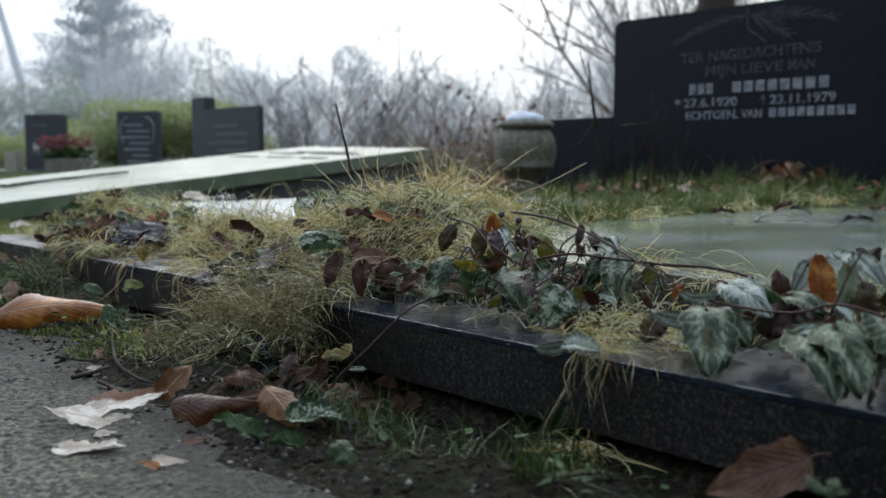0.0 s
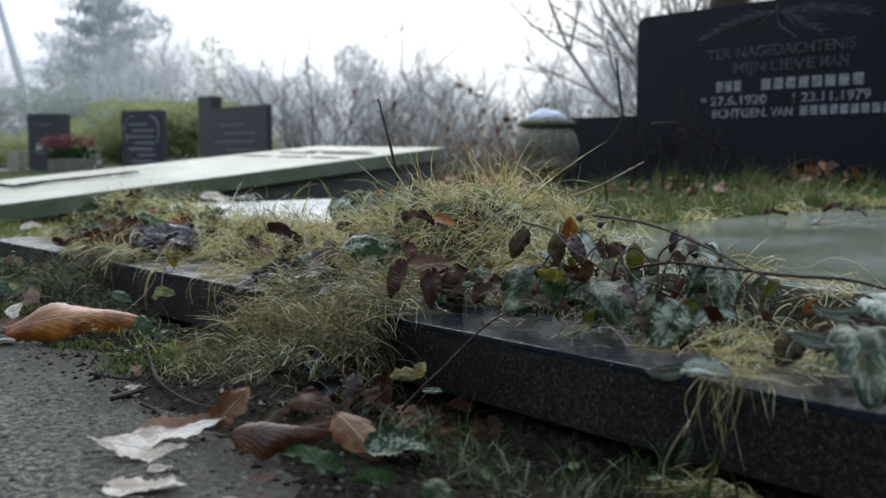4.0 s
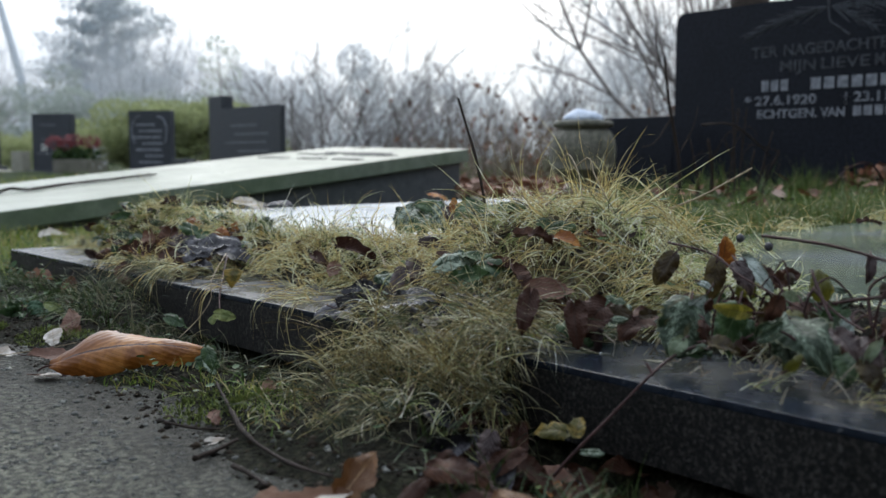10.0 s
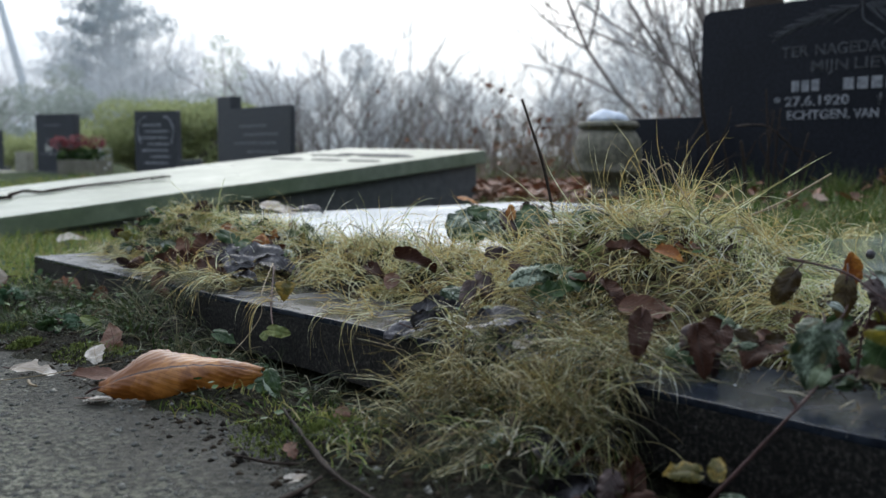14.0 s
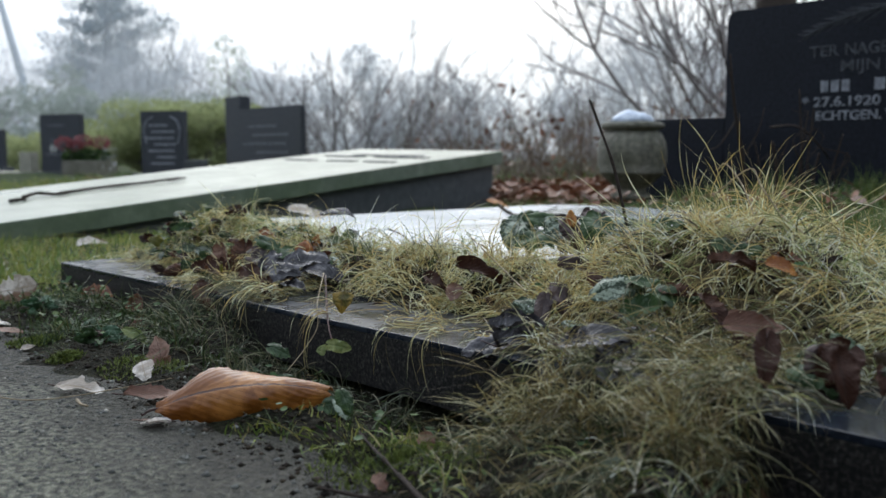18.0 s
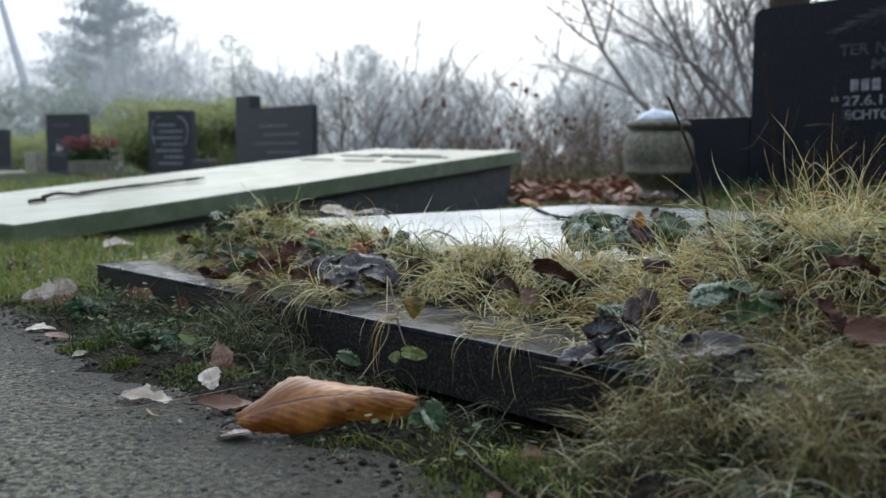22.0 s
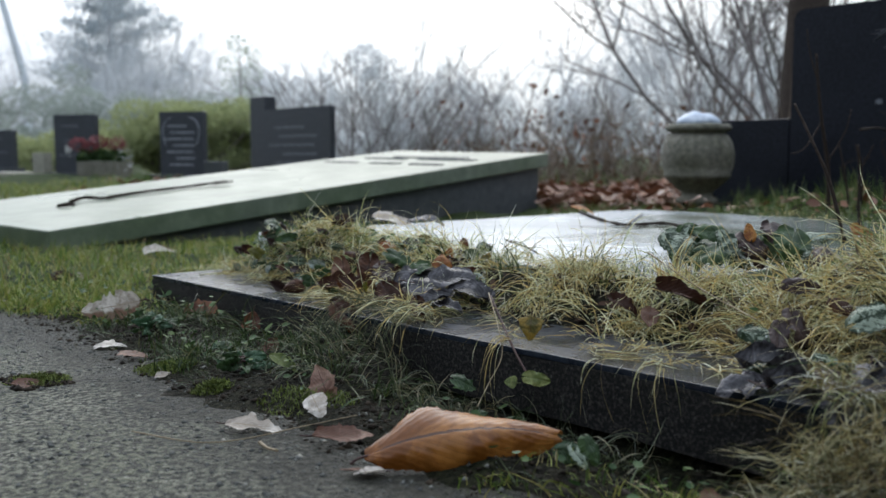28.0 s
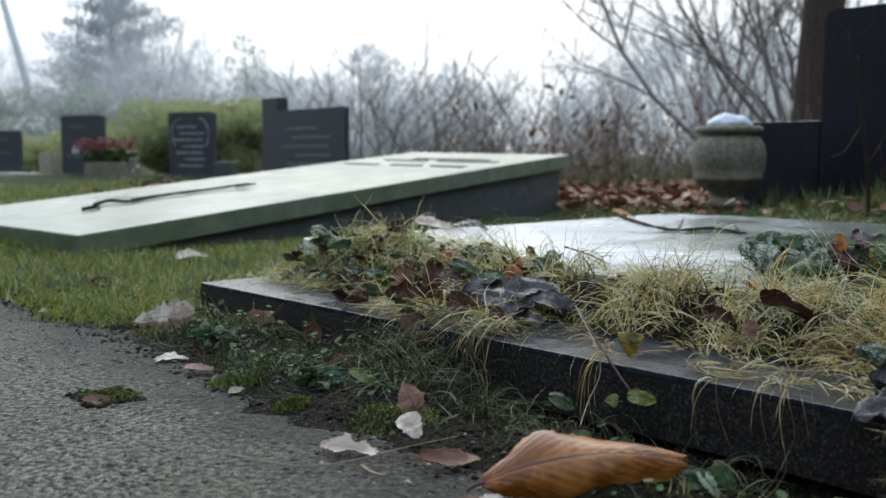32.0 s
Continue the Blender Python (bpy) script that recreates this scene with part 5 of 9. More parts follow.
stuff("fine_grass", [
    locks(640, 0.92, 1.42, 0.08, 0.50, 16, (0.025, 0.06), 0.00044, (0.15, 1.1), (0.64, 2.55), lambda u, v: mound_keep(u, v) * (0.2 + 0.8 * clumpy(u + 0.4, v, 11)), 0.0, 1.8, 0.5, curl=0.93, lift=(0.001, 0.02)),
    locks(70, 1.12, 1.37, -0.10, 0.06, 14, (0.025, 0.065), 0.0005, (0.1, 1.2), (0.6, 2.4), drape_keep, 0.6, 1.4, 0.6, curl=0.6, wave=0.03, lift=(0.004, 0.03)),
    locks(54, 0.64, 1.06, 0.12, 0.24, 12, (0.03, 0.06), 0.0004, (0.3, 1.3), (0.48, 2.04), slab_keep, 0.0, 2.0, 0.5, curl=0.87),
    locks(34, 0.05, 1.02, 0.18, 0.25, 4, (0.05, 0.10), 0.00050, (1.0, 1.5), (0.1, 0.9), None, 0.0, 2.5, 0.5, curl=0.7, wave=0.05),
    locks(40, 1.26, 1.44, 0.1, 0.24, 16, (0.03, 0.07), 0.00046, (0.3, 1.3), (0.64, 2.55), None, 0.0, 2.0, 0.5, curl=0.93),
    locks(40, 1.44, 1.72, 0.03, 0.16, 13, (0.03, 0.065), 0.00040, (0.3, 1.3), (0.64, 2.55), lambda u, v: 0.3 + 0.7 * clumpy(u, v, 12), 0.0, 2.0, 0.5, curl=0.93),
    locks(108, -0.06, 0.40, 0.09, 0.33, 14, (0.02, 0.05), 0.00046, (0.5, 1.4), (0.48, 2.21), lambda u, v: clumpy(u, v, 10), 0.0, 2.5, 0.6, curl=0.68),
    locks(108, 0.2, 0.62, 0.11, 0.25, 12, (0.03, 0.065), 0.00046, (0.4, 1.4), (0.48, 2.21), lambda u, v: clumpy(u, v, 10), 0.0, 2.0, 0.5, curl=0.93)],
    M_FESCUE, "fine yellow-green grass growing through the dead straw", "grass")
stuff("limp_grass", [
    # the drab clump that drapes over the far end of the kerb
    locks(30, 0.46, 0.66, 0.0, 0.08, 12, (0.05, 0.11), 0.0005, (-0.2, 0.6), (1.6, 3.8), clump_keep, 0.0, 0.8, 0.45, curl=0.7, lift=(0.002, 0.02)),
    locks(70, 0.44, 0.76, -0.10, -0.005, 9, (0.04, 0.09), 0.0005, (0.3, 1.3), (0.5, 2.2), clump_keep, 0.0, 1.8, 0.6, curl=0.5, wave=0.04, lift=(0.001, 0.02)),
    locks(40, 1.18, 1.38, 0.0, 0.12, 14, (0.07, 0.15), 0.00053, (0.0, 0.8), (1.44, 3.57), drape_keep, 0.5, 0.6, 0.35, curl=0.99, lift=(0.002, 0.024)),
    locks(190, 1.10, 1.38, -0.15, 0.02, 9, (0.03, 0.08), 0.00045, (0.1, 1.2), (0.6, 2.6), drape_keep, 0.7, 1.4, 0.7, curl=0.6, wave=0.03, lift=(0.001, 0.024)),
    locks(54, 0.70, 1.05, -0.10, -0.02, 10, (0.03, 0.07), 0.00053, (0.4, 1.3), (0.64, 2.55), None, 0.0, 2.0, 0.6, curl=0.99),
    locks(148, 0.94, 1.38, 0.08, 0.45, 14, (0.04, 0.10), 0.00053, (0.1, 0.9), (1.12, 3.06), mound_keep, 0.0, 1.2, 0.5, curl=1.12, lift=(0.0, 0.012))],
    M_LIMP, "limp grey-green and brown grass draped over the kerb", "grass")


M_CHAFF = grass_surface("grey_straw_chaff", [(0.12, (0.03, 0.024, 0.018)), (0.3, (0.14, 0.105, 0.07)), (0.48, (0.32, 0.25, 0.15)), (0.64, (0.62, 0.57, 0.44)), (0.85, (0.10, 0.08, 0.055))], 60, 0.25, 0.2)
stuff("chaff", [
    # broken straws and dark crumbs caught in the heap, the tufts and the fall over the kerb
    locks(420, 0.92, 1.42, 0.06, 0.48, 4, (0.012, 0.035), 0.0009, (-0.2, 0.9), (0.1, 0.6), mound_keep, 0.0, 2.5, 0.9, spot=0.014, curl=0.2, wave=0.02, lift=(0.006, 0.04), levels=4),
    locks(140, 1.12, 1.38, -0.12, 0.1, 4, (0.012, 0.04), 0.0008, (-0.4, 0.9), (0.1, 0.8), drape_keep, 0.0, 2.0, 0.9, spot=0.014, curl=0.2, wave=0.02, lift=(0.004, 0.035), levels=4),
    locks(120, 0.1, 1.06, 0.07, 0.24, 4, (0.012, 0.035), 0.0008, (-0.2, 0.9), (0.1, 0.8), None, 0.0, 2.5, 0.9, spot=0.012, curl=0.2, wave=0.02, lift=(0.002, 0.02), levels=4),
    locks(110, 1.40, 1.80, 0.02, 0.2, 4, (0.012, 0.04), 0.0007, (-0.1, 0.9), (0.1, 0.8), None, 0.0, 2.5, 0.9, spot=0.012, curl=0.25, wave=0.02, lift=(0.001, 0.02), levels=4)],
    M_CHAFF, "broken grey straws and crumbs caught in the dead grass", "straw litter")


def dew(n, seed):
    """Drops of dew hanging in the grass."""
    q = np.random.default_rng(seed)
    u, v = q.normal(1.13, 0.12, n), q.normal(0.25, 0.1, n)
    k = q.uniform(0, 1, n) < 0.25
    u[k], v[k] = q.uniform(0.05, 1.0, k.sum()), q.uniform(0.1, 0.2, k.sum())
    x, y = O[0] + u * U[0] + v * V[0], O[1] + u * U[1] + v * V[1]
    c = np.stack([x, y, np.maximum(height(x, y), 0.06) + q.uniform(0.008, 0.035, n)], 1)
    octa = np.array([(1, 0, 0), (0, 1, 0), (-1, 0, 0), (0, -1, 0), (0, 0, 1), (0, 0, -1)], float)
    p = c[:, None, :] + octa[None] * q.uniform(0.0004, 0.0009, (n, 1, 1))
    f = np.array([(0, 1, 4), (1, 2, 4), (2, 3, 4), (3, 0, 4), (1, 0, 5), (2, 1, 5), (3, 2, 5), (0, 3, 5)])
    return p.reshape(-1, 3), ((np.arange(n) * 6)[:, None, None] + f[None]).reshape(-1, 3)


stuff("dew_drops", [dew(260, 5)], M_DEW, "drops of dew caught in the grass, their glint painted white", "dew")

edge_keep = lambda u, v: (v > path_edge(u) - 0.005) * (np.hypot(u - 0.90, (v + 0.21) * 1.1) > 0.085) * (0.25 + 0.75 * clumpy(u, v, 13))
stuff("verge_grass", [
    tufts(220, 0.12, 0.6, -0.2, -0.01, 16, 0.012, 0.04, 0.0008, (0.3, 1.4), (0.1, 0.6), edge_keep, spot=0.012, head_sd=2.5),
    tufts(110, 0.6, 2.4, -0.16, -0.005, 10, 0.015, 0.045, 0.0007, (0.3, 1.4), (0.1, 0.7), edge_keep, spot=0.012, head_sd=2.5),
    tufts(36, 0.1, 0.95, -0.12, -0.02, 18, 0.05, 0.095, 0.0009, (0.2, 1.0), (0.4, 0.9), None, head_sd=1.0, head0=FRONT + 0.8),
    tufts(24, 0.5, 0.95, 0.17, 0.24, 9, 0.05, 0.085, 0.0006, (0.9, 1.45), (0.05, 0.4), head_sd=2.5, kink=0.4),
    tufts(16, 1.33, 1.70, -0.14, -0.03, 16, 0.03, 0.06, 0.0006, (0.5, 1.4), (0.1, 0.6), None, head_sd=2.5, fan=0.9, kink=0.6),
    tufts(14, 1.45, 1.75, -0.13, -0.03, 26, 0.03, 0.065, 0.0008, (0.7, 1.4), (0.1, 0.5), head_sd=2.5, fan=1.2, kink=0.4),
    tufts(30, 0.05, 0.5, 0.12, 0.28, 10, 0.03, 0.07, 0.0007, (0.7, 1.4), (0.1, 0.5), head_sd=2.5)],
    M_DULL_GRASS, "thin dark green grass along the kerb", "grass")
stuff("bright_verge_grass", [
    tufts(360, -0.25, 0.16, -0.22, -0.01, 18, 0.012, 0.038, 0.0008, (0.4, 1.45), (0.05, 0.5), edge_keep, spot=0.012, head_sd=2.5),
    tufts(34, 0.95, 1.2, -0.2, -0.10, 20, 0.01, 0.03, 0.0007, (0.4, 1.45), (0.05, 0.5), edge_keep, spot=0.014, head_sd=2.5),
    tufts(120, -0.04, 0.35, 0.12, 0.3, 14, 0.02, 0.05, 0.0008, (0.5, 1.4), (0.05, 0.5), head_sd=2.5)],
    M_GRASS, "short bright green grass at the path edge", "grass")


def weeds(n, u0, u1, v0, v1, size, keep=None, lift=0.012):
    """Small round weed leaves, each tilted its own way."""
    c, u, v = scatter(n, u0, u1, v0, v1, keep)
    m = len(c)
    a = rng.uniform(0, 6.28, m)
    d = np.stack([np.cos(a), np.sin(a), rng.normal(0.15, 0.3, m)], 1)
    e = np.stack([-np.sin(a), np.cos(a), rng.normal(0, 0.3, m)], 1)
    s = (size * rng.uniform(0.5, 1.3, m))[:, None]
    c = c + [0, 0, 1] * rng.uniform(0.002, lift, (m, 1))
    ring = [c - d * s, c - d * s * 0.5 + e * s * 0.6, c + d * s * 0.3 + e * s * 0.62, c + d * s, c + d * s * 0.3 - e * s * 0.62, c - d * s * 0.5 - e * s * 0.6, c - [0, 0, 1] * s * 0.2]
    f = np.concatenate([(np.arange(m) * 7)[:, None] + np.array([[6, k, (k + 1) % 6]]) for k in range(6)])
    return np.stack(ring, 1).reshape(-1, 3), f


M_WEED = surface("weed_leaf", [(0.3, (0.035, 0.08, 0.02)), (0.7, (0.09, 0.15, 0.04))], None, 60, 9, (0.35, 0.6), 0, vary=("island", [(0, (0.015, 0.04, 0.018)), (0.7, (0.04, 0.08, 0.025)), (1, (0.1, 0.14, 0.045))], 0.8), leafy=0.2, spec=0.15)
stuff("weeds", [weeds(520, -0.3, 0.65, -0.17, -0.01, 0.0045, edge_keep, 0.03), weeds(200, 0.6, 2.2, -0.16, -0.01, 0.0045, edge_keep, 0.025), weeds(420, -0.05, 0.5, 0.10, 0.33, 0.007, None, 0.028), weeds(110, 0.8, 1.4, 0.05, 0.5, 0.007, mound_keep, 0.04)],
      M_WEED, "small green weed leaves along the kerb", "weeds")

k1, _, _ = scatter(24000, -2.2, -0.02, -0.24, 0.9, lambda u, v: (v > path_edge(u) - 0.01) * (0.35 + 0.65 * clumpy(u, v, 9)) * ~((u < -0.85) & (v > 0.25)))
k3, _, _ = scatter(8000, 0.84, 1.075, 0.42, 1.7, lambda u, v: 0.4 + 0.6 * clumpy(u, v, 9))
k6, _, _ = scatter(4600, -0.7, 1.06, 1.37, 1.72, lambda u, v: 0.4 + 0.6 * clumpy(u, v, 9))
urn_clear = lambda u, v: (np.hypot(u + 0.2, v - 1.87) > 0.27) * 1.0
k2, _, _ = scatter(14000, -0.75, 2.6, 1.62, 2.3, lambda u, v: (0.04 + 0.96 * clumpy(u, v, 7) ** 2) * urn_clear(u, v))
k4, _, _ = scatter(16000, -7, -1.0, 2.4, 7.5, None)
k5, _, _ = scatter(7000, -6, -2.0, -0.3, 2.4, None)
stuff("lawn", [tufts(130, 0.85, 1.03, 0.55, 1.45, 20, 0.05, 0.09, 0.0011, (0.8, 1.5), (0.05, 0.5), None, head_sd=2.5, spot=0.016, kink=0.5), tufts(430, -0.3, 0.95, 1.70, 2.28, 28, 0.05, 0.12, 0.0015, (0.8, 1.5), (0.05, 0.4), lambda u, v: clumpy(u, v, 8) ** 2 * urn_clear(u, v), head_sd=2.5, spot=0.02, kink=0.4), tufts(160, 0.7, 2.4, 1.66, 2.28, 20, 0.03, 0.08, 0.0012, (0.6, 1.5), (0.05, 0.5), lambda u, v: clumpy(u, v, 6) ** 2, head_sd=2.5, spot=0.02, kink=0.4), tuft(k3, 2.5, 0, 0.025, 0.06, 0.0011, (0.5, 1.4), (0.1, 0.6)), tuft(k6, 2.5, 0, 0.025, 0.065, 0.0013, (0.5, 1.4), (0.1, 0.6)), tuft(k2, 2.5, 0, 0.03, 0.09, 0.0015, (0.7, 1.5), (0.05, 0.5)),
               tuft(k4, 3, 0, 0.05, 0.12, 0.005, (0.7, 1.5), (0.05, 0.5))],
      M_LAWN, "short damp green grass between the graves", "grass")
stuff("path_lawn", [tuft(k1, 2.5, 0, 0.02, 0.055, 0.0012, (0.6, 1.5), (0.05, 0.5)), tuft(k5, 3, 0, 0.04, 0.09, 0.003, (0.7, 1.5), (0.05, 0.5))],
      M_GRASS, "bright yellow-green turf between the path and the tomb", "grass")


# ---- bare shrubs and trees behind ----
def twigs(base, tall, stems, spread_out, seed, depth=4, r=0.012, kids=4, lean=0.0, wav=0.18):
    """Bare branches: stems that fork again and again into finer twigs."""
    q = random.Random(seed)
    seg = []

    def grow(p, d, ln, rad, level):
        n = 5 if level < 2 else 4
        pts = [p]
        for _ in range(n):
            d = (d + Vector((q.gauss(0, wav), q.gauss(0, wav), q.gauss(0.02, wav * 0.7)))).normalized()
            p2 = p + d * ln / n
            ra, rb = rad * (1 - 0.6 * (len(pts) - 1) / n), rad * (1 - 0.6 * len(pts) / n)
            seg.append((*p, *p2, ra, rb))
            p = p2
            pts.append(p)
        if level < depth:
            for k in range(kids if level else kids + 2):
                i = q.randint(1, n)
                side = Vector((q.gauss(0, 1), q.gauss(0, 1), q.gauss(0.35, 0.6))).normalized()
                grow(pts[i], (d * 0.75 + side * 0.75).normalized(), ln * q.uniform(0.35, 0.62), rad * 0.5, level + 1)

    for _ in range(stems):
        a = q.uniform(0, 2 * math.pi)
        d = Vector((math.cos(a) * spread_out + lean, math.sin(a) * spread_out, 1)).normalized()
        b = Vector(base) + Vector((q.gauss(0, 0.15), q.gauss(0, 0.15), 0)) * (0.4 + spread_out)
        grow(b, d, tall * q.uniform(0.55, 1.0), r * q.uniform(0.6, 1.1), 1)
    return seg


def bare_shrub(x, y, tall, stems, spread_out, seed, label, material=None, depth=4, r=0.012, kids=4, lean=0.0, name="bare_shrub", category="shrub", wav=0.18):
    seg = twigs((0, 0, 0), tall, stems, spread_out, seed, depth, r, kids, lean, wav)
    n = thing(name, pose(x, y, gz(x, y) - 0.03), label, category, "bare growth behind the graves")
    per = len(seg) // stems
    if material is None:
        for k in range(stems):
            v, f = tubes(seg[k * per:(k + 1) * per], 4)
            link("branch", mesh_from("branch", v, f, False), M_TWIG, n)
    else:
        v, f = tubes(seg, 3)
        tagged(link("crown", mesh_from("crown", v, f, False), material, n), kind="stuff")
    return n


# vase-shaped shrubs: long straight stems from one foot
for i, (x, y, t, st, sp, r) in enumerate([(-1.15, 10.4, 1.75, 11, 0.75, 0.013), (-0.35, 11.2, 1.5, 9, 0.8, 0.012), (-1.9, 12.2, 1.7, 9, 0.7, 0.012), (0.35, 10.2, 1.3, 8, 0.75, 0.011), (-2.6, 13.2, 1.7, 8, 0.6, 0.012)]):
    bare_shrub(x, y, t, st, sp, 20 + i, "bare grey-brown winter shrub with long straight stems", r=r, kids=3, depth=3, wav=0.075)
for i, (x, y, t, st, sp, r) in enumerate([(-0.85, 8.3, 1.25, 9, 0.85, 0.0085), (0.15, 8.9, 1.1, 8, 0.8, 0.008), (-1.55, 10.0, 1.5, 8, 0.8, 0.010)]):
    bare_shrub(x, y, t, st, sp, 30 + i, "bare brown shrub with long arching stems", r=r, kids=2, depth=3, wav=0.06)
for i, (x, y, t, st, sp, r) in enumerate([(0.0, 12.4, 1.3, 7, 0.7, 0.012), (0.9, 10.8, 1.2, 7, 0.75, 0.011), (1.5, 11.8, 1.4, 7, 0.6, 0.012), (0.45, 8.6, 0.7, 6, 0.8, 0.007), (1.3, 8.8, 0.8, 6, 0.8, 0.007), (2.3, 9.8, 1.1, 6, 0.7, 0.009), (-0.9, 14.0, 1.7, 7, 0.6, 0.013)]):
    bare_shrub(x, y, t, st, sp, 40 + i, "bare grey-brown winter shrub with arching twigs", r=r, kids=3)
for i, (x, y, t, st, sp, r, ln) in enumerate([(2.4, 7.6, 2.4, 4, 0.45, 0.018, -0.4), (2.9, 8.6, 2.8, 3, 0.45, 0.02, -0.4), (3.3, 8.2, 3.6, 3, 0.4, 0.03, -0.3), (2.6, 11.5, 3.8, 2, 0.35, 0.03, -0.3), (4.2, 9.5, 4.4, 3, 0.4, 0.035, -0.3), (3.0, 13.0, 4.0, 3, 0.4, 0.025, -0.2)]):
    bare_shrub(x, y, t, st, sp, 50 + i, "bare leafless tree with thin crooked branches", r=r, kids=4, lean=ln, name="bare_tree", category="tree", wav=0.13)
for i in range(6):
    bare_shrub(3.3 + 0.7 * i + random.uniform(-0.25, 0.25), random.uniform(15, 19), random.uniform(2.6, 4.4), 4, 0.3, 300 + i, "bare tree coloured mist-grey", M_MISTY_TWIG, 4, 0.022, 4, lean=-0.1, name="bare_tree", category="tree")
for i, (x, y, t, st, sp, r, ln) in enumerate([(2.05, 7.7, 2.4, 4, 0.5, 0.019, -0.26), (2.45, 8.2, 3.0, 4, 0.45, 0.022, -0.2), (1.9, 9.4, 2.2, 5, 0.4, 0.012, -0.1)]):
    bare_shrub(x, y, t, st, sp, 70 + i, "dark leafless tree with many crooked branches", r=r, kids=3, lean=ln, name="bare_tree", category="tree", wav=0.12)
big = thing("bare_tree", pose(1.95, 7.0, 0.0), "thick old trunk standing behind the headstone", "tree")
v_, f_ = tubes([(0, 0, -0.1, 0.05, 0, 1.2, 0.17, 0.14), (0.05, 0, 1.2, 0.12, 0, 3.0, 0.14, 0.11)], 12)
link("trunk", mesh_from("trunk", v_, f_), M_TRUNK, big)
for i in range(26):
    x = -17 + i * 1.55 + random.uniform(-0.6, 0.6)
    y = random.uniform(20, 28)
    bare_shrub(x, y, random.uniform(1.8, 3.6), 6, 0.5, 90 + i, "bare bush paled in colour to look misty", M_MISTY_TWIG, 4, 0.02, 4, wav=0.09)
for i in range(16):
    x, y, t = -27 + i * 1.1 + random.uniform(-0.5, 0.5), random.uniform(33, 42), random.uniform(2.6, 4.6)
    bare_shrub(x, y, t, 7, 0.45, 220 + i, "bare bush paled in colour to look misty", M_MISTY_TWIG, 4, 0.04, 4, wav=0.09)
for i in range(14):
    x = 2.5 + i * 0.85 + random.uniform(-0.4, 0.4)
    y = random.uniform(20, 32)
    bare_shrub(x, y, random.uniform(4.5, 7.5), 1, 0.06, 140 + i, "slender birch with haze put into its pale colour", M_MISTY_TWIG, 3, 0.06, 8, name="birch", category="tree")


def leaf_cloud(centres, radii, count, size, seed, shell=0.5):
    """Small leaf faces in several loose clumps."""
    q = np.random.default_rng(seed)
    c, r = np.array(centres, float), np.array(radii, float)
    k = q.integers(0, len(c), count)
    d = q.normal(size=(count, 3))
    d /= np.linalg.norm(d, axis=1)[:, None]
    p = c[k] + d * (r[k] * (shell + (1 - shell) * q.uniform(0, 1, (count, 1)) ** 0.5))
    a, b = q.normal(size=(count, 3)), q.normal(size=(count, 3))
    a /= np.linalg.norm(a, axis=1)[:, None]
    b = np.cross(a, b)
    b /= np.linalg.norm(b, axis=1)[:, None]
    s = size * q.uniform(0.6, 1.3, (count, 1))
    v = np.stack([p - a * s, p + b * s * 0.45, p + a * s, p - b * s * 0.45], 1).reshape(-1, 3)
    return v, np.arange(count * 4).reshape(-1, 4)


def crown_thing(name, x, y, clumps, count, size, material, label, category, seed, trunk=None):
    n = thing(name, pose(x, y, gz(x, y) - 0.02), label, category)
    c, r = [p[:3] for p in clumps], [p[3:6] for p in clumps]
    v, f = leaf_cloud(c, r, count, size, seed)
    link("crown", mesh_from("crown", v, f, False), material, n)
    v, f = tubes(trunk or [(0, 0, 0, *c_, 0.03, 0.008) for c_ in c], 5)
    link("trunk", mesh_from("trunk", v, f, False), M_TWIG, n)
    return n


rs = random.Random(3)
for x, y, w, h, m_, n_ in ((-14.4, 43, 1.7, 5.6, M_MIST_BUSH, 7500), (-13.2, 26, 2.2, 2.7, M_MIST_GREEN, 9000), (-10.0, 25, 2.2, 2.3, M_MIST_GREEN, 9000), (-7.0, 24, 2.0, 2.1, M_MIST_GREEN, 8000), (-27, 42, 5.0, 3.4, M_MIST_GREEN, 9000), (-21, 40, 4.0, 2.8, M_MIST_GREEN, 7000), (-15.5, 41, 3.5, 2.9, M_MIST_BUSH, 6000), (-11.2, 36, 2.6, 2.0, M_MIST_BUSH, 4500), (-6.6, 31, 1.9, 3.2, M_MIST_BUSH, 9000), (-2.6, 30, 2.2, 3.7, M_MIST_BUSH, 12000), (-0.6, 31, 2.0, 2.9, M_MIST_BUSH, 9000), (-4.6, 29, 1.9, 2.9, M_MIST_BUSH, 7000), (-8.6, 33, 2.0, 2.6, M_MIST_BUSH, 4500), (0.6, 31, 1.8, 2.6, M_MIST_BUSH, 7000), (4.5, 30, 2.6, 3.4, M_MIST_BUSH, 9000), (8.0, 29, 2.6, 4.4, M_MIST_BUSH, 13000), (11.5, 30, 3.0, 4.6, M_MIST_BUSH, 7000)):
    crown_thing("misty_bush", x, y, [(rs.gauss(0, 0.45) * w, rs.uniform(-1, 1), h * rs.uniform(0.05, 0.9) * (1 - 0.25 * abs(rs.gauss(0, 0.7))), 0.26 * w, 0.5, 0.16 * h) for _ in range(26)], n_, 0.055, m_, "bare bush painted pale grey to look misty", "bush", int(n_ + abs(x) * 10))
crown_thing("evergreen_shrub", -3.55, 11.9, [(rs.gauss(0, 0.52), rs.uniform(-0.4, 0.4), rs.uniform(0.2, 0.84), 0.32, 0.34, 0.2) for _ in range(46)], 30000, 0.03, M_SHRUB, "low rounded yellow-green evergreen shrub", "shrub", 5)
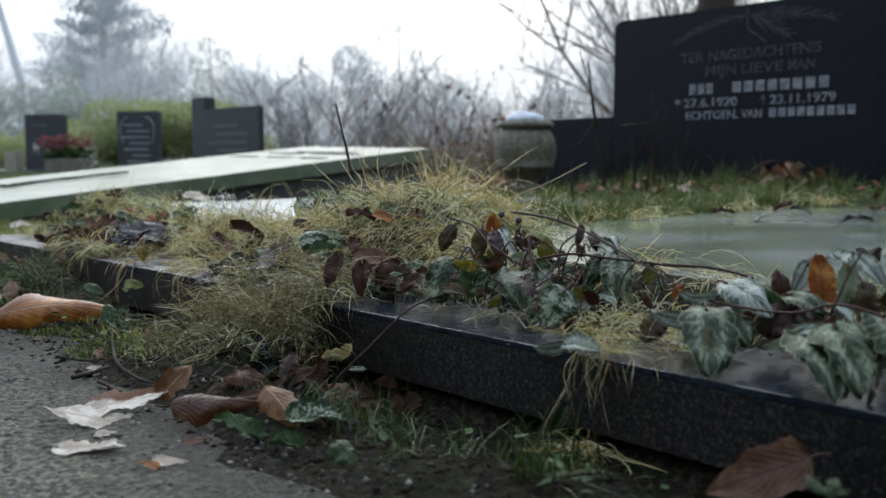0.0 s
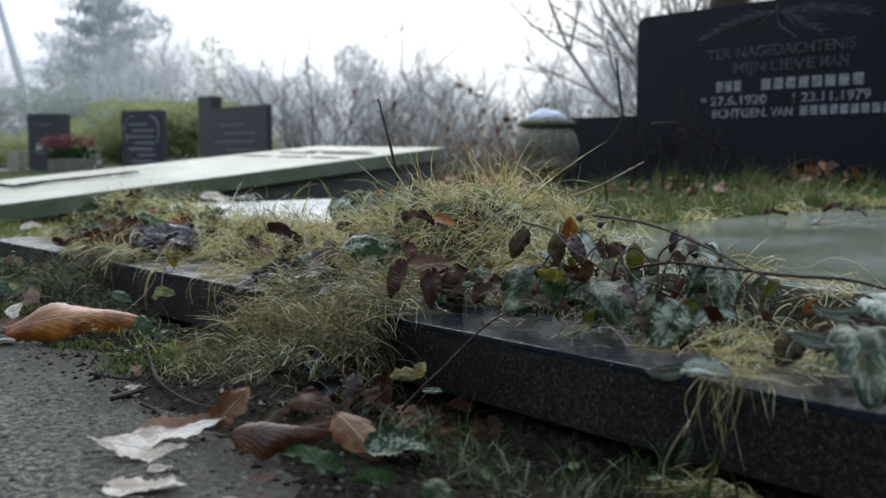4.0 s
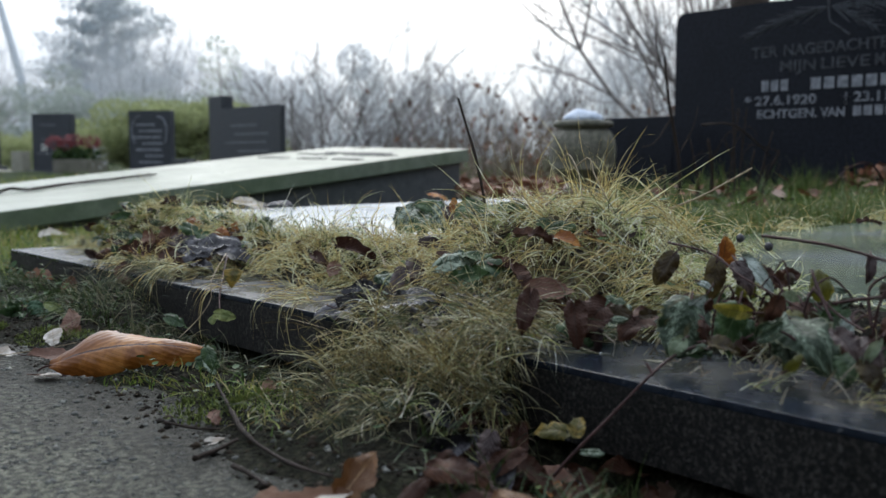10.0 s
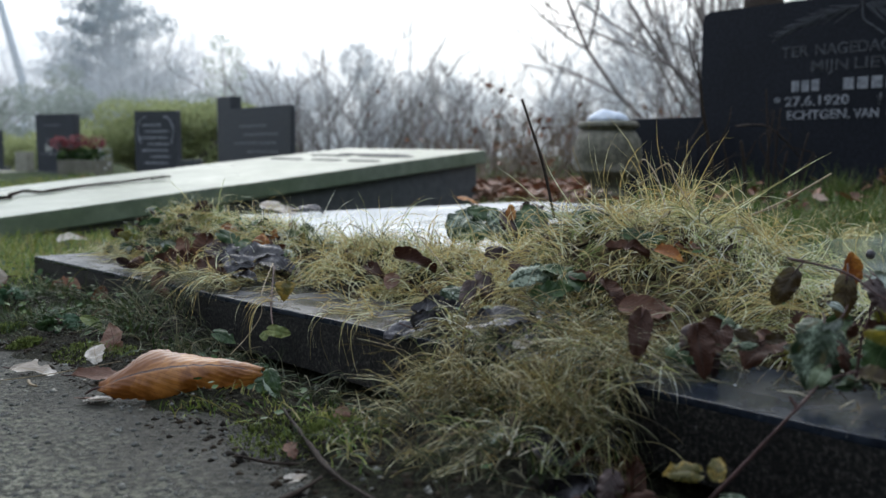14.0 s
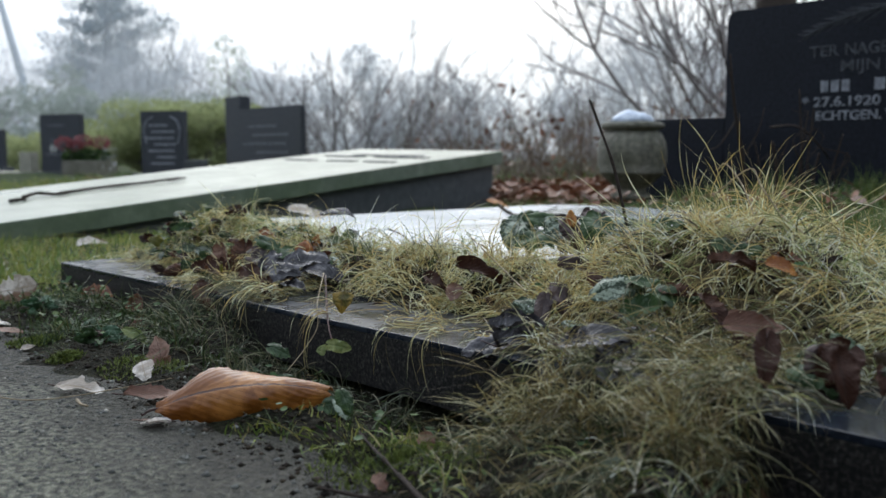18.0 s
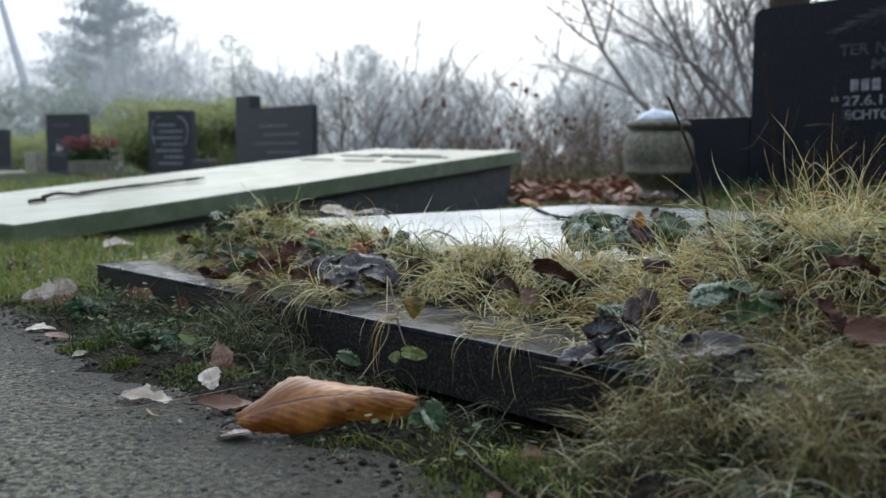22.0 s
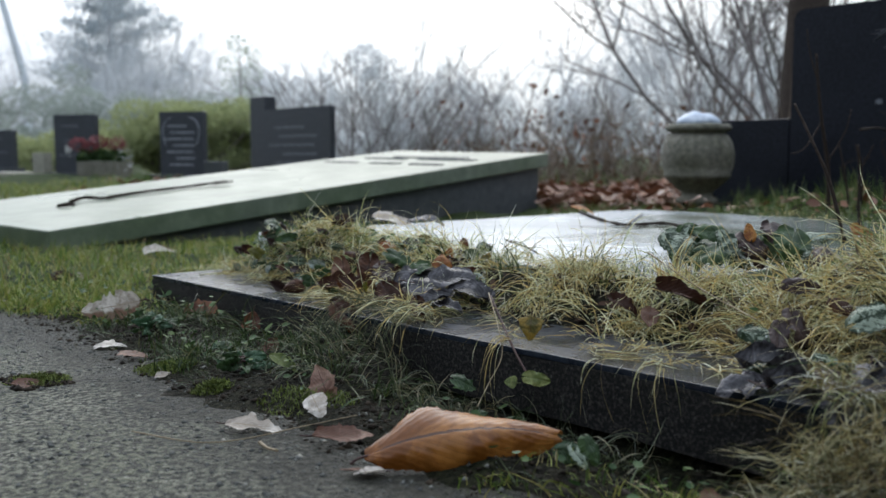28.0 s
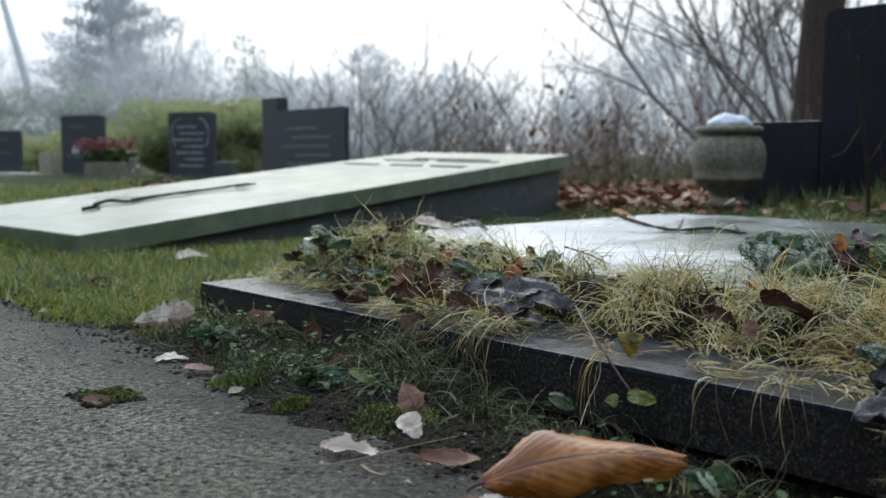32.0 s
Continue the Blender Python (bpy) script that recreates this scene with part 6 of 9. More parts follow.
crown_thing("evergreen_shrub", -6.2, 14.5, [(rs.uniform(-1.0, 0.9), rs.uniform(-0.5, 0.5), rs.uniform(0.15, 0.5), 0.4, 0.4, 0.22) for _ in range(16)], 10000, 0.035, M_SHRUB, "low dull green evergreen shrub behind the stones", "shrub", 6)
crown_thing("sapling", -3.35, 13.6, [(rs.uniform(-0.2, 0.2), rs.uniform(-0.2, 0.2), 0.4 + 0.14 * k, 0.28 - 0.014 * k, 0.24, 0.14) for k in range(11)], 2000, 0.020, M_SAPLING, "slender leafy sapling standing behind the stones", "sapling", 7, [(0, 0, 0, 0.03, 0, 1.0, 0.02, 0.012), (0.03, 0, 1.0, 0.0, 0, 1.9, 0.012, 0.004)])
flowers = thing("flower_bunch", pose(-3.95, 9.85, 0.16), "dark red flowers with a few white ones in a planter", "flowers")
for nm, cl, cnt, sz, mt, sd in (("foliage", [(0.0, 0, 0.08), (0.15, 0, 0.07), (-0.13, 0, 0.08)], 500, 0.03, M_WEED, 31), ("red_blossom", [(-0.2, 0, 0.2), (0.0, -0.03, 0.22), (0.17, 0, 0.2), (-0.1, 0, 0.17)], 420, 0.022, M_RED, 32), ("white_blossom", [(0.27, -0.05, 0.1), (0.25, -0.05, 0.0), (-0.24, -0.05, 0.13)], 60, 0.02, M_WHITE_PETAL, 33)):
    v_, f_ = leaf_cloud(cl, [(0.1, 0.1, 0.07)] * len(cl), cnt, sz, sd)
    link(nm, mesh_from(nm, v_, f_, False), mt, flowers)


def conifer(x, y, tall, wide, seed, material=None, count=9000, label="tall conifer paled to grey-green to look misty", top=0.25):
    q = random.Random(seed)
    n = thing("conifer", pose(x, y, -0.1), label, "tree")
    seg = [(0, 0, 0, 0.1, 0, tall, 0.16, 0.03)]
    cl, ra = [], []
    for k in range(70):
        h = tall * (0.05 + 0.95 * (k / 70))
        ln = wide * (1 - (1 - top) * (h / tall) ** 1.3) * q.uniform(0.45, 1.15)
        a = q.uniform(0, 6.28)
        e = Vector((math.cos(a) * ln, math.sin(a) * ln, h + 0.35 * ln))
        seg.append((0.05, 0, h, *e, 0.05, 0.012))
        for t in (0.3, 0.55, 0.8, 1.0):
            cl.append((e.x * t, e.y * t, h + 0.35 * ln * t))
            w = q.uniform(0.4, 0.85) * wide / 3
            ra.append((w, w, w * 0.55))
    v, f = tubes(seg, 4)
    link("trunk", mesh_from("trunk", v, f, False), M_MISTY_TWIG, n)
    v, f = leaf_cloud(cl, ra, count, 0.10, seed, 0.1)
    link("crown", mesh_from("crown", v, f, False), material or M_NEEDLE, n)


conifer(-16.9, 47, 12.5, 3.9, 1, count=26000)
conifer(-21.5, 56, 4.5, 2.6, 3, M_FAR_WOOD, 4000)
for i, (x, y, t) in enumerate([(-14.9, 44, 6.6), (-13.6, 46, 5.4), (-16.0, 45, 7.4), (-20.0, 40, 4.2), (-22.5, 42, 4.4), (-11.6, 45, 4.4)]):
    bare_shrub(x, y, t, 5, 0.22, 180 + i, "bare tree beside the conifer, painted haze-grey", M_MISTY_TWIG, 4, 0.05, 5, name="bare_tree", category="tree")
pole = thing("mast", pose(-29.5, 66, 0), "leaning mast paled in colour to look misty", "mast")
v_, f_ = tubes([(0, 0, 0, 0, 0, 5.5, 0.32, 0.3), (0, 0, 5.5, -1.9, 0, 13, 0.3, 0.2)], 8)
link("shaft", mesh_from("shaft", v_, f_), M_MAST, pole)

# far hedge of wood painted mist-grey: uneven crowns of fine twigs
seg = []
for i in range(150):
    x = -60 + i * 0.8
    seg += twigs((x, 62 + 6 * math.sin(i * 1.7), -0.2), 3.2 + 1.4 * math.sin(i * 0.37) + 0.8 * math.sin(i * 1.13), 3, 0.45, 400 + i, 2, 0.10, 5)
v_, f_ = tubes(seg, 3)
tagged(link("far_wood", mesh_from("far_wood", v_, f_, False), M_FAR_WOOD), "far bare wood painted mist-grey at the edge of the cemetery", "wood", "", "stuff")

# brown undergrowth and leaf litter behind the slabs
seg = []
for i in range(240):
    x, y = random.uniform(-0.4, 3.6), random.uniform(6.2, 9.0)
    seg += twigs((x, y, gz(x, y) - 0.02), random.uniform(0.3, 0.75), 2, 0.5, 700 + i, 2, 0.006, 4)
v_, f_ = tubes(seg, 3)
tagged(link("undergrowth", mesh_from("undergrowth", v_, f_, False), M_UNDER), "tangled brown twigs and dead stems", "undergrowth", "", "stuff")
lp = leaf_cloud([(random.uniform(-0.6, 3.4), random.uniform(6.0, 9.0), random.uniform(0.1, 0.55)) for _ in range(60)], [(0.25, 0.25, 0.18)] * 60, 520, 0.028, 11)
stuff("brown_leaves", [lp], M_LITTER, "withered brown leaves clinging to the undergrowth", "leaves")


def litter(n, x0, x1, y0, y1, size, seed, lift=0.02):
    q = np.random.default_rng(seed)
    x, y = q.uniform(x0, x1, n), q.uniform(y0, y1, n)
    base_ = np.stack([x, y, height(x, y) + q.uniform(0.0, lift, n)], 1)
    a = q.uniform(0, 6.28, n)
    d = np.stack([np.cos(a), np.sin(a), q.normal(0, 0.35, n)], 1)
    e = np.stack([-np.sin(a), np.cos(a), q.normal(0, 0.35, n)], 1)
    s = (size * q.uniform(0.6, 1.3, n))[:, None]
    up = np.array([[0, 0, 1.0]]) * s * q.uniform(0.1, 0.4, (n, 1))
    pts = [base_ - d * s + up * 0.6, base_ - d * s * 0.3 + e * s * 0.42 + up, base_ + d * s * 0.4 + e * s * 0.36 + up, base_ + d * s, base_ + d * s * 0.4 - e * s * 0.36 + up * 0.8, base_ - d * s * 0.3 - e * s * 0.42 + up * 0.8, base_]
    v = np.stack(pts, 1).reshape(-1, 3)
    b = (np.arange(n) * 7)[:, None]
    f = np.concatenate([b + np.array([[6, k, (k + 1) % 6]]) for k in range(6)])
    return v, f


stuff("leaf_litter", [litter(330, 0.4, 1.9, 2.45, 3.3, 0.020, 9, 0.04), litter(120, 0.0, 0.6, 3.0, 3.6, 0.022, 14, 0.03), litter(2200, -0.1, 1.0, 3.9, 5.4, 0.032, 1, 0.09), litter(900, 0.6, 2.6, 5.0, 6.5, 0.036, 2, 0.06), litter(700, -3, 4, 6, 10, 0.05, 3, 0.05)],
      M_LITTER, "heap of wet brown and pinkish fallen leaves", "leaf litter")

def row_litter(n, u0, u1, v0, v1, size, seed, lift):
    q = np.random.default_rng(seed)
    v_, f_ = litter(n, 0, 1, 0, 1, size, seed, lift)
    u, v = q.uniform(u0, u1, n), q.uniform(v0, v1, n)
    x, y = O[0] + u * U[0] + v * V[0], O[1] + u * U[1] + v * V[1]
    c = np.stack([x, y, height(x, y) + q.uniform(0.002, lift, n)], 1)
    v_ = v_.reshape(n, 7, 3)
    v_ = v_ - v_[:, 6:7] + c[:, None]
    return v_.reshape(-1, 3), f_


stuff("decayed_leaves", [row_litter(170, 1.03, 1.11, 0.45, 1.6, 0.012, 21, 0.006), row_litter(160, -0.07, 1.0, 1.36, 1.5, 0.014, 22, 0.008), row_litter(300, 0.3, 1.4, 0.09, 0.24, 0.008, 23, 0.010), row_litter(150, -0.4, 2.0, 1.6, 1.75, 0.014, 25, 0.02)],
      M_DECAY, "small dark rotting leaf scraps", "leaf scraps")

# tall dark unseen hedge added behind the camera to block light; closes the place
hv = []
for k in range(61):
    a = radians(185 + 170 * k / 60)
    for h, off in ((0, 0.0), (1.6, 0.25), (3.2, 0.1), (4.0, -0.2), (4.6 + 0.5 * math.sin(k * 1.3), -0.6)):
        rr = 9.0 + off + 0.4 * math.sin(k * 0.9 + h)
        hv.append((rr * math.cos(a), 0.5 + rr * math.sin(a), h - 0.05))
hf = [(k * 5 + j, k * 5 + j + 1, (k + 1) * 5 + j + 1, (k + 1) * 5 + j) for k in range(60) for j in range(4)]
M_LIGHT_BLOCK = surface("dark_hedge", [(0.35, (0.008, 0.014, 0.006)), (0.65, (0.035, 0.05, 0.02))], None, 14, 2, (0.7, 0.9), 1.0, 20, 0.05)
tagged(link("hedge", mesh_from("hedge", hv, hf), M_LIGHT_BLOCK), "unseen tall dark hedge added to block low sky light", "hedge", "", "structure")


# ---- leaves ----
SHAPES = {"chestnut": (0.52, 0.02, 0.45, 0.12), "beech": (0.46, 0.03, 0.0, 0.15), "oval": (0.6, 0.02, 0.3, 0.1), "broad": (0.74, 0.035, 0.7, 0.22), "heart": (0.95, 0.0, 1.0, 0.3), "round": (0.92, 0.03, 1.0, 0.25), "torn": (0.5, 0.03, 0.15, 0.12)}
LEAF_CACHE = {}


def crenate_leaf(length, wide, arch, curl, seed, crinkle=1.0):
    """A heart-based leaf along x with blunt teeth, puckered between its side veins; arch lifts its middle, curl its margins."""
    nl, nw = 42, 12
    width = wide * length
    verts, uvs, faces = [], [], []
    teeth = 9 + seed % 3
    for i in range(nl + 1):
        s = i / nl
        w = width / 2 * (max(0.0, math.sin(math.pi * (0.01 + 0.985 * s ** 0.66))) ** 0.58 + 0.01)
        w *= 0.91 + 0.15 * abs(math.sin(math.pi * teeth * s)) ** 0.7
        w *= 1 + 0.10 * noise.noise(Vector((s * 3, seed, 0.5)))
        rise = arch * length * 4 * s * (1 - s) - 0.10 * length * s ** 4
        for j in range(nw + 1):
            c = (j / nw - 0.5) * 2
            k = abs(c)
            pucker = 0.055 * width * abs(math.sin(math.pi * (7 * s - 3 * k))) * k ** 0.7 * (1.25 - k)
            flutter = crinkle * 0.24 * width * k ** 3 * noise.noise(Vector((s * 6, c * 1.2, seed + 4))) + crinkle * 0.16 * width * noise.noise(Vector((s * 2.4 * crinkle, c * crinkle, seed)))
            z = rise + curl * width * 0.5 * k ** 1.8 + pucker + flutter - 0.05 * width * (1 - k) ** 4
            verts.append((length * s - 0.17 * length * (1 - s) ** 5 * k, w * c * (1 - 0.25 * abs(curl) * k), z))
            uvs.append((s, j / nw))
    for i in range(nl):
        for j in range(nw):
            a = i * (nw + 1) + j
            faces.append((a, a + nw + 1, a + nw + 2, a + 1))
    me = mesh_from("leaf", verts, faces)
    layer = me.uv_layers.new(name="leaf")
    idx = np.empty(len(me.loops), dtype=np.int32)
    me.loops.foreach_get("vertex_index", idx)
    layer.data.foreach_set("uv", np.array(uvs, dtype=np.float32)[idx].ravel())
    return me


def leaf_at(plant, shape, mat, x, y, z, length, phi, face, seed, curl=None, bend=None, label=""):
    """A leaf centred at x, y, z: phi turns its tip clockwise from +x, face tips its blade from lying flat (0) to upright, turned to the path (1)."""
    r = random.Random(seed * 7 + 1)
    wide, teeth, heart, stalk = SHAPES[shape]
    key = (bool(plant), shape, mat.name, round(length, 2), seed % 3, curl, bend)
    if key not in LEAF_CACHE:
        q = random.Random(str(key))
        me = leaf_mesh("leaf", length, length * wide * q.uniform(0.85, 1.1), (-q.uniform(0.15, 0.55) if plant else q.uniform(0.35, 0.9) * q.choice((1, 1, -1))) if curl is None else curl, (q.uniform(-1.3, -0.2) if plant else q.uniform(-0.9, 0.7)) if bend is None else bend, teeth, seed, stalk if plant else 0, heart, 0.95 if shape == "torn" else 0.4 if shape in ("oval", "beech", "chestnut") else 0.1)
        if shape in ("broad", "round") or mat in (L_BLACK, L_PURPLE, L_DARK):
            me = crenate_leaf(length, wide * q.uniform(0.8, 1.05), q.uniform(-0.02, 0.14), q.uniform(-0.45, 0.15) if plant else q.uniform(-0.5, 0.7), seed, 1.0)
        me.materials.append(mat)
        LEAF_CACHE[key] = me
    n = (Vector((0, 0, 1 - face)) + Vector((0, -face, 0.15)) + Vector((r.gauss(0, 0.16), r.gauss(0, 0.1), r.gauss(0, 0.1)))).normalized()
    a = radians(phi)
    d = Vector((math.cos(a), -math.sin(a) * (1 - face), -math.sin(a) * face))
    d = (d - n * d.dot(n)).normalized()
    m = Matrix((d, n.cross(d), n)).transposed().to_4x4()
    m.translation = Vector((x, y, z)) - d * length * 0.5
    ob = new("leaf" if plant else "fallen_leaf", LEAF_CACHE[key])
    if plant:
        ob.parent = plant
        ob.matrix_basis = Matrix.Translation(-plant.matrix_basis.translation) @ m
        if mat in (L_ORANGE, L_YELLOW):
            tagged(ob, "yellow to orange fading leaf")
        elif mat is L_PURPLE:
            tagged(ob, "dull purple leaf")
    else:
        ob.matrix_basis = m
        tagged(ob, label, "leaf", "fallen leaves")
        link("stalk", stem_mesh("stalk", [(0.01 * length, 0, 0), (-0.08 * length, 0, -0.01 * length), (-stalk * 1.4 * length, 0.03 * length, -0.01 * length)], 0.009 * length + 0.0003, 0.007 * length + 0.0002, 5), M_STEM, ob)
    return ob


def blade(plant, mat, base, tip, wide, roll, arch, curl, seed):
    """A leaf of a trailing plant from its base to its tip, its face to the path and then rolled about its length, on a short bent stalk."""
    base, tip = Vector(base), Vector(tip)
    d = tip - base
    length = d.length
    d.normalize()
    n = Vector((0.0, -1.0, 0.3))
    n = Matrix.Rotation(radians(roll), 3, d) @ (n - d * n.dot(d)).normalized()
    m = Matrix((d, n.cross(d), n)).transposed().to_4x4()
    m.translation = base
    me = crenate_leaf(length, wide, arch, curl, seed)
    me.materials.append(mat)
    ob = new("leaf", me)
    ob.parent = plant
    ob.matrix_basis = Matrix.Translation(-plant.matrix_basis.translation) @ m
    words = {L_ORANGE.name: "orange fading leaf", L_LIME.name: "yellow-green fading leaf", L_PURPLE.name: "dull purple leaf", L_OLIVE.name: "olive-brown leaf", L_DARK.name: "dark brown leaf", L_SILVER_PALE.name: "pale silver leaf", L_UNDER.name: "pale green underside of a leaf"}
    if mat.name in words:
        tagged(ob, words[mat.name])
    stalk = stem_mesh("stalk", [(0.01 * length, 0, 0), (-0.2 * length, 0.02 * length, -0.06 * length), (-0.42 * length, 0.05 * length, -0.26 * length)], 0.0009, 0.0007, 5)
    link("stalk", stalk, M_STEM, ob)
    return ob


def stem_of(plant, points, r0, r1, material):
    b = plant.matrix_basis.translation
    return link("stem", stem_mesh("stem", [Vector(p) - b for p in points], r0, r1, 6, 0.15), material, plant, "thin dark trailing stem")



def folded_leaf(name, label):
    """The large brown leaf: creased along its midrib, the far half leaning back in a hump, the near half bulging forward and down to the ground."""
    ns, nw = 78, 10
    sx = [0.0, 0.1, 0.2, 0.3, 0.42, 0.56, 0.7, 0.82, 0.92, 1.0]
    rib = [0.012, 0.019, 0.0245, 0.028, 0.0315, 0.0335, 0.0335, 0.0315, 0.028, 0.024]
    top = [0.0125, 0.021, 0.037, 0.042, 0.038, 0.032, 0.029, 0.0275, 0.026, 0.0235]
    low = [0.010, 0.004, 0.002, 0.0015, 0.002, 0.009, 0.007, 0.008, 0.013, 0.021]
    verts, uvs, faces = [], [], []
    for i in range(ns + 1):
        s = i / ns
        blend = lambda row: sum(float(np.interp(min(max(s + e, 0), 1), sx, row)) for e in (-0.03, -0.015, 0, 0.015, 0.03)) / 5
        zr, zt, zl = blend(rib), blend(top), blend(low)
        half = 0.037 * max(math.sin(math.pi * min(s * 0.97 + 0.02, 1.0) ** 0.9), 0.02) ** 0.8
        back = math.sqrt(max(half ** 2 - (zt - zr) ** 2, 1e-6))
        ahead = 0.45 * math.sqrt(max(half ** 2 - (zr - zl) ** 2, 0.25 * half ** 2))
        tooth = 1 + (0.035 + 0.03 * noise.noise(Vector((s * 15, 7, 2)))) * (0.9, 0.4, -0.2, -0.9)[i % 4] + 0.10 * noise.noise(Vector((s * 7, 3, 0)))
        for j in range(2 * nw + 1):
            c = j / nw - 1
            a = abs(c)
            reach = a * (1 + (tooth - 1) * a * a)
            vein = 0.00035 * math.sin(2 * math.pi * (11 * s - 4.7 * a)) * min(1, 4 * a)
            crumple = 0.0022 * noise.noise(Vector((s * 6, c * 2, 4))) * a + 0.0008 * noise.noise(Vector((s * 21, c * 5, 8)))
            if c >= 0:
                z = zr + (zt - zr) * reach + 0.0035 * math.sin(math.pi * a) + vein + crumple
                y = back * reach + crumple
            else:
                z = zr + (zl - zr) * reach ** 1.15 + 0.3 * crumple
                y = -ahead * math.sin(min(reach, 1.05) * 2.2) - vein + crumple
            verts.append((0.148 * s + 0.005 * a * s, y + 0.012 * s * s, z - 0.0016 * math.exp(-(c / 0.05) ** 2)))
            uvs.append((s, (c + 1) / 2))
    m = 2 * nw + 1
    for i in range(ns):
        for j in range(m - 1):
            faces.append((i * m + j, (i + 1) * m + j, (i + 1) * m + j + 1, i * m + j + 1))
    me = mesh_from(name, verts, faces)
    layer = me.uv_layers.new(name="leaf")
    idx = np.empty(len(me.loops), dtype=np.int32)
    me.loops.foreach_get("vertex_index", idx)
    layer.data.foreach_set("uv", np.array(uvs, dtype=np.float32)[idx].ravel())
    ob = tagged(link(name, me, L_BROWN), label, "leaf", "fallen leaves")
    link("stalk", stem_mesh("stalk", [(0.006, 0, 0.0125), (-0.004, -0.002, 0.011), (-0.011, -0.004, 0.007)], 0.0013, 0.0009, 6), M_STEM, ob)
    flap = leaf_mesh("flap", 0.034, 0.016, 0.4, 0.3, 0.05, 77, 0, 0.0, 0.5)
    link("flap", flap, L_PINK, ob, "torn pinkish flap of the leaf").matrix_basis = pose(0.016, -0.008, 0.004, 10, 0, 188)
    return ob


# ---- fallen leaves on path, verge and kerb ----
folded_leaf("fallen_leaf", "large glossy orange-brown fallen leaf, folded along its midrib").matrix_basis = pose(-0.5720, 1.1450, 0.0)
leaf_at(None, "oval", L_PALE, -0.567, 1.129, 0.005, 0.026, 150, 0.15, 1, label="pale dry leaf scrap beside the path edge")
leaf_at(None, "torn", L_PALE, -0.675, 1.249, 0.004, 0.058, 12, 0.20, 2, curl=0.5, label="pale grey fallen leaf lying underside up")
leaf_at(None, "beech", L_PINK, -0.595, 1.207, 0.009, 0.051, -8, 0.40, 3, curl=0.7, label="pinkish brown curled fallen leaf")
leaf_at(None, "oval", L_PINK, -0.630, 1.350, 0.018, 0.046, 250, 0.70, 4, label="tan dry leaf propped in the grass")
leaf_at(None, "oval", L_PALE, -0.628, 1.288, 0.013, 0.036, 70, 0.60, 5, label="whitish dry leaf propped in the grass")
leaf_at(None, "beech", L_FRESH, -0.679, 1.421, 0.022, 0.039, 32, 0.55, 6, curl=0.9, label="yellow-green narrow leaf curled in the grass")
leaf_at(None, "torn", L_TWO, -0.985, 1.768, 0.026, 0.088, 168, 0.82, 7, curl=0.55, label="large curled leaf, brown with a white underside")
leaf_at(None, "torn", L_PALE, -0.929, 1.596, 0.006, 0.048, 5, 0.15, 9, label="flat whitish leaf on the path")
leaf_at(None, "oval", L_RUSSET, -0.851, 1.786, 0.010, 0.080, 14, 0.85, 10, curl=0.3, label="red-brown leaf leaning on the kerb face")
leaf_at(None, "beech", L_RUSSET, -0.772, 1.690, 0.006, 0.055, 95, 0.85, 11, curl=0.5, label="brown leaf hanging in front of the kerb")
leaf_at(None, "oval", L_RUSSET, -0.703, 1.553, 0.004, 0.058, 30, 0.70, 12, label="dark red-brown leaf in the verge grass")
leaf_at(None, "oval", L_PALE, -0.356, 0.933, 0.000, 0.019, 0, 0.25, 13, label="small pale leaf scrap on the path")
leaf_at(None, "oval", L_PINK, -0.365, 0.976, 0.006, 0.018, 70, 0.50, 14, label="small pinkish brown leaf on soil")
leaf_at(None, "oval", L_PINK, -0.334, 1.049, 0.009, 0.025, 80, 0.70, 15, label="grey-tan withered leaf in grass")
leaf_at(None, "torn", L_PALE, -0.284, 0.738, 0.005, 0.078, 168, 0.15, 16, curl=0.25, bend=0.1, label="large whitish fallen leaf, ragged, lying flat")
leaf_at(None, "oval", L_TWO, -0.268, 0.772, 0.010, 0.072, -10, 0.25, 17, curl=0.3, bend=0.2, label="large pale fallen leaf with a brown torn tip")
leaf_at(None, "oval", L_AMBER, -0.230, 0.790, 0.024, 0.042, -60, 0.70, 18, curl=0.6, label="amber leaf standing on its edge")
leaf_at(None, "oval", L_PALE, -0.263, 0.706, 0.001, 0.017, 0, 0.15, 19, label="small pale leaf scrap")
leaf_at(None, "chestnut", L_CHESTNUT, -0.182, 0.735, 0.019, 0.075, -5, 0.50, 20, curl=-1.5, label="long dark brown rolled leaf")
leaf_at(None, "oval", L_AMBER, -0.130, 0.728, 0.020, 0.060, 62, 0.45, 21, curl=-0.9, bend=-0.8, label="brown curled leaf with a pale rib")
leaf_at(None, "oval", L_DARK, -0.195, 0.783, 0.017, 0.025, -60, 0.60, 22, label="dark red-brown leaf scrap")
leaf_at(None, "broad", L_GREEN, -0.158, 0.688, 0.011, 0.036, 195, 0.35, 23, label="fresh green curled leaf")
leaf_at(None, "torn", L_PALE, -0.261, 0.671, 0.002, 0.055, 4, 0.15, 24, curl=0.3, label="whitish narrow leaf lying on the path")
leaf_at(None, "oval", L_PALE, -0.261, 0.702, -0.000, 0.017, 0, 0.15, 25, label="pale dry leaf crumb on asphalt")
leaf_at(None, "oval", L_ORANGE, -0.203, 0.626, 0.004, 0.015, 200, 0.40, 26, label="small orange leaf scrap")
leaf_at(None, "oval", L_PALE, -0.192, 0.638, 0.002, 0.026, -4, 0.20, 27, label="pale narrow leaf scrap")
leaf_at(None, "oval", L_PINK, -0.188, 0.686, 0.001, 0.020, -42, 0.35, 28, label="small tan leaf on the path")
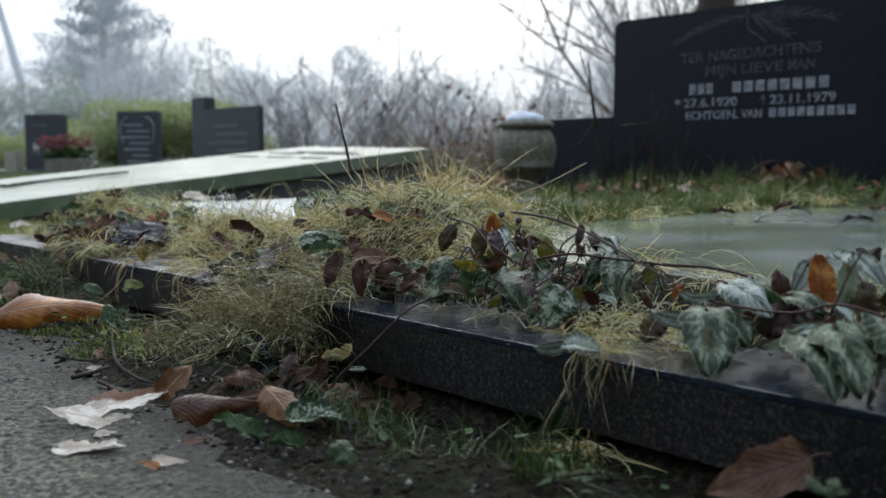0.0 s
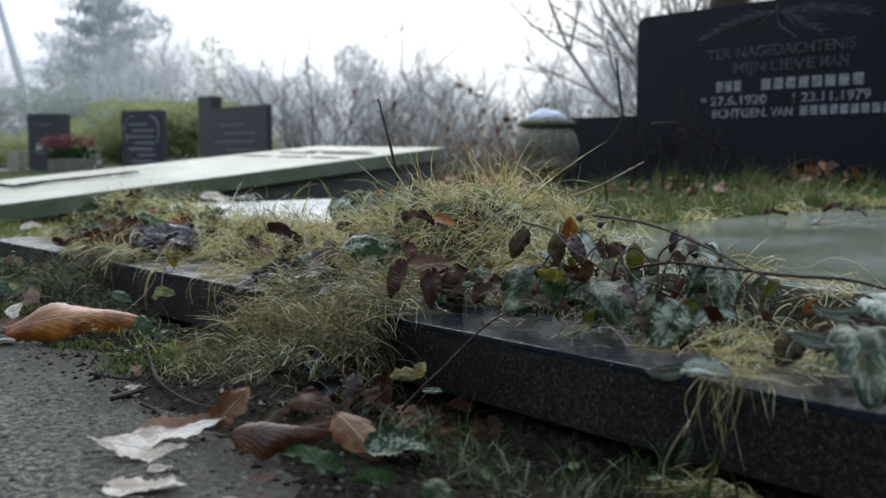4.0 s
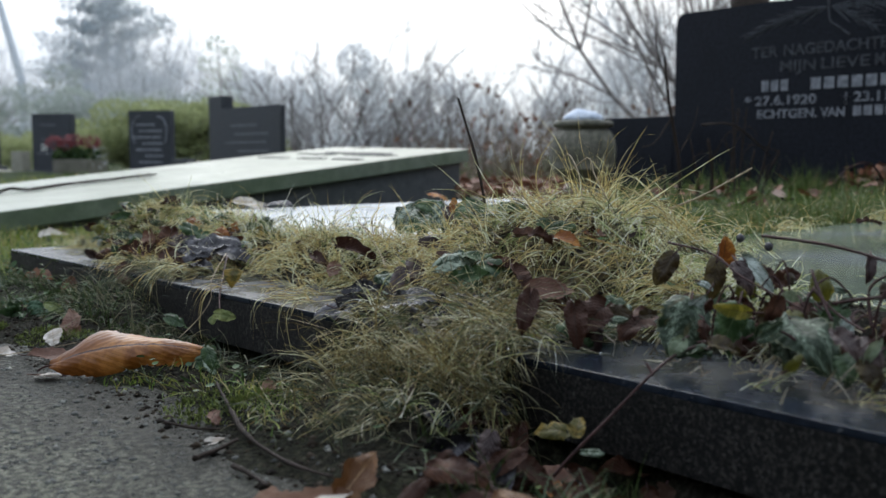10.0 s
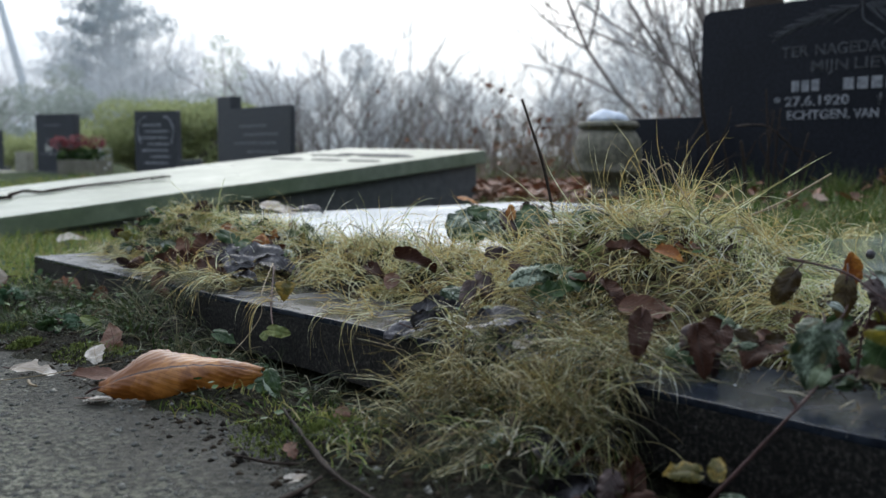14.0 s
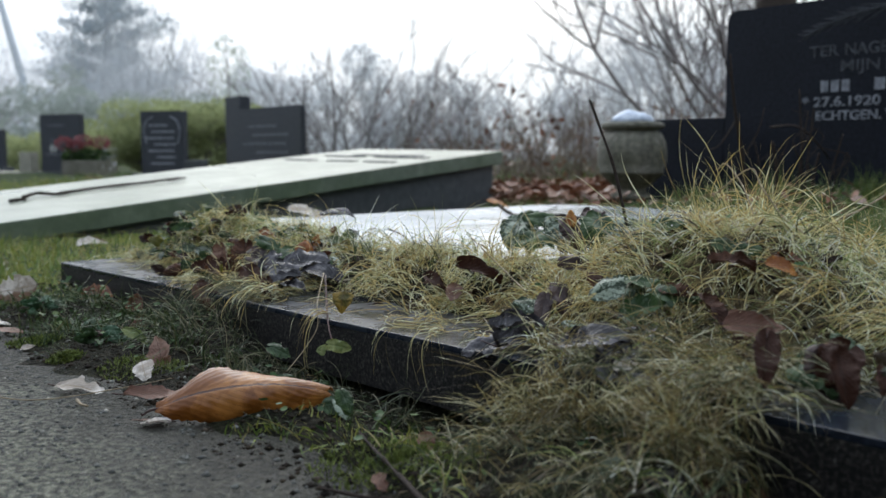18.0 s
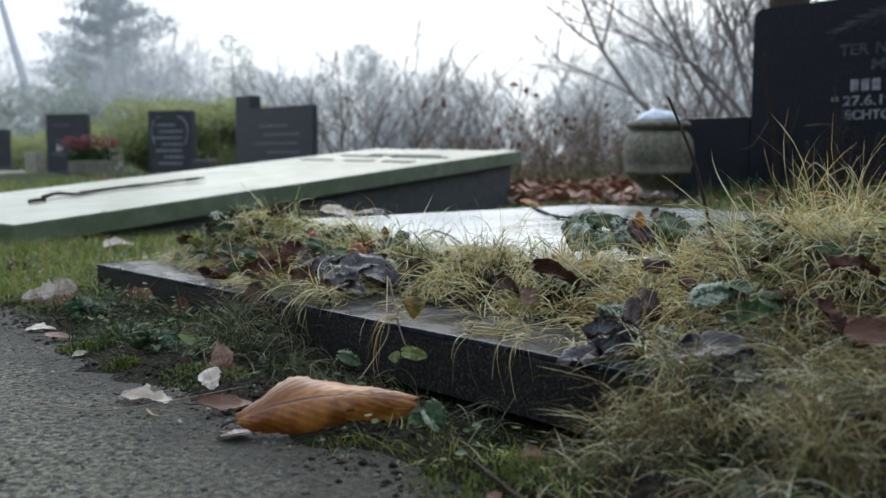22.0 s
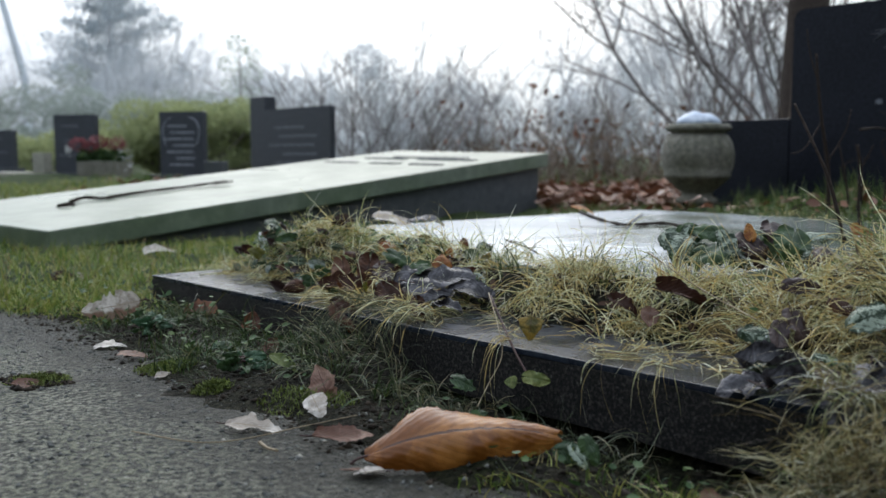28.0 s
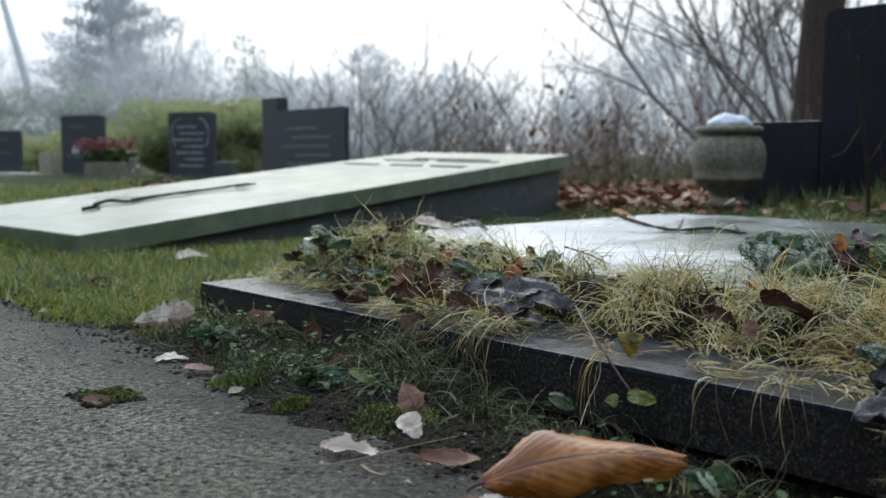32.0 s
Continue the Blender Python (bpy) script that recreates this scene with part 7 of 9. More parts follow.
leaf_at(None, "broad", L_VARIEGATED, -0.095, 0.711, 0.011, 0.043, 3, 0.35, 29, label="silver-green leaf lying by the kerb")
leaf_at(None, "broad", L_GREEN, -0.070, 0.645, 0.005, 0.028, 60, 0.50, 30, label="small dull green leaf")
leaf_at(None, "broad", L_GREEN, -0.115, 0.664, 0.006, 0.026, 200, 0.40, 31, label="small dull green leaf")
leaf_at(None, "chestnut", L_DULL, 0.178, 0.513, 0.036, 0.066, 158, 0.75, 32, curl=0.35, label="large dull brown leaf leaning against the kerb")
leaf_at(None, "broad", L_VARIEGATED, -0.095, 0.725, 0.010, 0.029, 15, 0.30, 33, label="silver-green withered leaf by kerb")
leaf_at(None, "oval", L_DARK, -0.081, 0.829, -0.007, 0.027, 20, 0.30, 34, label="dark wet leaf under the kerb")
leaf_at(None, "chestnut", L_DARK, -0.165, 0.796, 0.021, 0.038, 10, 0.40, 35, curl=-0.9, label="dark wet curled leaf in the pile below the kerb")
leaf_at(None, "chestnut", L_DARK, -0.142, 0.845, 0.010, 0.036, 150, 0.50, 36, curl=0.8, label="dark wet curled leaf in the pile below the kerb")
leaf_at(None, "chestnut", L_DARK, -0.116, 0.843, 0.002, 0.038, 60, 0.50, 37, curl=-0.9, label="dark wet curled leaf in the pile below the kerb")
leaf_at(None, "chestnut", L_PINK, -0.098, 0.879, -0.006, 0.033, 200, 0.50, 38, curl=-0.9, label="dark wet curled leaf in the pile below the kerb")
leaf_at(None, "chestnut", L_DARK, -0.154, 0.766, 0.016, 0.032, -30, 0.40, 39, curl=0.8, label="dark wet curled leaf in the pile below the kerb")
leaf_at(None, "chestnut", L_DARK, -0.124, 0.909, -0.002, 0.034, 100, 0.70, 40, curl=-0.9, label="dark wet curled leaf in the pile below the kerb")
leaf_at(None, "chestnut", L_DARK, -0.075, 0.862, -0.006, 0.028, 30, 0.40, 41, curl=0.8, label="dark wet curled leaf in the pile below the kerb")
leaf_at(None, "chestnut", L_DARK, -0.182, 0.807, 0.019, 0.026, 120, 0.60, 42, curl=0.8, label="dark wet curled leaf in the pile below the kerb")
leaf_at(None, "chestnut", L_BLACK, -0.151, 0.909, 0.002, 0.029, 80, 0.70, 43, curl=0.8, label="dark wet curled leaf in the pile below the kerb")
leaf_at(None, "oval", L_BROWN, -0.100, 0.836, -0.004, 0.032, 30, 0.40, 44, label="brown leaf scrap under the kerb")
leaf_at(None, "oval", L_DARK, -0.051, 0.873, -0.004, 0.038, 160, 0.40, 45, label="dark wet leaf under the kerb")
leaf_at(None, "oval", L_PALE, -1.223, 1.938, 0.006, 0.023, 0, 0.20, 46, label="pale dry leaf crumb on asphalt")
leaf_at(None, "oval", L_PINK, -0.940, 1.406, 0.001, 0.044, -8, 0.15, 47, label="tan leaf lying by a moss tuft")
leaf_at(None, "oval", L_PINK, -0.876, 1.534, 0.008, 0.039, 20, 0.20, 48, label="brownish leaf lying at the path edge")
leaf_at(None, "beech", L_TWO, -1.171, 2.601, 0.024, 0.073, -10, 0.50, 49, label="white and brown leaf in the grass")
leaf_at(None, "oval", L_DARK, -1.250, 2.258, 0.006, 0.041, 0, 0.60, 50, label="dark brown leaf in the grass")
leaf_at(None, "oval", L_PALE, -1.210, 2.234, 0.005, 0.029, 80, 0.70, 51, label="white leaf scrap in the grass")
leaf_at(None, "oval", L_PALE, -0.816, 1.443, 0.004, 0.017, 0, 0.20, 52, label="pale dry leaf crumb on asphalt")

# leaves caught in the dead grass and on the kerb
leaf_at(None, "oval", L_DARK, -0.086, 1.081, 0.078, 0.039, 110, 0.75, 53, label="dark brown dead leaf caught in the grass")
leaf_at(None, "beech", L_PINK, -0.085, 1.109, 0.097, 0.035, 20, 0.50, 54, label="pinkish brown dead leaf caught in the grass")
leaf_at(None, "broad", L_PURPLE, -0.061, 0.970, 0.079, 0.041, 82, 0.70, 55, label="dull purple withered leaf on the kerb")
leaf_at(None, "oval", L_DARK, -0.113, 1.156, 0.108, 0.034, 40, 0.50, 56, label="dark brown dead leaf caught in the grass")
leaf_at(None, "oval", L_PINK, -0.026, 1.140, 0.143, 0.026, 60, 0.40, 57, label="pinkish brown dead leaf caught in the grass")
leaf_at(None, "oval", L_PALE, -0.060, 1.168, 0.144, 0.020, 0, 0.30, 58, label="pale dead leaf caught in the grass")
leaf_at(None, "broad", L_BLACK, -0.161, 1.117, 0.077, 0.044, 110, 0.35, 59, label="blackened wet leaf lying on the kerb")
leaf_at(None, "broad", L_BLACK, -0.252, 1.169, 0.076, 0.046, 10, 0.20, 60, label="blackened wet leaf lying on the kerb")
leaf_at(None, "broad", L_BLACK, -0.203, 1.107, 0.075, 0.039, 100, 0.40, 61, label="blackened wet leaf lying on the kerb")
leaf_at(None, "broad", L_PURPLE, -0.207, 1.241, 0.092, 0.033, 80, 0.50, 62, label="dull purple withered leaf on the kerb")
leaf_at(None, "oval", L_DARK, -0.329, 1.382, 0.088, 0.033, 60, 0.50, 63, label="dark brown dead leaf caught in the grass")
leaf_at(None, "oval", L_PINK, -0.311, 1.350, 0.083, 0.030, 100, 0.50, 64, label="pinkish brown dead leaf caught in the grass")
leaf_at(None, "oval", L_PURPLE, -0.185, 1.282, 0.124, 0.034, 10, 0.40, 65, label="dull purple withered leaf on the kerb")
leaf_at(None, "oval", L_ORANGE, -0.266, 1.490, 0.106, 0.024, 250, 0.60, 66, label="orange dead leaf caught in the grass")
leaf_at(None, "oval", L_BLACK, -0.491, 1.574, 0.090, 0.062, -25, 0.35, 67, label="blackened wet leaf lying on the kerb")
leaf_at(None, "oval", L_BLACK, -0.529, 1.509, 0.071, 0.050, 160, 0.25, 68, label="blackened wet leaf lying on the kerb")
leaf_at(None, "oval", L_PURPLE, -0.556, 1.613, 0.070, 0.038, 200, 0.40, 69, label="dull purple withered leaf on the kerb")
leaf_at(None, "oval", L_BLACK, -0.507, 1.494, 0.068, 0.040, 40, 0.20, 70, label="blackened wet leaf lying on the kerb")
leaf_at(None, "oval", L_ORANGE, -0.668, 1.757, 0.067, 0.030, 250, 0.70, 71, label="orange dead leaf caught in the grass")
leaf_at(None, "beech", L_PALE, -0.640, 1.634, 0.064, 0.035, 80, 0.70, 72, label="pale dead leaf caught in the grass")
leaf_at(None, "oval", L_DARK, -0.635, 1.786, 0.100, 0.030, 0, 0.40, 73, label="dark brown dead leaf caught in the grass")
leaf_at(None, "oval", L_PALE, -1.176, 2.589, 0.025, 0.058, -10, 0.40, 74, label="pale dead leaf caught in the grass")
leaf_at(None, "oval", L_DARK, -0.589, 1.597, 0.066, 0.037, 100, 0.60, 75, label="dark brown dead leaf caught in the grass")
leaf_at(None, "oval", L_PURPLE, -0.578, 1.642, 0.068, 0.034, 40, 0.50, 76, label="dull purple withered leaf on the kerb")
leaf_at(None, "oval", L_DARK, -0.539, 1.497, 0.065, 0.028, 80, 0.60, 77, label="dark brown dead leaf caught in the grass")
leaf_at(None, "oval", L_PINK, -0.068, 1.092, 0.096, 0.029, 40, 0.50, 78, label="pinkish brown dead leaf caught in the grass")
leaf_at(None, "oval", L_DARK, -0.234, 1.267, 0.083, 0.028, 30, 0.50, 79, label="dark brown dead leaf caught in the grass")
leaf_at(None, "oval", L_BLACK, -0.183, 1.116, 0.074, 0.033, 60, 0.40, 80, label="blackened wet leaf lying on the kerb")
leaf_at(None, "oval", L_PURPLE, -0.212, 1.167, 0.071, 0.030, 160, 0.40, 81, label="dull purple withered leaf on the kerb")
leaf_at(None, "oval", L_DARK, -0.059, 1.156, 0.141, 0.028, 10, 0.50, 82, label="dark brown dead leaf caught in the grass")
leaf_at(None, "oval", L_ORANGE, -0.187, 2.603, 0.119, 0.063, 10, 0.50, 83, label="orange dead leaf caught in the grass")
leaf_at(None, "oval", L_DARK, -0.281, 1.345, 0.104, 0.046, 20, 0.50, 84, label="dark brown dead leaf caught in the grass")
leaf_at(None, "oval", L_DARK, -0.174, 1.222, 0.112, 0.034, 60, 0.60, 85, label="dark brown dead leaf caught in the grass")
leaf_at(None, "oval", L_ORANGE, -0.583, 1.766, 0.108, 0.045, 40, 0.50, 86, label="orange dead leaf caught in the grass")
leaf_at(None, "oval", L_DARK, -0.629, 1.631, 0.073, 0.064, 10, 0.40, 87, label="dark brown dead leaf caught in the grass")
leaf_at(None, "oval", L_DARK, -0.624, 1.541, 0.050, 0.051, 60, 0.50, 88, label="dark brown dead leaf caught in the grass")
leaf_at(None, "beech", L_PINK, -0.075, 1.099, 0.098, 0.034, 30, 0.50, 89, label="pinkish brown dead leaf caught in the grass")
leaf_at(None, "beech", L_DARK, -0.077, 1.057, 0.077, 0.038, 110, 0.70, 90, label="dark brown dead leaf caught in the grass")
leaf_at(None, "oval", L_ORANGE, -0.028, 1.142, 0.142, 0.026, 60, 0.40, 91, label="orange dead leaf caught in the grass")
leaf_at(None, "broad", L_BLACK, -0.285, 1.146, 0.067, 0.044, 160, 0.30, 92, label="blackened wet leaf lying on the kerb")
leaf_at(None, "broad", L_BLACK, -0.254, 1.110, 0.067, 0.048, 20, 0.35, 93, label="blackened wet leaf lying on the kerb")
leaf_at(None, "broad", L_BLACK, -0.235, 1.089, 0.062, 0.044, 100, 0.45, 94, label="blackened wet leaf lying on the kerb")
leaf_at(None, "broad", L_BLACK, -0.203, 1.051, 0.090, 0.050, 30, 0.35, 95, label="blackened wet leaf lying on the kerb")
leaf_at(None, "broad", L_BLACK, -0.194, 1.041, 0.077, 0.044, 110, 0.50, 96, label="blackened wet leaf lying on the kerb")
leaf_at(None, "oval", L_PALE, -0.186, 1.031, 0.076, 0.021, 10, 0.40, 97, label="pale dead leaf caught in the grass")
leaf_at(None, "broad", L_GREEN, -0.146, 1.138, 0.102, 0.042, -20, 0.50, 98, label="limp green leaf caught in the grass")
leaf_at(None, "broad", L_GREEN, -0.157, 1.151, 0.085, 0.036, 120, 0.50, 99, label="limp green leaf caught in the grass")
leaf_at(None, "oval", L_PURPLE, -0.227, 1.232, 0.086, 0.029, 100, 0.60, 100, label="dull purple withered leaf on the kerb")
leaf_at(None, "oval", L_DARK, -0.105, 1.090, 0.103, 0.034, 80, 0.60, 101, label="dark brown dead leaf caught in the grass")
leaf_at(None, "oval", L_PINK, -0.082, 1.063, 0.099, 0.047, 20, 0.50, 102, label="pinkish brown dead leaf caught in the grass")
leaf_at(None, "chestnut", L_DARK, -0.113, 0.946, 0.098, 0.037, 100, 0.55, 103, label="dark brown dead leaf caught in the grass")
leaf_at(None, "oval", L_DARK, -0.080, 0.908, 0.096, 0.029, 90, 0.60, 104, label="dark brown dead leaf caught in the grass")
leaf_at(None, "oval", L_DARK, -0.094, 1.077, 0.145, 0.033, 20, 0.40, 105, label="dark brown dead leaf caught in the grass")
leaf_at(None, "oval", L_ORANGE, -0.067, 1.047, 0.147, 0.027, 40, 0.40, 106, label="orange dead leaf caught in the grass")
leaf_at(None, "broad", L_BLACK, -0.550, 1.627, 0.089, 0.059, 150, 0.45, 107, label="dark wet withered leaf lying on the kerb")
leaf_at(None, "broad", L_BLACK, -0.518, 1.575, 0.083, 0.064, 30, 0.40, 108, label="dark wet withered leaf lying on the kerb")
leaf_at(None, "broad", L_PURPLE, -0.593, 1.679, 0.081, 0.046, 100, 0.60, 109, label="dark wet withered leaf lying on the kerb")
leaf_at(None, "broad", L_BLACK, -0.482, 1.545, 0.079, 0.048, 200, 0.35, 110, label="dark wet withered leaf lying on the kerb")
leaf_at(None, "broad", L_DARK, -0.614, 1.692, 0.078, 0.055, 95, 0.70, 111, label="dark wet withered leaf lying on the kerb")
leaf_at(None, "broad", L_PINK, -0.646, 1.724, 0.072, 0.048, 80, 0.70, 112, label="dark wet withered leaf lying on the kerb")
leaf_at(None, "broad", L_DARK, -0.570, 1.566, 0.070, 0.042, 60, 0.50, 113, label="dark wet withered leaf lying on the kerb")
leaf_at(None, "oval", L_PALE, -0.609, 2.352, 0.108, 0.098, 0, 0.15, 114, label="large whitish leaf lying on the wet slab")
leaf_at(None, "oval", L_BLACK, -0.543, 2.339, 0.105, 0.069, 0, 0.12, 115, label="blackened leaf lying on the wet slab")
leaf_at(None, "oval", L_BLACK, -0.547, 1.812, 0.106, 0.048, 0, 0.30, 116, label="blackened leaf at the edge of the wet slab")


# ---- trailing plants on the kerb ----

plant_a = thing("archangel_plant", pose(0.251, 0.720, 0.073), "trailing plant with silver-blotched green leaves, some orange", "plant")
stem_of(plant_a, [(0.194, 0.743, 0.106), (0.210, 0.678, 0.107), (0.238, 0.630, 0.109), (0.263, 0.617, 0.117), (0.279, 0.582, 0.115)], 0.00124, 0.00099, M_STEM)
stem_of(plant_a, [(0.260, 0.619, 0.109), (0.272, 0.622, 0.135), (0.283, 0.624, 0.154)], 0.00112, 0.00062, M_STEM)
stem_of(plant_a, [(0.275, 0.572, 0.103), (0.261, 0.557, 0.085), (0.249, 0.525, 0.079)], 0.00099, 0.00062, M_STEM)

plant_b = thing("archangel_plant", pose(0.087, 0.906, 0.080), "trailing plant with dark silver-blotched and yellowing leaves", "plant")
leaf_at(plant_b, "broad", L_VARIEGATED, -0.029, 1.017, 0.083, 0.027, 120, 0.50, 164)
leaf_at(plant_b, "broad", L_PURPLE, -0.076, 1.072, 0.060, 0.043, 80, 0.65, 165)
stem_of(plant_b, [(0.070, 0.949, 0.159), (0.104, 0.894, 0.156), (0.134, 0.843, 0.145), (0.164, 0.778, 0.127), (0.192, 0.729, 0.110)], 0.00136, 0.00074, M_STEM)
stem_of(plant_b, [(0.086, 0.853, 0.121), (0.115, 0.835, 0.128), (0.144, 0.800, 0.128), (0.185, 0.768, 0.126), (0.217, 0.747, 0.126), (0.245, 0.729, 0.120)], 0.00136, 0.00112, M_STEM)
stem_of(plant_b, [(0.080, 0.875, 0.141), (0.081, 0.859, 0.125), (0.082, 0.842, 0.111)], 0.00124, 0.00112, M_STEM)
stem_of(plant_b, [(0.077, 0.864, 0.130), (0.086, 0.846, 0.116), (0.092, 0.816, 0.109)], 0.00112, 0.00087, M_STEM)
stem_of(plant_b, [(0.104, 0.832, 0.108), (0.107, 0.844, 0.132), (0.116, 0.834, 0.144), (0.127, 0.835, 0.149)], 0.00112, 0.00087, M_STEM)
stem_of(plant_b, [(0.113, 0.821, 0.104), (0.118, 0.824, 0.119), (0.126, 0.822, 0.139)], 0.00099, 0.00074, M_STEM)
stem_of(plant_b, [(0.007, 0.990, 0.150), (0.031, 0.947, 0.145), (0.045, 0.915, 0.131), (0.073, 0.868, 0.114)], 0.00112, 0.00074, M_STEM)
stem_of(plant_b, [(0.108, 0.751, 0.084), (0.105, 0.724, 0.075), (0.098, 0.693, 0.068)], 0.00112, 0.00087, M_STEM)
stem_of(plant_b, [(0.091, 0.679, 0.043), (0.076, 0.680, 0.015), (0.074, 0.675, -0.007)], 0.0007, 0.0004, M_DRY_STEM)
blade(plant_a, L_SILVER, (0.189, 0.662, 0.106), (0.180, 0.608, 0.075), 0.72, 0, 0.10, -0.25, 0)
blade(plant_a, L_SILVER_PALE, (0.189, 0.663, 0.099), (0.154, 0.683, 0.100), 0.38, -40, 0.12, 0.30, 1)
blade(plant_a, L_OLIVE, (0.162, 0.688, 0.096), (0.149, 0.685, 0.078), 0.90, 10, 0.08, -0.20, 2)
blade(plant_a, L_SILVER, (0.211, 0.684, 0.098), (0.218, 0.654, 0.085), 0.85, -8, 0.08, -0.25, 3)
blade(plant_a, L_SILVER_PALE, (0.212, 0.699, 0.111), (0.182, 0.719, 0.110), 0.36, -45, 0.15, 0.20, 4)
blade(plant_a, L_SILVER_PALE, (0.215, 0.702, 0.120), (0.234, 0.659, 0.107), 0.68, -10, 0.10, -0.30, 5)
blade(plant_a, L_ORANGE, (0.186, 0.721, 0.114), (0.179, 0.722, 0.106), 0.81, 0, 0.10, -0.20, 6)
blade(plant_a, L_DARK, (0.255, 0.688, 0.106), (0.252, 0.698, 0.131), 0.65, 0, 0.08, -0.30, 7)
blade(plant_a, L_ORANGE, (0.270, 0.655, 0.112), (0.270, 0.669, 0.145), 0.56, -15, 0.10, 0.45, 8)
blade(plant_a, L_SILVER_PALE, (0.283, 0.670, 0.144), (0.290, 0.647, 0.137), 0.72, -10, 0.10, 0.30, 9)
blade(plant_a, L_SILVER_PALE, (0.269, 0.685, 0.135), (0.259, 0.683, 0.115), 0.63, 10, 0.10, 0.30, 10)
blade(plant_a, L_SILVER, (0.249, 0.663, 0.117), (0.259, 0.630, 0.112), 0.59, -15, 0.10, -0.30, 11)
blade(plant_a, L_UNDER, (0.276, 0.632, 0.138), (0.270, 0.624, 0.113), 0.56, 8, 0.08, 0.35, 12)
blade(plant_a, L_OLIVE, (0.283, 0.624, 0.128), (0.286, 0.613, 0.101), 0.77, 0, 0.08, -0.30, 13)
blade(plant_a, L_SILVER_PALE, (0.261, 0.633, 0.114), (0.269, 0.603, 0.107), 0.45, -35, 0.10, 0.30, 14)
blade(plant_a, L_SILVER_PALE, (0.290, 0.646, 0.146), (0.297, 0.623, 0.130), 0.50, 20, 0.10, 0.30, 15)
blade(plant_a, L_UNDER, (0.249, 0.617, 0.102), (0.215, 0.628, 0.084), 0.27, -20, 0.12, 0.30, 16)
blade(plant_a, L_OLIVE, (0.235, 0.625, 0.098), (0.239, 0.607, 0.084), 0.81, 0, 0.10, 0.35, 17)
blade(plant_a, L_SILVER_PALE, (0.236, 0.621, 0.096), (0.248, 0.604, 0.104), 0.45, -30, 0.10, 0.30, 18)
blade(plant_a, L_SILVER, (0.241, 0.609, 0.097), (0.239, 0.548, 0.080), 0.70, 0, 0.10, -0.25, 19)
blade(plant_a, L_SILVER, (0.258, 0.604, 0.104), (0.252, 0.542, 0.081), 0.67, 6, 0.10, -0.25, 20)
blade(plant_a, L_PURPLE, (0.246, 0.659, 0.106), (0.227, 0.674, 0.088), 0.66, 0, 0.10, -0.30, 21)
# two dark leaves put in for the shade beneath the upper leaves
blade(plant_a, L_DARK, (0.238, 0.691, 0.096), (0.252, 0.668, 0.084), 0.81, 0, 0.10, -0.30, 22)
blade(plant_a, L_DARK, (0.266, 0.659, 0.101), (0.277, 0.639, 0.090), 0.81, 0, 0.10, -0.30, 23)
blade(plant_a, L_PURPLE, (0.298, 0.653, 0.138), (0.304, 0.645, 0.152), 0.66, 0, 0.10, -0.30, 24)
blade(plant_a, L_SILVER, (0.282, 0.592, 0.112), (0.273, 0.545, 0.095), 0.72, 0, 0.10, -0.25, 25)
blade(plant_a, L_DARK, (0.196, 0.717, 0.091), (0.188, 0.719, 0.076), 0.81, 0, 0.10, -0.30, 26)
blade(plant_b, L_VARIEGATED, (0.096, 0.733, 0.108), (0.080, 0.723, 0.082), 0.97, 0, 0.08, -0.20, 27)
blade(plant_b, L_LIME, (0.101, 0.905, 0.118), (0.101, 0.912, 0.138), 0.85, 0, 0.10, -0.30, 28)
blade(plant_b, L_LIME, (0.030, 0.856, 0.115), (0.009, 0.866, 0.117), 0.50, -30, 0.10, 0.20, 29)
blade(plant_b, L_GREEN, (0.028, 0.874, 0.114), (0.017, 0.873, 0.085), 0.72, 0, 0.10, -0.25, 30)
blade(plant_b, L_ORANGE, (0.053, 0.992, 0.133), (0.054, 0.989, 0.155), 0.81, 0, 0.10, 0.40, 31)
blade(plant_b, L_OLIVE, (0.010, 0.986, 0.139), (-0.004, 0.988, 0.115), 0.68, 15, 0.10, -0.30, 32)
blade(plant_b, L_OLIVE, (0.039, 0.961, 0.137), (0.035, 0.958, 0.107), 0.56, 5, 0.10, -0.30, 33)
blade(plant_b, L_PURPLE, (0.051, 0.946, 0.137), (0.058, 0.932, 0.116), 0.66, 0, 0.10, -0.30, 34)
blade(plant_b, L_SILVER_PALE, (0.061, 0.958, 0.138), (0.073, 0.930, 0.119), 0.41, 20, 0.10, 0.30, 35)
blade(plant_b, L_SILVER, (0.009, 0.925, 0.110), (-0.008, 0.895, 0.076), 0.85, 0, 0.10, -0.25, 36)
blade(plant_b, L_SILVER_PALE, (0.016, 0.925, 0.113), (-0.016, 0.927, 0.094), 0.34, -40, 0.10, 0.30, 37)
blade(plant_b, L_DARK, (0.052, 0.861, 0.123), (0.044, 0.863, 0.101), 0.56, 0, 0.10, 0.40, 38)
blade(plant_b, L_SILVER, (0.060, 0.859, 0.110), (0.070, 0.811, 0.088), 0.72, 0, 0.10, -0.25, 39)
blade(plant_b, L_SILVER, (0.052, 0.861, 0.103), (0.056, 0.835, 0.078), 0.63, -10, 0.10, -0.25, 40)
blade(plant_b, L_PURPLE, (0.085, 0.807, 0.105), (0.091, 0.787, 0.094), 0.66, 0, 0.10, -0.30, 41)
blade(plant_b, L_OLIVE, (0.084, 0.794, 0.094), (0.087, 0.783, 0.079), 0.90, 0, 0.10, -0.30, 42)
blade(plant_b, L_UNDER, (0.091, 0.794, 0.107), (0.083, 0.795, 0.091), 0.41, 20, 0.10, 0.40, 43)
blade(plant_b, L_DARK, (0.083, 0.826, 0.097), (0.078, 0.825, 0.084), 0.90, 0, 0.10, -0.30, 44)
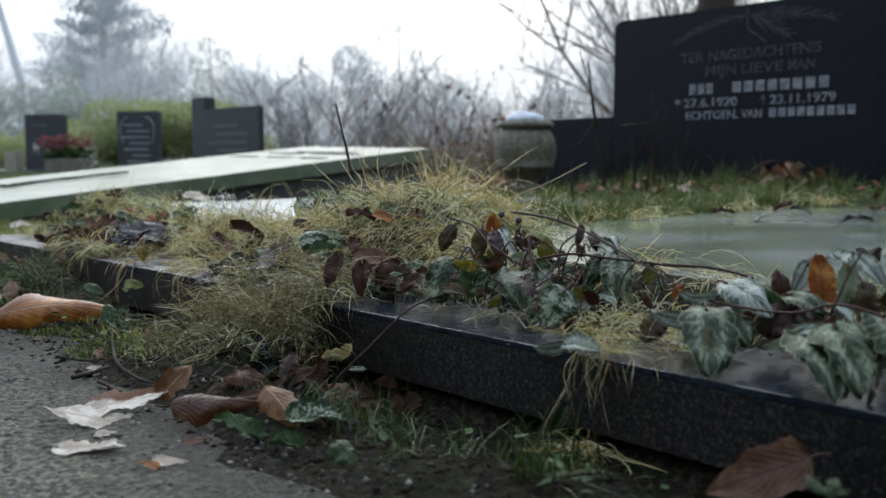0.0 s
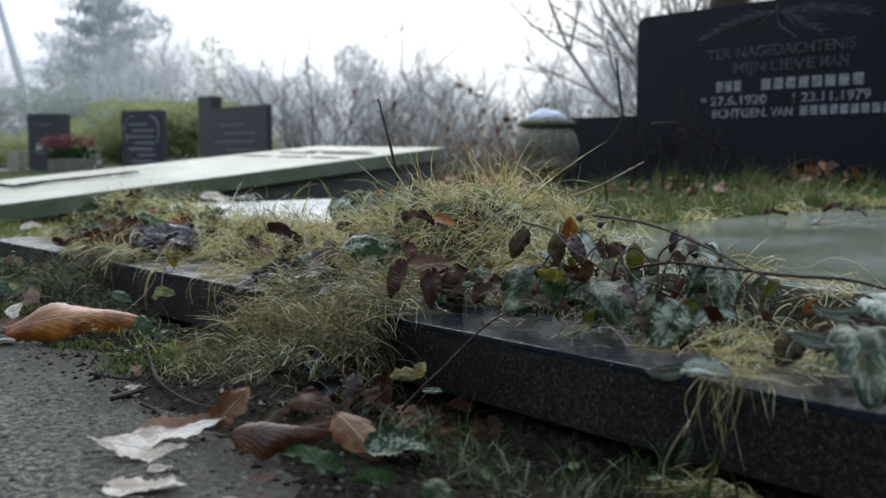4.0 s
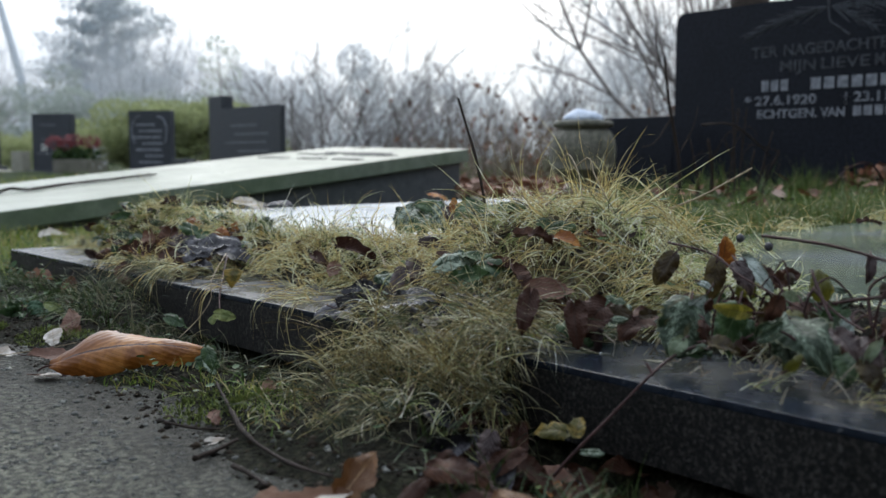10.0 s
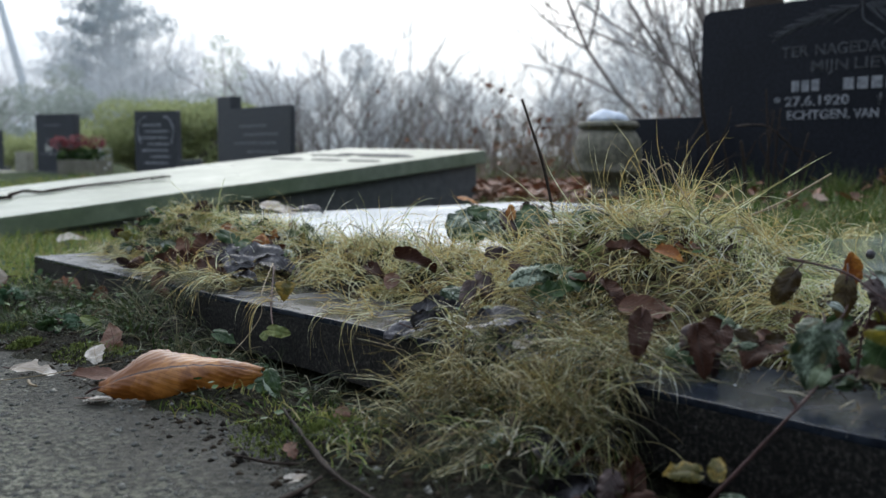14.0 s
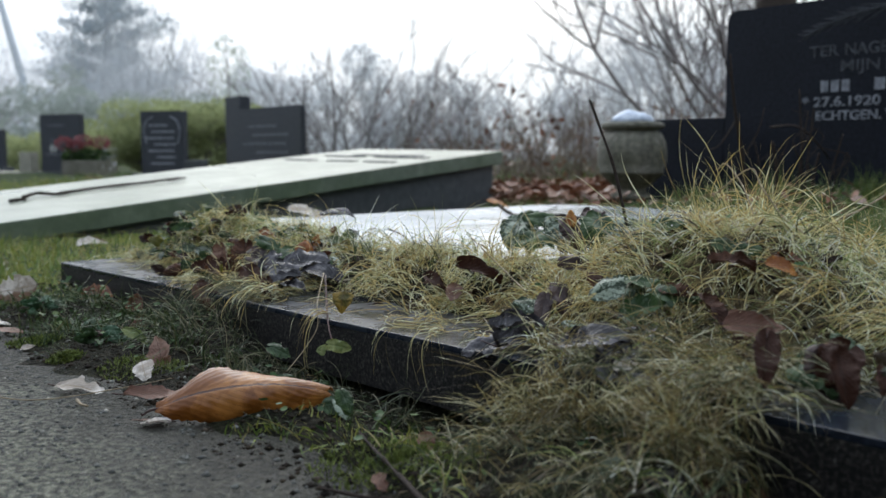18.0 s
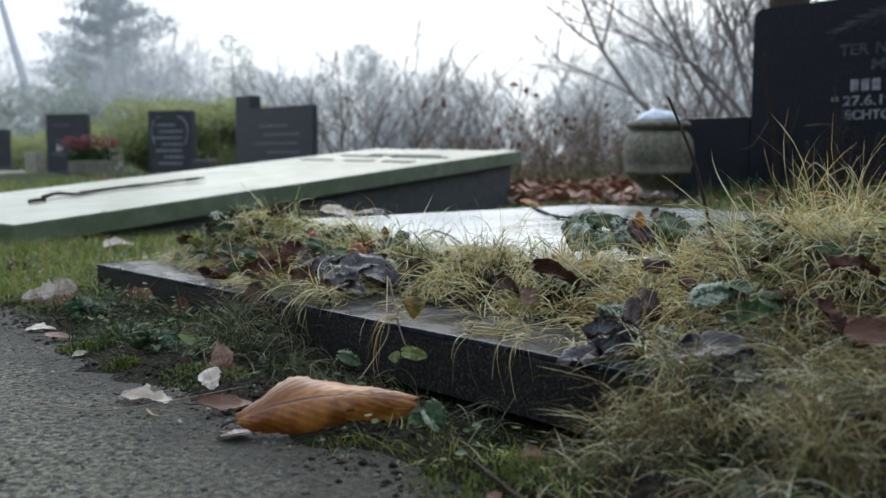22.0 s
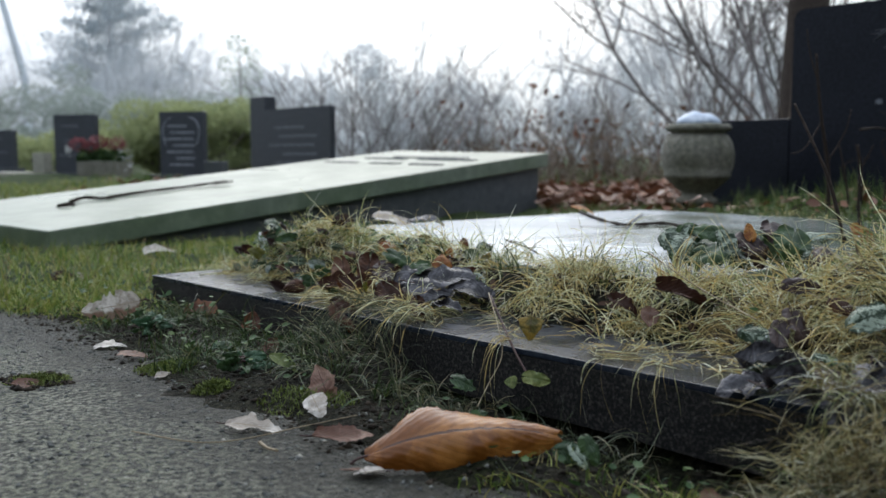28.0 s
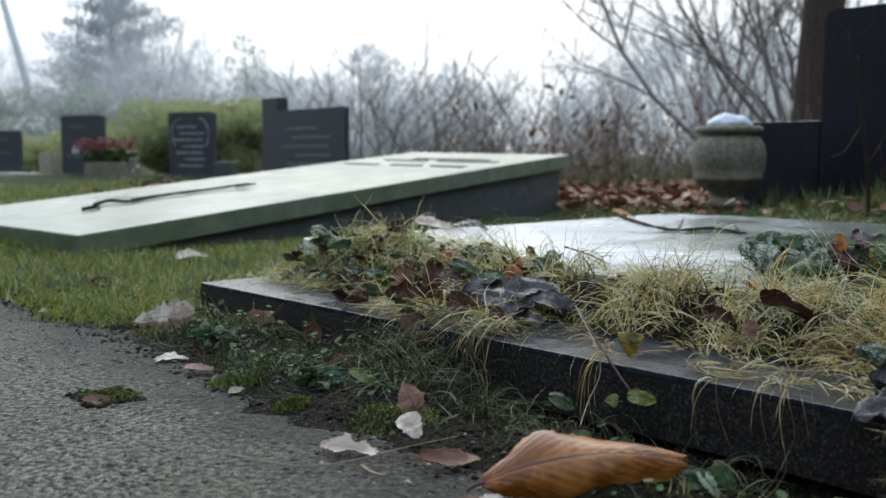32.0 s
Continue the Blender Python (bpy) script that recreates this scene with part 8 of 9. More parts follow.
blade(plant_b, L_OLIVE, (0.129, 0.864, 0.124), (0.127, 0.866, 0.134), 0.99, 0, 0.10, -0.30, 45)
blade(plant_b, L_SILVER, (0.142, 0.879, 0.131), (0.159, 0.845, 0.129), 0.45, -20, 0.12, 0.30, 46)
blade(plant_b, L_SILVER_PALE, (0.146, 0.859, 0.131), (0.155, 0.835, 0.119), 0.45, -20, 0.12, 0.30, 47)
blade(plant_b, L_SILVER, (0.157, 0.830, 0.124), (0.149, 0.796, 0.093), 0.68, 0, 0.10, -0.25, 48)
blade(plant_b, L_SILVER, (0.144, 0.846, 0.122), (0.129, 0.835, 0.099), 0.68, 0, 0.10, -0.25, 49)
blade(plant_b, L_DARK, (0.133, 0.859, 0.108), (0.125, 0.854, 0.087), 0.81, 0, 0.10, -0.25, 50)
blade(plant_b, L_PURPLE, (0.141, 0.879, 0.144), (0.143, 0.865, 0.129), 0.57, 0, 0.10, -0.30, 51)
blade(plant_b, L_SILVER_PALE, (0.154, 0.880, 0.139), (0.160, 0.860, 0.132), 0.81, 0, 0.10, -0.30, 52)
blade(plant_b, L_GREEN, (0.084, 0.871, 0.112), (0.089, 0.850, 0.098), 0.72, 0, 0.10, -0.30, 53)
blade(plant_b, L_DARK, (0.080, 0.889, 0.114), (0.081, 0.875, 0.092), 0.81, 0, 0.10, -0.30, 54)
blade(plant_b, L_DARK, (0.041, 0.920, 0.093), (0.050, 0.896, 0.075), 0.81, 0, 0.10, -0.30, 55)
blade(plant_b, L_OLIVE, (0.089, 0.942, 0.130), (0.092, 0.938, 0.122), 0.90, 0, 0.10, -0.30, 56)
blade(plant_b, L_DARK, (0.077, 0.956, 0.132), (0.081, 0.951, 0.122), 0.90, 0, 0.10, -0.30, 57)
blade(plant_b, L_LIME, (0.067, 0.874, 0.112), (0.069, 0.858, 0.099), 0.63, 0, 0.10, -0.30, 58)
blade(plant_b, L_SILVER_PALE, (0.096, 0.702, 0.071), (0.114, 0.671, 0.075), 0.50, -25, 0.12, 0.30, 59)
blade(plant_b, L_SILVER_PALE, (0.096, 0.712, 0.071), (0.071, 0.732, 0.063), 0.38, -35, 0.12, 0.30, 60)
blade(plant_b, L_SILVER, (0.092, 0.692, 0.029), (0.083, 0.700, 0.005), 0.68, 15, 0.12, 0.50, 61)
blade(plant_b, L_PURPLE, (0.134, 0.903, 0.146), (0.129, 0.896, 0.129), 0.49, 0, 0.10, 0.30, 62)
blade(plant_b, L_PURPLE, (0.071, 0.808, 0.109), (0.077, 0.789, 0.097), 0.66, 0, 0.10, 0.30, 63)
# mostly dark filler leaves that darken the gaps behind, in place of shade
r = random.Random(60)
for i in range(34):
    u, v = r.uniform(1.67, 1.98), r.uniform(0.09, 0.18)
    x, y, z = at(u, v, r.uniform(0.080, 0.108))
    a, size = r.uniform(0, 6.28), r.uniform(0.018, 0.030)
    blade(plant_a, r.choice((L_DARK, L_DARK, L_OLIVE, L_PURPLE, L_GREEN)), (x, y, z), (x + size * math.cos(a), y - 0.4 * size, z + size * 0.7 * math.sin(a)), r.uniform(0.6, 0.95), r.uniform(-40, 40), r.uniform(0.0, 0.2), r.uniform(-0.5, 0.6), 200 + i)
r = random.Random(64)
for i in range(18):
    u, v = r.uniform(1.42, 1.66), r.uniform(0.05, 0.16)
    a, reach, up = r.uniform(-0.6, 3.7), r.uniform(0.02, 0.06), r.uniform(0.02, 0.06)
    foot = Vector(at(u, v, r.uniform(0.075, 0.09)))
    side = Vector((math.cos(a), 0.4 * math.sin(a), 0)) * reach
    stem_of(plant_b, [foot, foot + side * 0.15 + Vector((0, 0, up * 0.7)), foot + side * 0.55 + Vector((0, 0, up)), foot + side + Vector((0, 0, up * r.uniform(0.3, 0.9)))], r.uniform(0.0009, 0.0014), 0.0006, M_STEM)
r = random.Random(61)
for i in range(64):
    u, v = r.uniform(1.40, 1.66), r.uniform(0.02, 0.15)
    x, y, z = at(u, v, r.uniform(0.078, 0.098) + 0.28 * v * r.random())
    a, size = r.uniform(0, 6.28), r.uniform(0.011, 0.022)
    tip = (x + size * math.cos(a), y - 0.4 * size * r.random(), z + size * 0.7 * math.sin(a))
    mat = r.choice((L_SILVER, L_SILVER, L_GREEN, L_GREEN, L_OLIVE, L_OLIVE, L_LIME, L_DARK, L_SILVER_PALE, L_UNDER))
    blade(plant_b, mat, (x, y, z), tip, r.uniform(0.55, 0.95), r.uniform(-40, 40), r.uniform(0.0, 0.2), r.uniform(-0.5, 0.7), 100 + i)

shoot = thing("ground_plant", pose(-0.100, 0.840, 0.003), "single trailing shoot with small yellowish leaves", "plant")
stem_of(shoot, [(-0.103, 0.842, 0.004), (-0.089, 0.841, 0.021), (-0.067, 0.847, 0.041), (-0.034, 0.854, 0.073), (-0.006, 0.883, 0.082), (0.027, 0.890, 0.090)], 0.0013, 0.001, M_STEM)
stem_of(shoot, [(-0.034, 0.854, 0.072), (-0.038, 0.859, 0.079)], 0.0016, 0.0008, M_STEM)
leaf_at(shoot, "broad", L_YELLOW, -0.104, 0.859, 0.030, 0.022, 190, 0.50, 169)
leaf_at(shoot, "broad", L_YELLOW, -0.087, 0.839, 0.040, 0.016, 280, 0.50, 170)
leaf_at(shoot, "broad", L_VARIEGATED, -0.077, 0.835, 0.024, 0.015, 10, 0.40, 171)

plant_c = thing("archangel_plant", pose(-0.122, 1.755, 0.100), "low clump of silver-green and purple leaves at the slab", "plant")
leaf_at(plant_c, "broad", L_VARIEGATED, -0.215, 1.571, 0.136, 0.040, 100, 0.60, 172)
leaf_at(plant_c, "broad", L_VARIEGATED, -0.182, 1.533, 0.139, 0.032, 80, 0.60, 173)
leaf_at(plant_c, "broad", L_PURPLE, -0.158, 1.504, 0.133, 0.044, 70, 0.60, 174)
leaf_at(plant_c, "broad", L_YELLOW, -0.135, 1.478, 0.147, 0.031, 275, 0.70, 175)
leaf_at(plant_c, "broad", L_VARIEGATED, -0.110, 1.449, 0.157, 0.036, 10, 0.40, 176)
leaf_at(plant_c, "broad", L_ORANGE, -0.163, 1.511, 0.155, 0.021, 270, 0.60, 177)
leaf_at(plant_c, "broad", L_GREEN, -0.201, 1.554, 0.152, 0.038, 200, 0.50, 178)
leaf_at(plant_c, "broad", L_GREEN, -0.205, 1.559, 0.119, 0.035, 110, 0.50, 179)
leaf_at(plant_c, "broad", L_VARIEGATED, -0.170, 1.519, 0.123, 0.033, 60, 0.50, 180)
leaf_at(plant_c, "broad", L_GREEN, -0.192, 1.544, 0.131, 0.035, 20, 0.40, 181)
leaf_at(plant_c, "broad", L_VARIEGATED, -0.222, 1.579, 0.117, 0.029, 140, 0.50, 182)

plant_d = thing("ground_plant", pose(-0.561, 1.664, 0.078), "small clump of green leaves and orange heart-shaped leaves", "plant")
leaf_at(plant_d, "heart", L_ORANGE, -0.513, 1.636, 0.108, 0.028, 275, 0.75, 183)
leaf_at(plant_d, "heart", L_ORANGE, -0.504, 1.682, 0.111, 0.019, 280, 0.75, 184)
leaf_at(plant_d, "heart", L_ORANGE, -0.471, 1.727, 0.106, 0.017, 270, 0.75, 185)
leaf_at(plant_d, "heart", L_YELLOW, -0.457, 1.635, 0.109, 0.021, 290, 0.75, 186)
leaf_at(plant_d, "broad", L_GREEN, -0.567, 1.684, 0.104, 0.042, 30, 0.50, 187)
leaf_at(plant_d, "broad", L_FRESH, -0.599, 1.691, 0.080, 0.027, 80, 0.50, 188)
leaf_at(plant_d, "broad", L_GREEN, -0.547, 1.640, 0.094, 0.033, 160, 0.50, 189)
leaf_at(plant_d, "broad", L_GREEN, -0.620, 1.678, 0.067, 0.028, 90, 0.60, 190)
leaf_at(plant_d, "broad", L_VARIEGATED, -0.597, 1.648, 0.067, 0.027, 100, 0.50, 191)
leaf_at(plant_d, "broad", L_VARIEGATED, -0.805, 2.112, 0.115, 0.040, 0, 0.40, 192)
leaf_at(plant_d, "broad", L_GREEN, -0.847, 2.162, 0.088, 0.037, 120, 0.40, 193)
leaf_at(plant_d, "broad", L_GREEN, -0.652, 2.081, 0.115, 0.030, 20, 0.40, 194)
leaf_at(plant_d, "broad", L_VARIEGATED, -0.698, 2.119, 0.115, 0.031, 20, 0.40, 195)
leaf_at(plant_d, "broad", L_GREEN, -0.483, 1.580, 0.094, 0.025, 20, 0.50, 196)
leaf_at(plant_d, "heart", L_YELLOW, -0.429, 1.329, 0.076, 0.025, 95, 0.70, 197)
leaf_at(plant_d, "broad", L_FRESH, -0.426, 1.280, 0.039, 0.023, 10, 0.75, 198)
leaf_at(plant_d, "heart", L_FRESH, -0.450, 1.308, 0.030, 0.014, 200, 0.70, 199)
stem_of(plant_d, [(-0.463, 1.446, 0.093), (-0.458, 1.348, 0.072), (-0.456, 1.330, 0.049), (-0.469, 1.314, 0.027), (-0.481, 1.282, 0.013)], 0.0007, 0.0005, M_DRY_STEM)
stem_of(plant_d, [(-0.461, 1.443, 0.090), (-0.445, 1.333, 0.057), (-0.435, 1.290, 0.041)], 0.0014, 0.001, M_STEM)

# small leaves that trail through the litter on the far end of the kerb
r = random.Random(62)
for i in range(95):
    u = r.uniform(0.05, 0.62)
    v = r.uniform(0.08, 0.24) if i % 4 else r.uniform(-0.01, 0.08) if u > 0.36 else r.uniform(0.1, 0.2)
    x, y, z = at(u, v, 0)
    z = float(support(np.array([x]), np.array([y]))[0]) + r.uniform(0.004, 0.030)
    a, size = r.uniform(0, 6.28), r.uniform(0.014, 0.030)
    tip = (x + size * math.cos(a), y - 0.5 * size * r.random(), z + size * 0.5 * math.sin(a))
    mat = r.choice((L_SILVER, L_GREEN, L_GREEN, L_GREEN, L_OLIVE, L_LIME, L_UNDER, L_SILVER_PALE, L_PURPLE, L_DARK, L_RUSSET))
    blade(plant_d, mat, (x, y, z), tip, r.uniform(0.55, 0.95), r.uniform(-65, 30), r.uniform(0.0, 0.2), r.uniform(-0.5, 0.6), 300 + i)

plant_e = thing("archangel_plant", pose(-0.207, 0.902, 0.013), "withered silver-green leaves hanging below the dead grass", "plant")
leaf_at(plant_e, "broad", L_VARIEGATED, -0.206, 0.917, 0.010, 0.035, 150, 0.60, 200)
leaf_at(plant_e, "broad", L_PURPLE, -0.147, 0.863, 0.015, 0.025, 100, 0.70, 201)
leaf_at(plant_e, "broad", L_GREEN, -0.403, 1.114, 0.026, 0.021, 70, 0.60, 202)
leaf_at(plant_e, "broad", L_VARIEGATED, -0.409, 1.137, 0.013, 0.021, 70, 0.60, 203)
leaf_at(plant_e, "broad", L_GREEN, -0.491, 1.309, 0.028, 0.024, 10, 0.60, 204)
leaf_at(plant_e, "broad", L_GREEN, -0.481, 1.266, 0.009, 0.021, -30, 0.60, 205)
leaf_at(plant_e, "broad", L_GREEN, -0.446, 1.272, 0.004, 0.019, -20, 0.60, 206)
leaf_at(plant_e, "broad", L_GREEN, -0.413, 1.142, 0.015, 0.023, 20, 0.60, 207)
leaf_at(plant_e, "broad", L_GREEN, -0.409, 1.137, 0.007, 0.020, 60, 0.60, 208)
leaf_at(plant_e, "broad", L_VARIEGATED, -0.226, 0.985, 0.009, 0.027, 30, 0.50, 209)
leaf_at(plant_e, "broad", L_GREEN, -0.200, 0.971, 0.027, 0.023, 60, 0.50, 210)
leaf_at(plant_e, "broad", L_PURPLE, -0.178, 0.945, -0.008, 0.031, 110, 0.60, 211)
leaf_at(plant_e, "broad", L_GREEN, -0.046, 0.716, -0.039, 0.020, 20, 0.50, 212)
leaf_at(plant_e, "broad", L_FRESH, -0.050, 0.720, -0.036, 0.014, 200, 0.50, 213)
stem_of(plant_e, [(-0.223, 0.982, -0.002), (-0.189, 0.958, -0.001), (-0.153, 0.946, 0.007)], 0.0012, 0.0008, M_STEM)

blade(plant_e, L_SILVER, (-0.206, 0.930, 0.033), (-0.214, 0.912, -0.006), 1.0, 5, 0.10, -0.25, 400)


# dark leaves added in the hollow to imitate shade beside the hanging grass
r = random.Random(63)
for i in range(40):
    x, y, z = at(r.uniform(1.32, 1.48), r.uniform(-0.09, 0.0), 0)
    z = gz(x, y) + r.uniform(0.002, 0.016)
    leaf_at(None, r.choice(("oval", "beech", "broad")), r.choice((L_DARK, L_DARK, L_CHESTNUT, L_BLACK, M_DECAY)), x, y, z, r.uniform(0.018, 0.034), r.uniform(0, 360), r.uniform(0.3, 0.8), 500 + i, label="dark leaf added to imitate shade in the hollow below the kerb")


def rosette(x, y, n, size, seed):
    """A low weed whose lobed leaves spread from one root."""
    r = random.Random(seed)
    z = gz(x, y)
    plant = thing("weed", pose(x, y, z), "low blue-green broad-leaved weed at the path edge", "weed", "weeds at the path edge")
    for i in range(n):
        a, out = i * 2.4 + r.uniform(-0.3, 0.3), r.uniform(0.3, 1.0)
        c = Vector((x + 0.6 * size * out * math.cos(a), y + 0.6 * size * out * math.sin(a), z + size * r.uniform(0.25, 0.7) * (1.3 - out)))
        tip = c + Vector((math.cos(a), math.sin(a), r.uniform(-0.3, 0.5))) * size * r.uniform(0.5, 0.8)
        blade(plant, r.choice((L_BLUEGREEN, L_BLUEGREEN, L_GREEN)), c, tip, r.uniform(0.5, 0.75), r.uniform(-60, -20), 0.1, r.uniform(-0.4, 0.4), seed * 40 + i)


for i, (x, y, n, size) in enumerate(((-0.890, 1.655, 16, 0.028), (-0.729, 1.440, 18, 0.028), (-0.940, 1.775, 12, 0.022), (-0.790, 1.545, 10, 0.020))):
    rosette(x, y, n, size, 20 + i)

plant_f = thing("ground_plant", pose(-0.156, 1.180, 0.088), "dull green leaves in the dead grass", "plant")
leaf_at(plant_f, "broad", L_VARIEGATED, -0.160, 1.189, 0.113, 0.047, -20, 0.40, 214)
leaf_at(plant_f, "broad", L_VARIEGATED, -0.198, 1.187, 0.076, 0.027, 40, 0.40, 215)
leaf_at(plant_f, "broad", L_GREEN, -0.119, 1.154, 0.112, 0.042, 20, 0.40, 216)
leaf_at(plant_f, "broad", L_GREEN, -0.097, 1.267, 0.166, 0.030, 10, 0.50, 217)
leaf_at(plant_f, "broad", L_ORANGE, 0.137, 1.900, 0.120, 0.041, 250, 0.60, 218)
leaf_at(plant_f, "broad", L_VARIEGATED, -0.137, 1.134, 0.079, 0.029, 60, 0.50, 219)
leaf_at(plant_f, "broad", L_GREEN, -0.139, 1.185, 0.120, 0.031, 10, 0.40, 220)
leaf_at(plant_f, "broad", L_VARIEGATED, -0.159, 1.163, 0.087, 0.028, 100, 0.50, 221)
leaf_at(plant_f, "broad", L_GREEN, -0.067, 1.181, 0.152, 0.024, 20, 0.50, 222)
leaf_at(plant_f, "broad", L_VARIEGATED, -0.243, 1.168, 0.078, 0.030, 0, 0.40, 223)
leaf_at(plant_f, "broad", L_VARIEGATED, -0.232, 1.250, 0.087, 0.036, 20, 0.40, 224)
leaf_at(plant_f, "broad", L_VARIEGATED, -0.256, 1.183, 0.077, 0.030, 160, 0.40, 225)
leaf_at(plant_f, "broad", L_GREEN, -0.059, 1.164, 0.149, 0.025, 20, 0.40, 226)
leaf_at(plant_b, "round", L_DARK, 0.029, 0.993, 0.092, 0.029, 36, 0.73, 280)
leaf_at(plant_b, "round", L_GREEN, 0.084, 0.815, 0.091, 0.034, 117, 0.44, 294)
leaf_at(plant_b, "round", L_GREEN, -0.041, 1.026, 0.079, 0.029, 66, 0.38, 300)
leaf_at(plant_b, "round", L_DARK, -0.029, 0.943, 0.088, 0.033, 132, 0.47, 302)
leaf_at(plant_b, "round", L_GREEN, -0.032, 1.022, 0.093, 0.022, 114, 0.38, 306)
leaf_at(plant_b, "round", L_GREEN, -0.066, 0.976, 0.081, 0.034, 64, 0.38, 310)
leaf_at(plant_b, "round", L_GREEN, 0.054, 0.999, 0.085, 0.026, 147, 0.81, 318)
leaf_at(plant_b, "round", L_DARK, -0.055, 0.972, 0.091, 0.025, 125, 0.53, 320)
leaf_at(plant_b, "round", L_GREEN, 0.028, 0.895, 0.086, 0.021, 67, 0.56, 322)
leaf_at(plant_b, "round", L_GREEN, 0.084, 0.913, 0.100, 0.033, 111, 0.64, 324)
leaf_at(plant_b, "round", L_DARK, 0.099, 0.981, 0.086, 0.031, 77, 0.35, 328)
leaf_at(plant_b, "round", L_GREEN, 0.119, 0.933, 0.096, 0.027, 131, 0.64, 344)
leaf_at(plant_b, "round", L_GREEN, 0.103, 0.998, 0.096, 0.039, 41, 0.55, 346)
leaf_at(plant_c, "round", L_VARIEGATED, -0.182, 1.522, 0.134, 0.035, 156, 0.50, 348)
leaf_at(plant_c, "round", L_GREEN, -0.146, 1.433, 0.145, 0.044, 110, 0.59, 350)
leaf_at(plant_c, "round", L_PURPLE, -0.098, 1.477, 0.131, 0.033, 129, 0.49, 352)
leaf_at(plant_c, "round", L_GREEN, -0.208, 1.597, 0.140, 0.034, 73, 0.70, 354)
leaf_at(plant_c, "round", L_VARIEGATED, -0.112, 1.471, 0.126, 0.034, 80, 0.42, 356)
leaf_at(plant_c, "round", L_GREEN, -0.208, 1.605, 0.123, 0.040, 86, 0.56, 358)
leaf_at(plant_c, "round", L_PURPLE, -0.136, 1.503, 0.152, 0.037, 90, 0.57, 360)
leaf_at(plant_c, "round", L_PURPLE, -0.164, 1.551, 0.127, 0.039, 94, 0.62, 362)
leaf_at(plant_c, "round", L_GREEN, -0.131, 1.501, 0.136, 0.046, 61, 0.55, 364)
leaf_at(plant_c, "round", L_VARIEGATED, -0.215, 1.594, 0.134, 0.050, 56, 0.42, 366)
leaf_at(plant_c, "round", L_GREEN, -0.205, 1.504, 0.125, 0.045, 44, 0.36, 368)
leaf_at(plant_c, "round", L_VARIEGATED, -0.231, 1.552, 0.129, 0.044, 105, 0.58, 370)

clover = thing("ground_plant", pose(0.188, 0.443, 0.053), "small bright green clover by the kerb", "plant")
leaf_at(clover, "heart", L_GREEN, 0.184, 0.448, 0.053, 0.008, 200, 0.40, 371)
leaf_at(clover, "heart", L_GREEN, 0.189, 0.441, 0.052, 0.008, 90, 0.40, 372)
leaf_at(clover, "heart", L_GREEN, 0.193, 0.438, 0.055, 0.008, 10, 0.40, 373)
leaf_at(clover, "heart", L_GREEN, 0.182, 0.450, 0.055, 0.008, 150, 0.40, 374)
leaf_at(clover, "heart", L_GREEN, 0.191, 0.440, 0.058, 0.008, 300, 0.40, 375)


# ---- sticks and stalks ----
stick([(-0.392, 1.089, 0.009), (-0.352, 0.981, 0.009), (-0.328, 0.927, 0.006), (-0.286, 0.862, 0.007), (-0.250, 0.816, 0.013)], 0.0019, 0.0013, "dark curved stick lying at the path edge", M_BARK, knots=0.8)
stick([(-0.358, 0.883, 0.003), (-0.346, 0.904, 0.003), (-0.336, 0.925, 0.004)], 0.0022, 0.0016, "short dark stick on the path", M_BARK)
stick([(-0.406, 0.975, 0.003), (-0.378, 0.959, 0.003), (-0.356, 0.953, 0.004)], 0.0016, 0.001, "short dark twig on the path", M_BARK)
stick([(-0.326, 0.867, 0.003), (-0.312, 0.850, 0.004), (-0.294, 0.824, 0.004)], 0.002, 0.0014, "short dark twig on the path", M_BARK)
stick([(-0.780, 1.236, 0.004), (-0.720, 1.209, 0.003), (-0.681, 1.213, 0.004), (-0.635, 1.247, 0.005), (-0.588, 1.254, 0.013)], 0.0006, 0.0004, "thin pale stalk lying on the path", M_DRY_STEM)
stick([(-0.664, 1.205, 0.004), (-0.655, 1.190, 0.004), (-0.645, 1.180, 0.005)], 0.0016, 0.001, "pale straw bit on the path", M_DRY_STEM)
stick([(-0.126, 1.345, 0.157), (-0.138, 1.359, 0.217), (-0.150, 1.380, 0.260), (-0.159, 1.399, 0.292)], 0.0018, 0.0015, "dark upright stick standing in the dead grass", M_BARK)
stick([(0.120, 0.859, 0.088), (0.167, 0.836, 0.144)], 0.0008, 0.0006, "thin dry stalk in the grass", M_DRY_STEM)
stick([(-0.177, 2.734, 0.104), (-0.174, 2.459, 0.104), (-0.149, 2.297, 0.104), (-0.065, 2.341, 0.104), (-0.037, 2.219, 0.104)], 0.0036, 0.0024, "dark knotted twig lying on the wet slab", M_BARK, knots=0.9)
stick([(-0.145, 2.300, 0.104), (-0.087, 2.492, 0.104), (-0.036, 2.673, 0.104)], 0.0018, 0.0011, "dark side twig on the wet slab", M_BARK)
stick([(-0.040, 2.312, 0.104), (-0.043, 2.233, 0.104), (0.007, 2.428, 0.104)], 0.0018, 0.0011, "dark side twig on the wet slab", M_BARK)
stick([(-0.414, 1.909, 0.109), (-0.388, 1.849, 0.104), (-0.372, 1.753, 0.099), (-0.373, 1.647, 0.097)], 0.0014, 0.001, "thin dark stalk bending over the slab", M_BARK)
stick([(0.100, 1.377, 0.155), (0.15, 1.40, 0.172), (0.218, 1.427, 0.205)], 0.0017, 0.0011, "pale dry stalk leaning over the grass", M_DRY_STEM)
stick([(-0.038, 1.319, 0.217), (-0.032, 1.311, 0.222), (-0.026, 1.275, 0.201), (-0.028, 1.230, 0.172)], 0.0009, 0.0007, "pale bent straw in the dead grass", M_DRY_STEM)
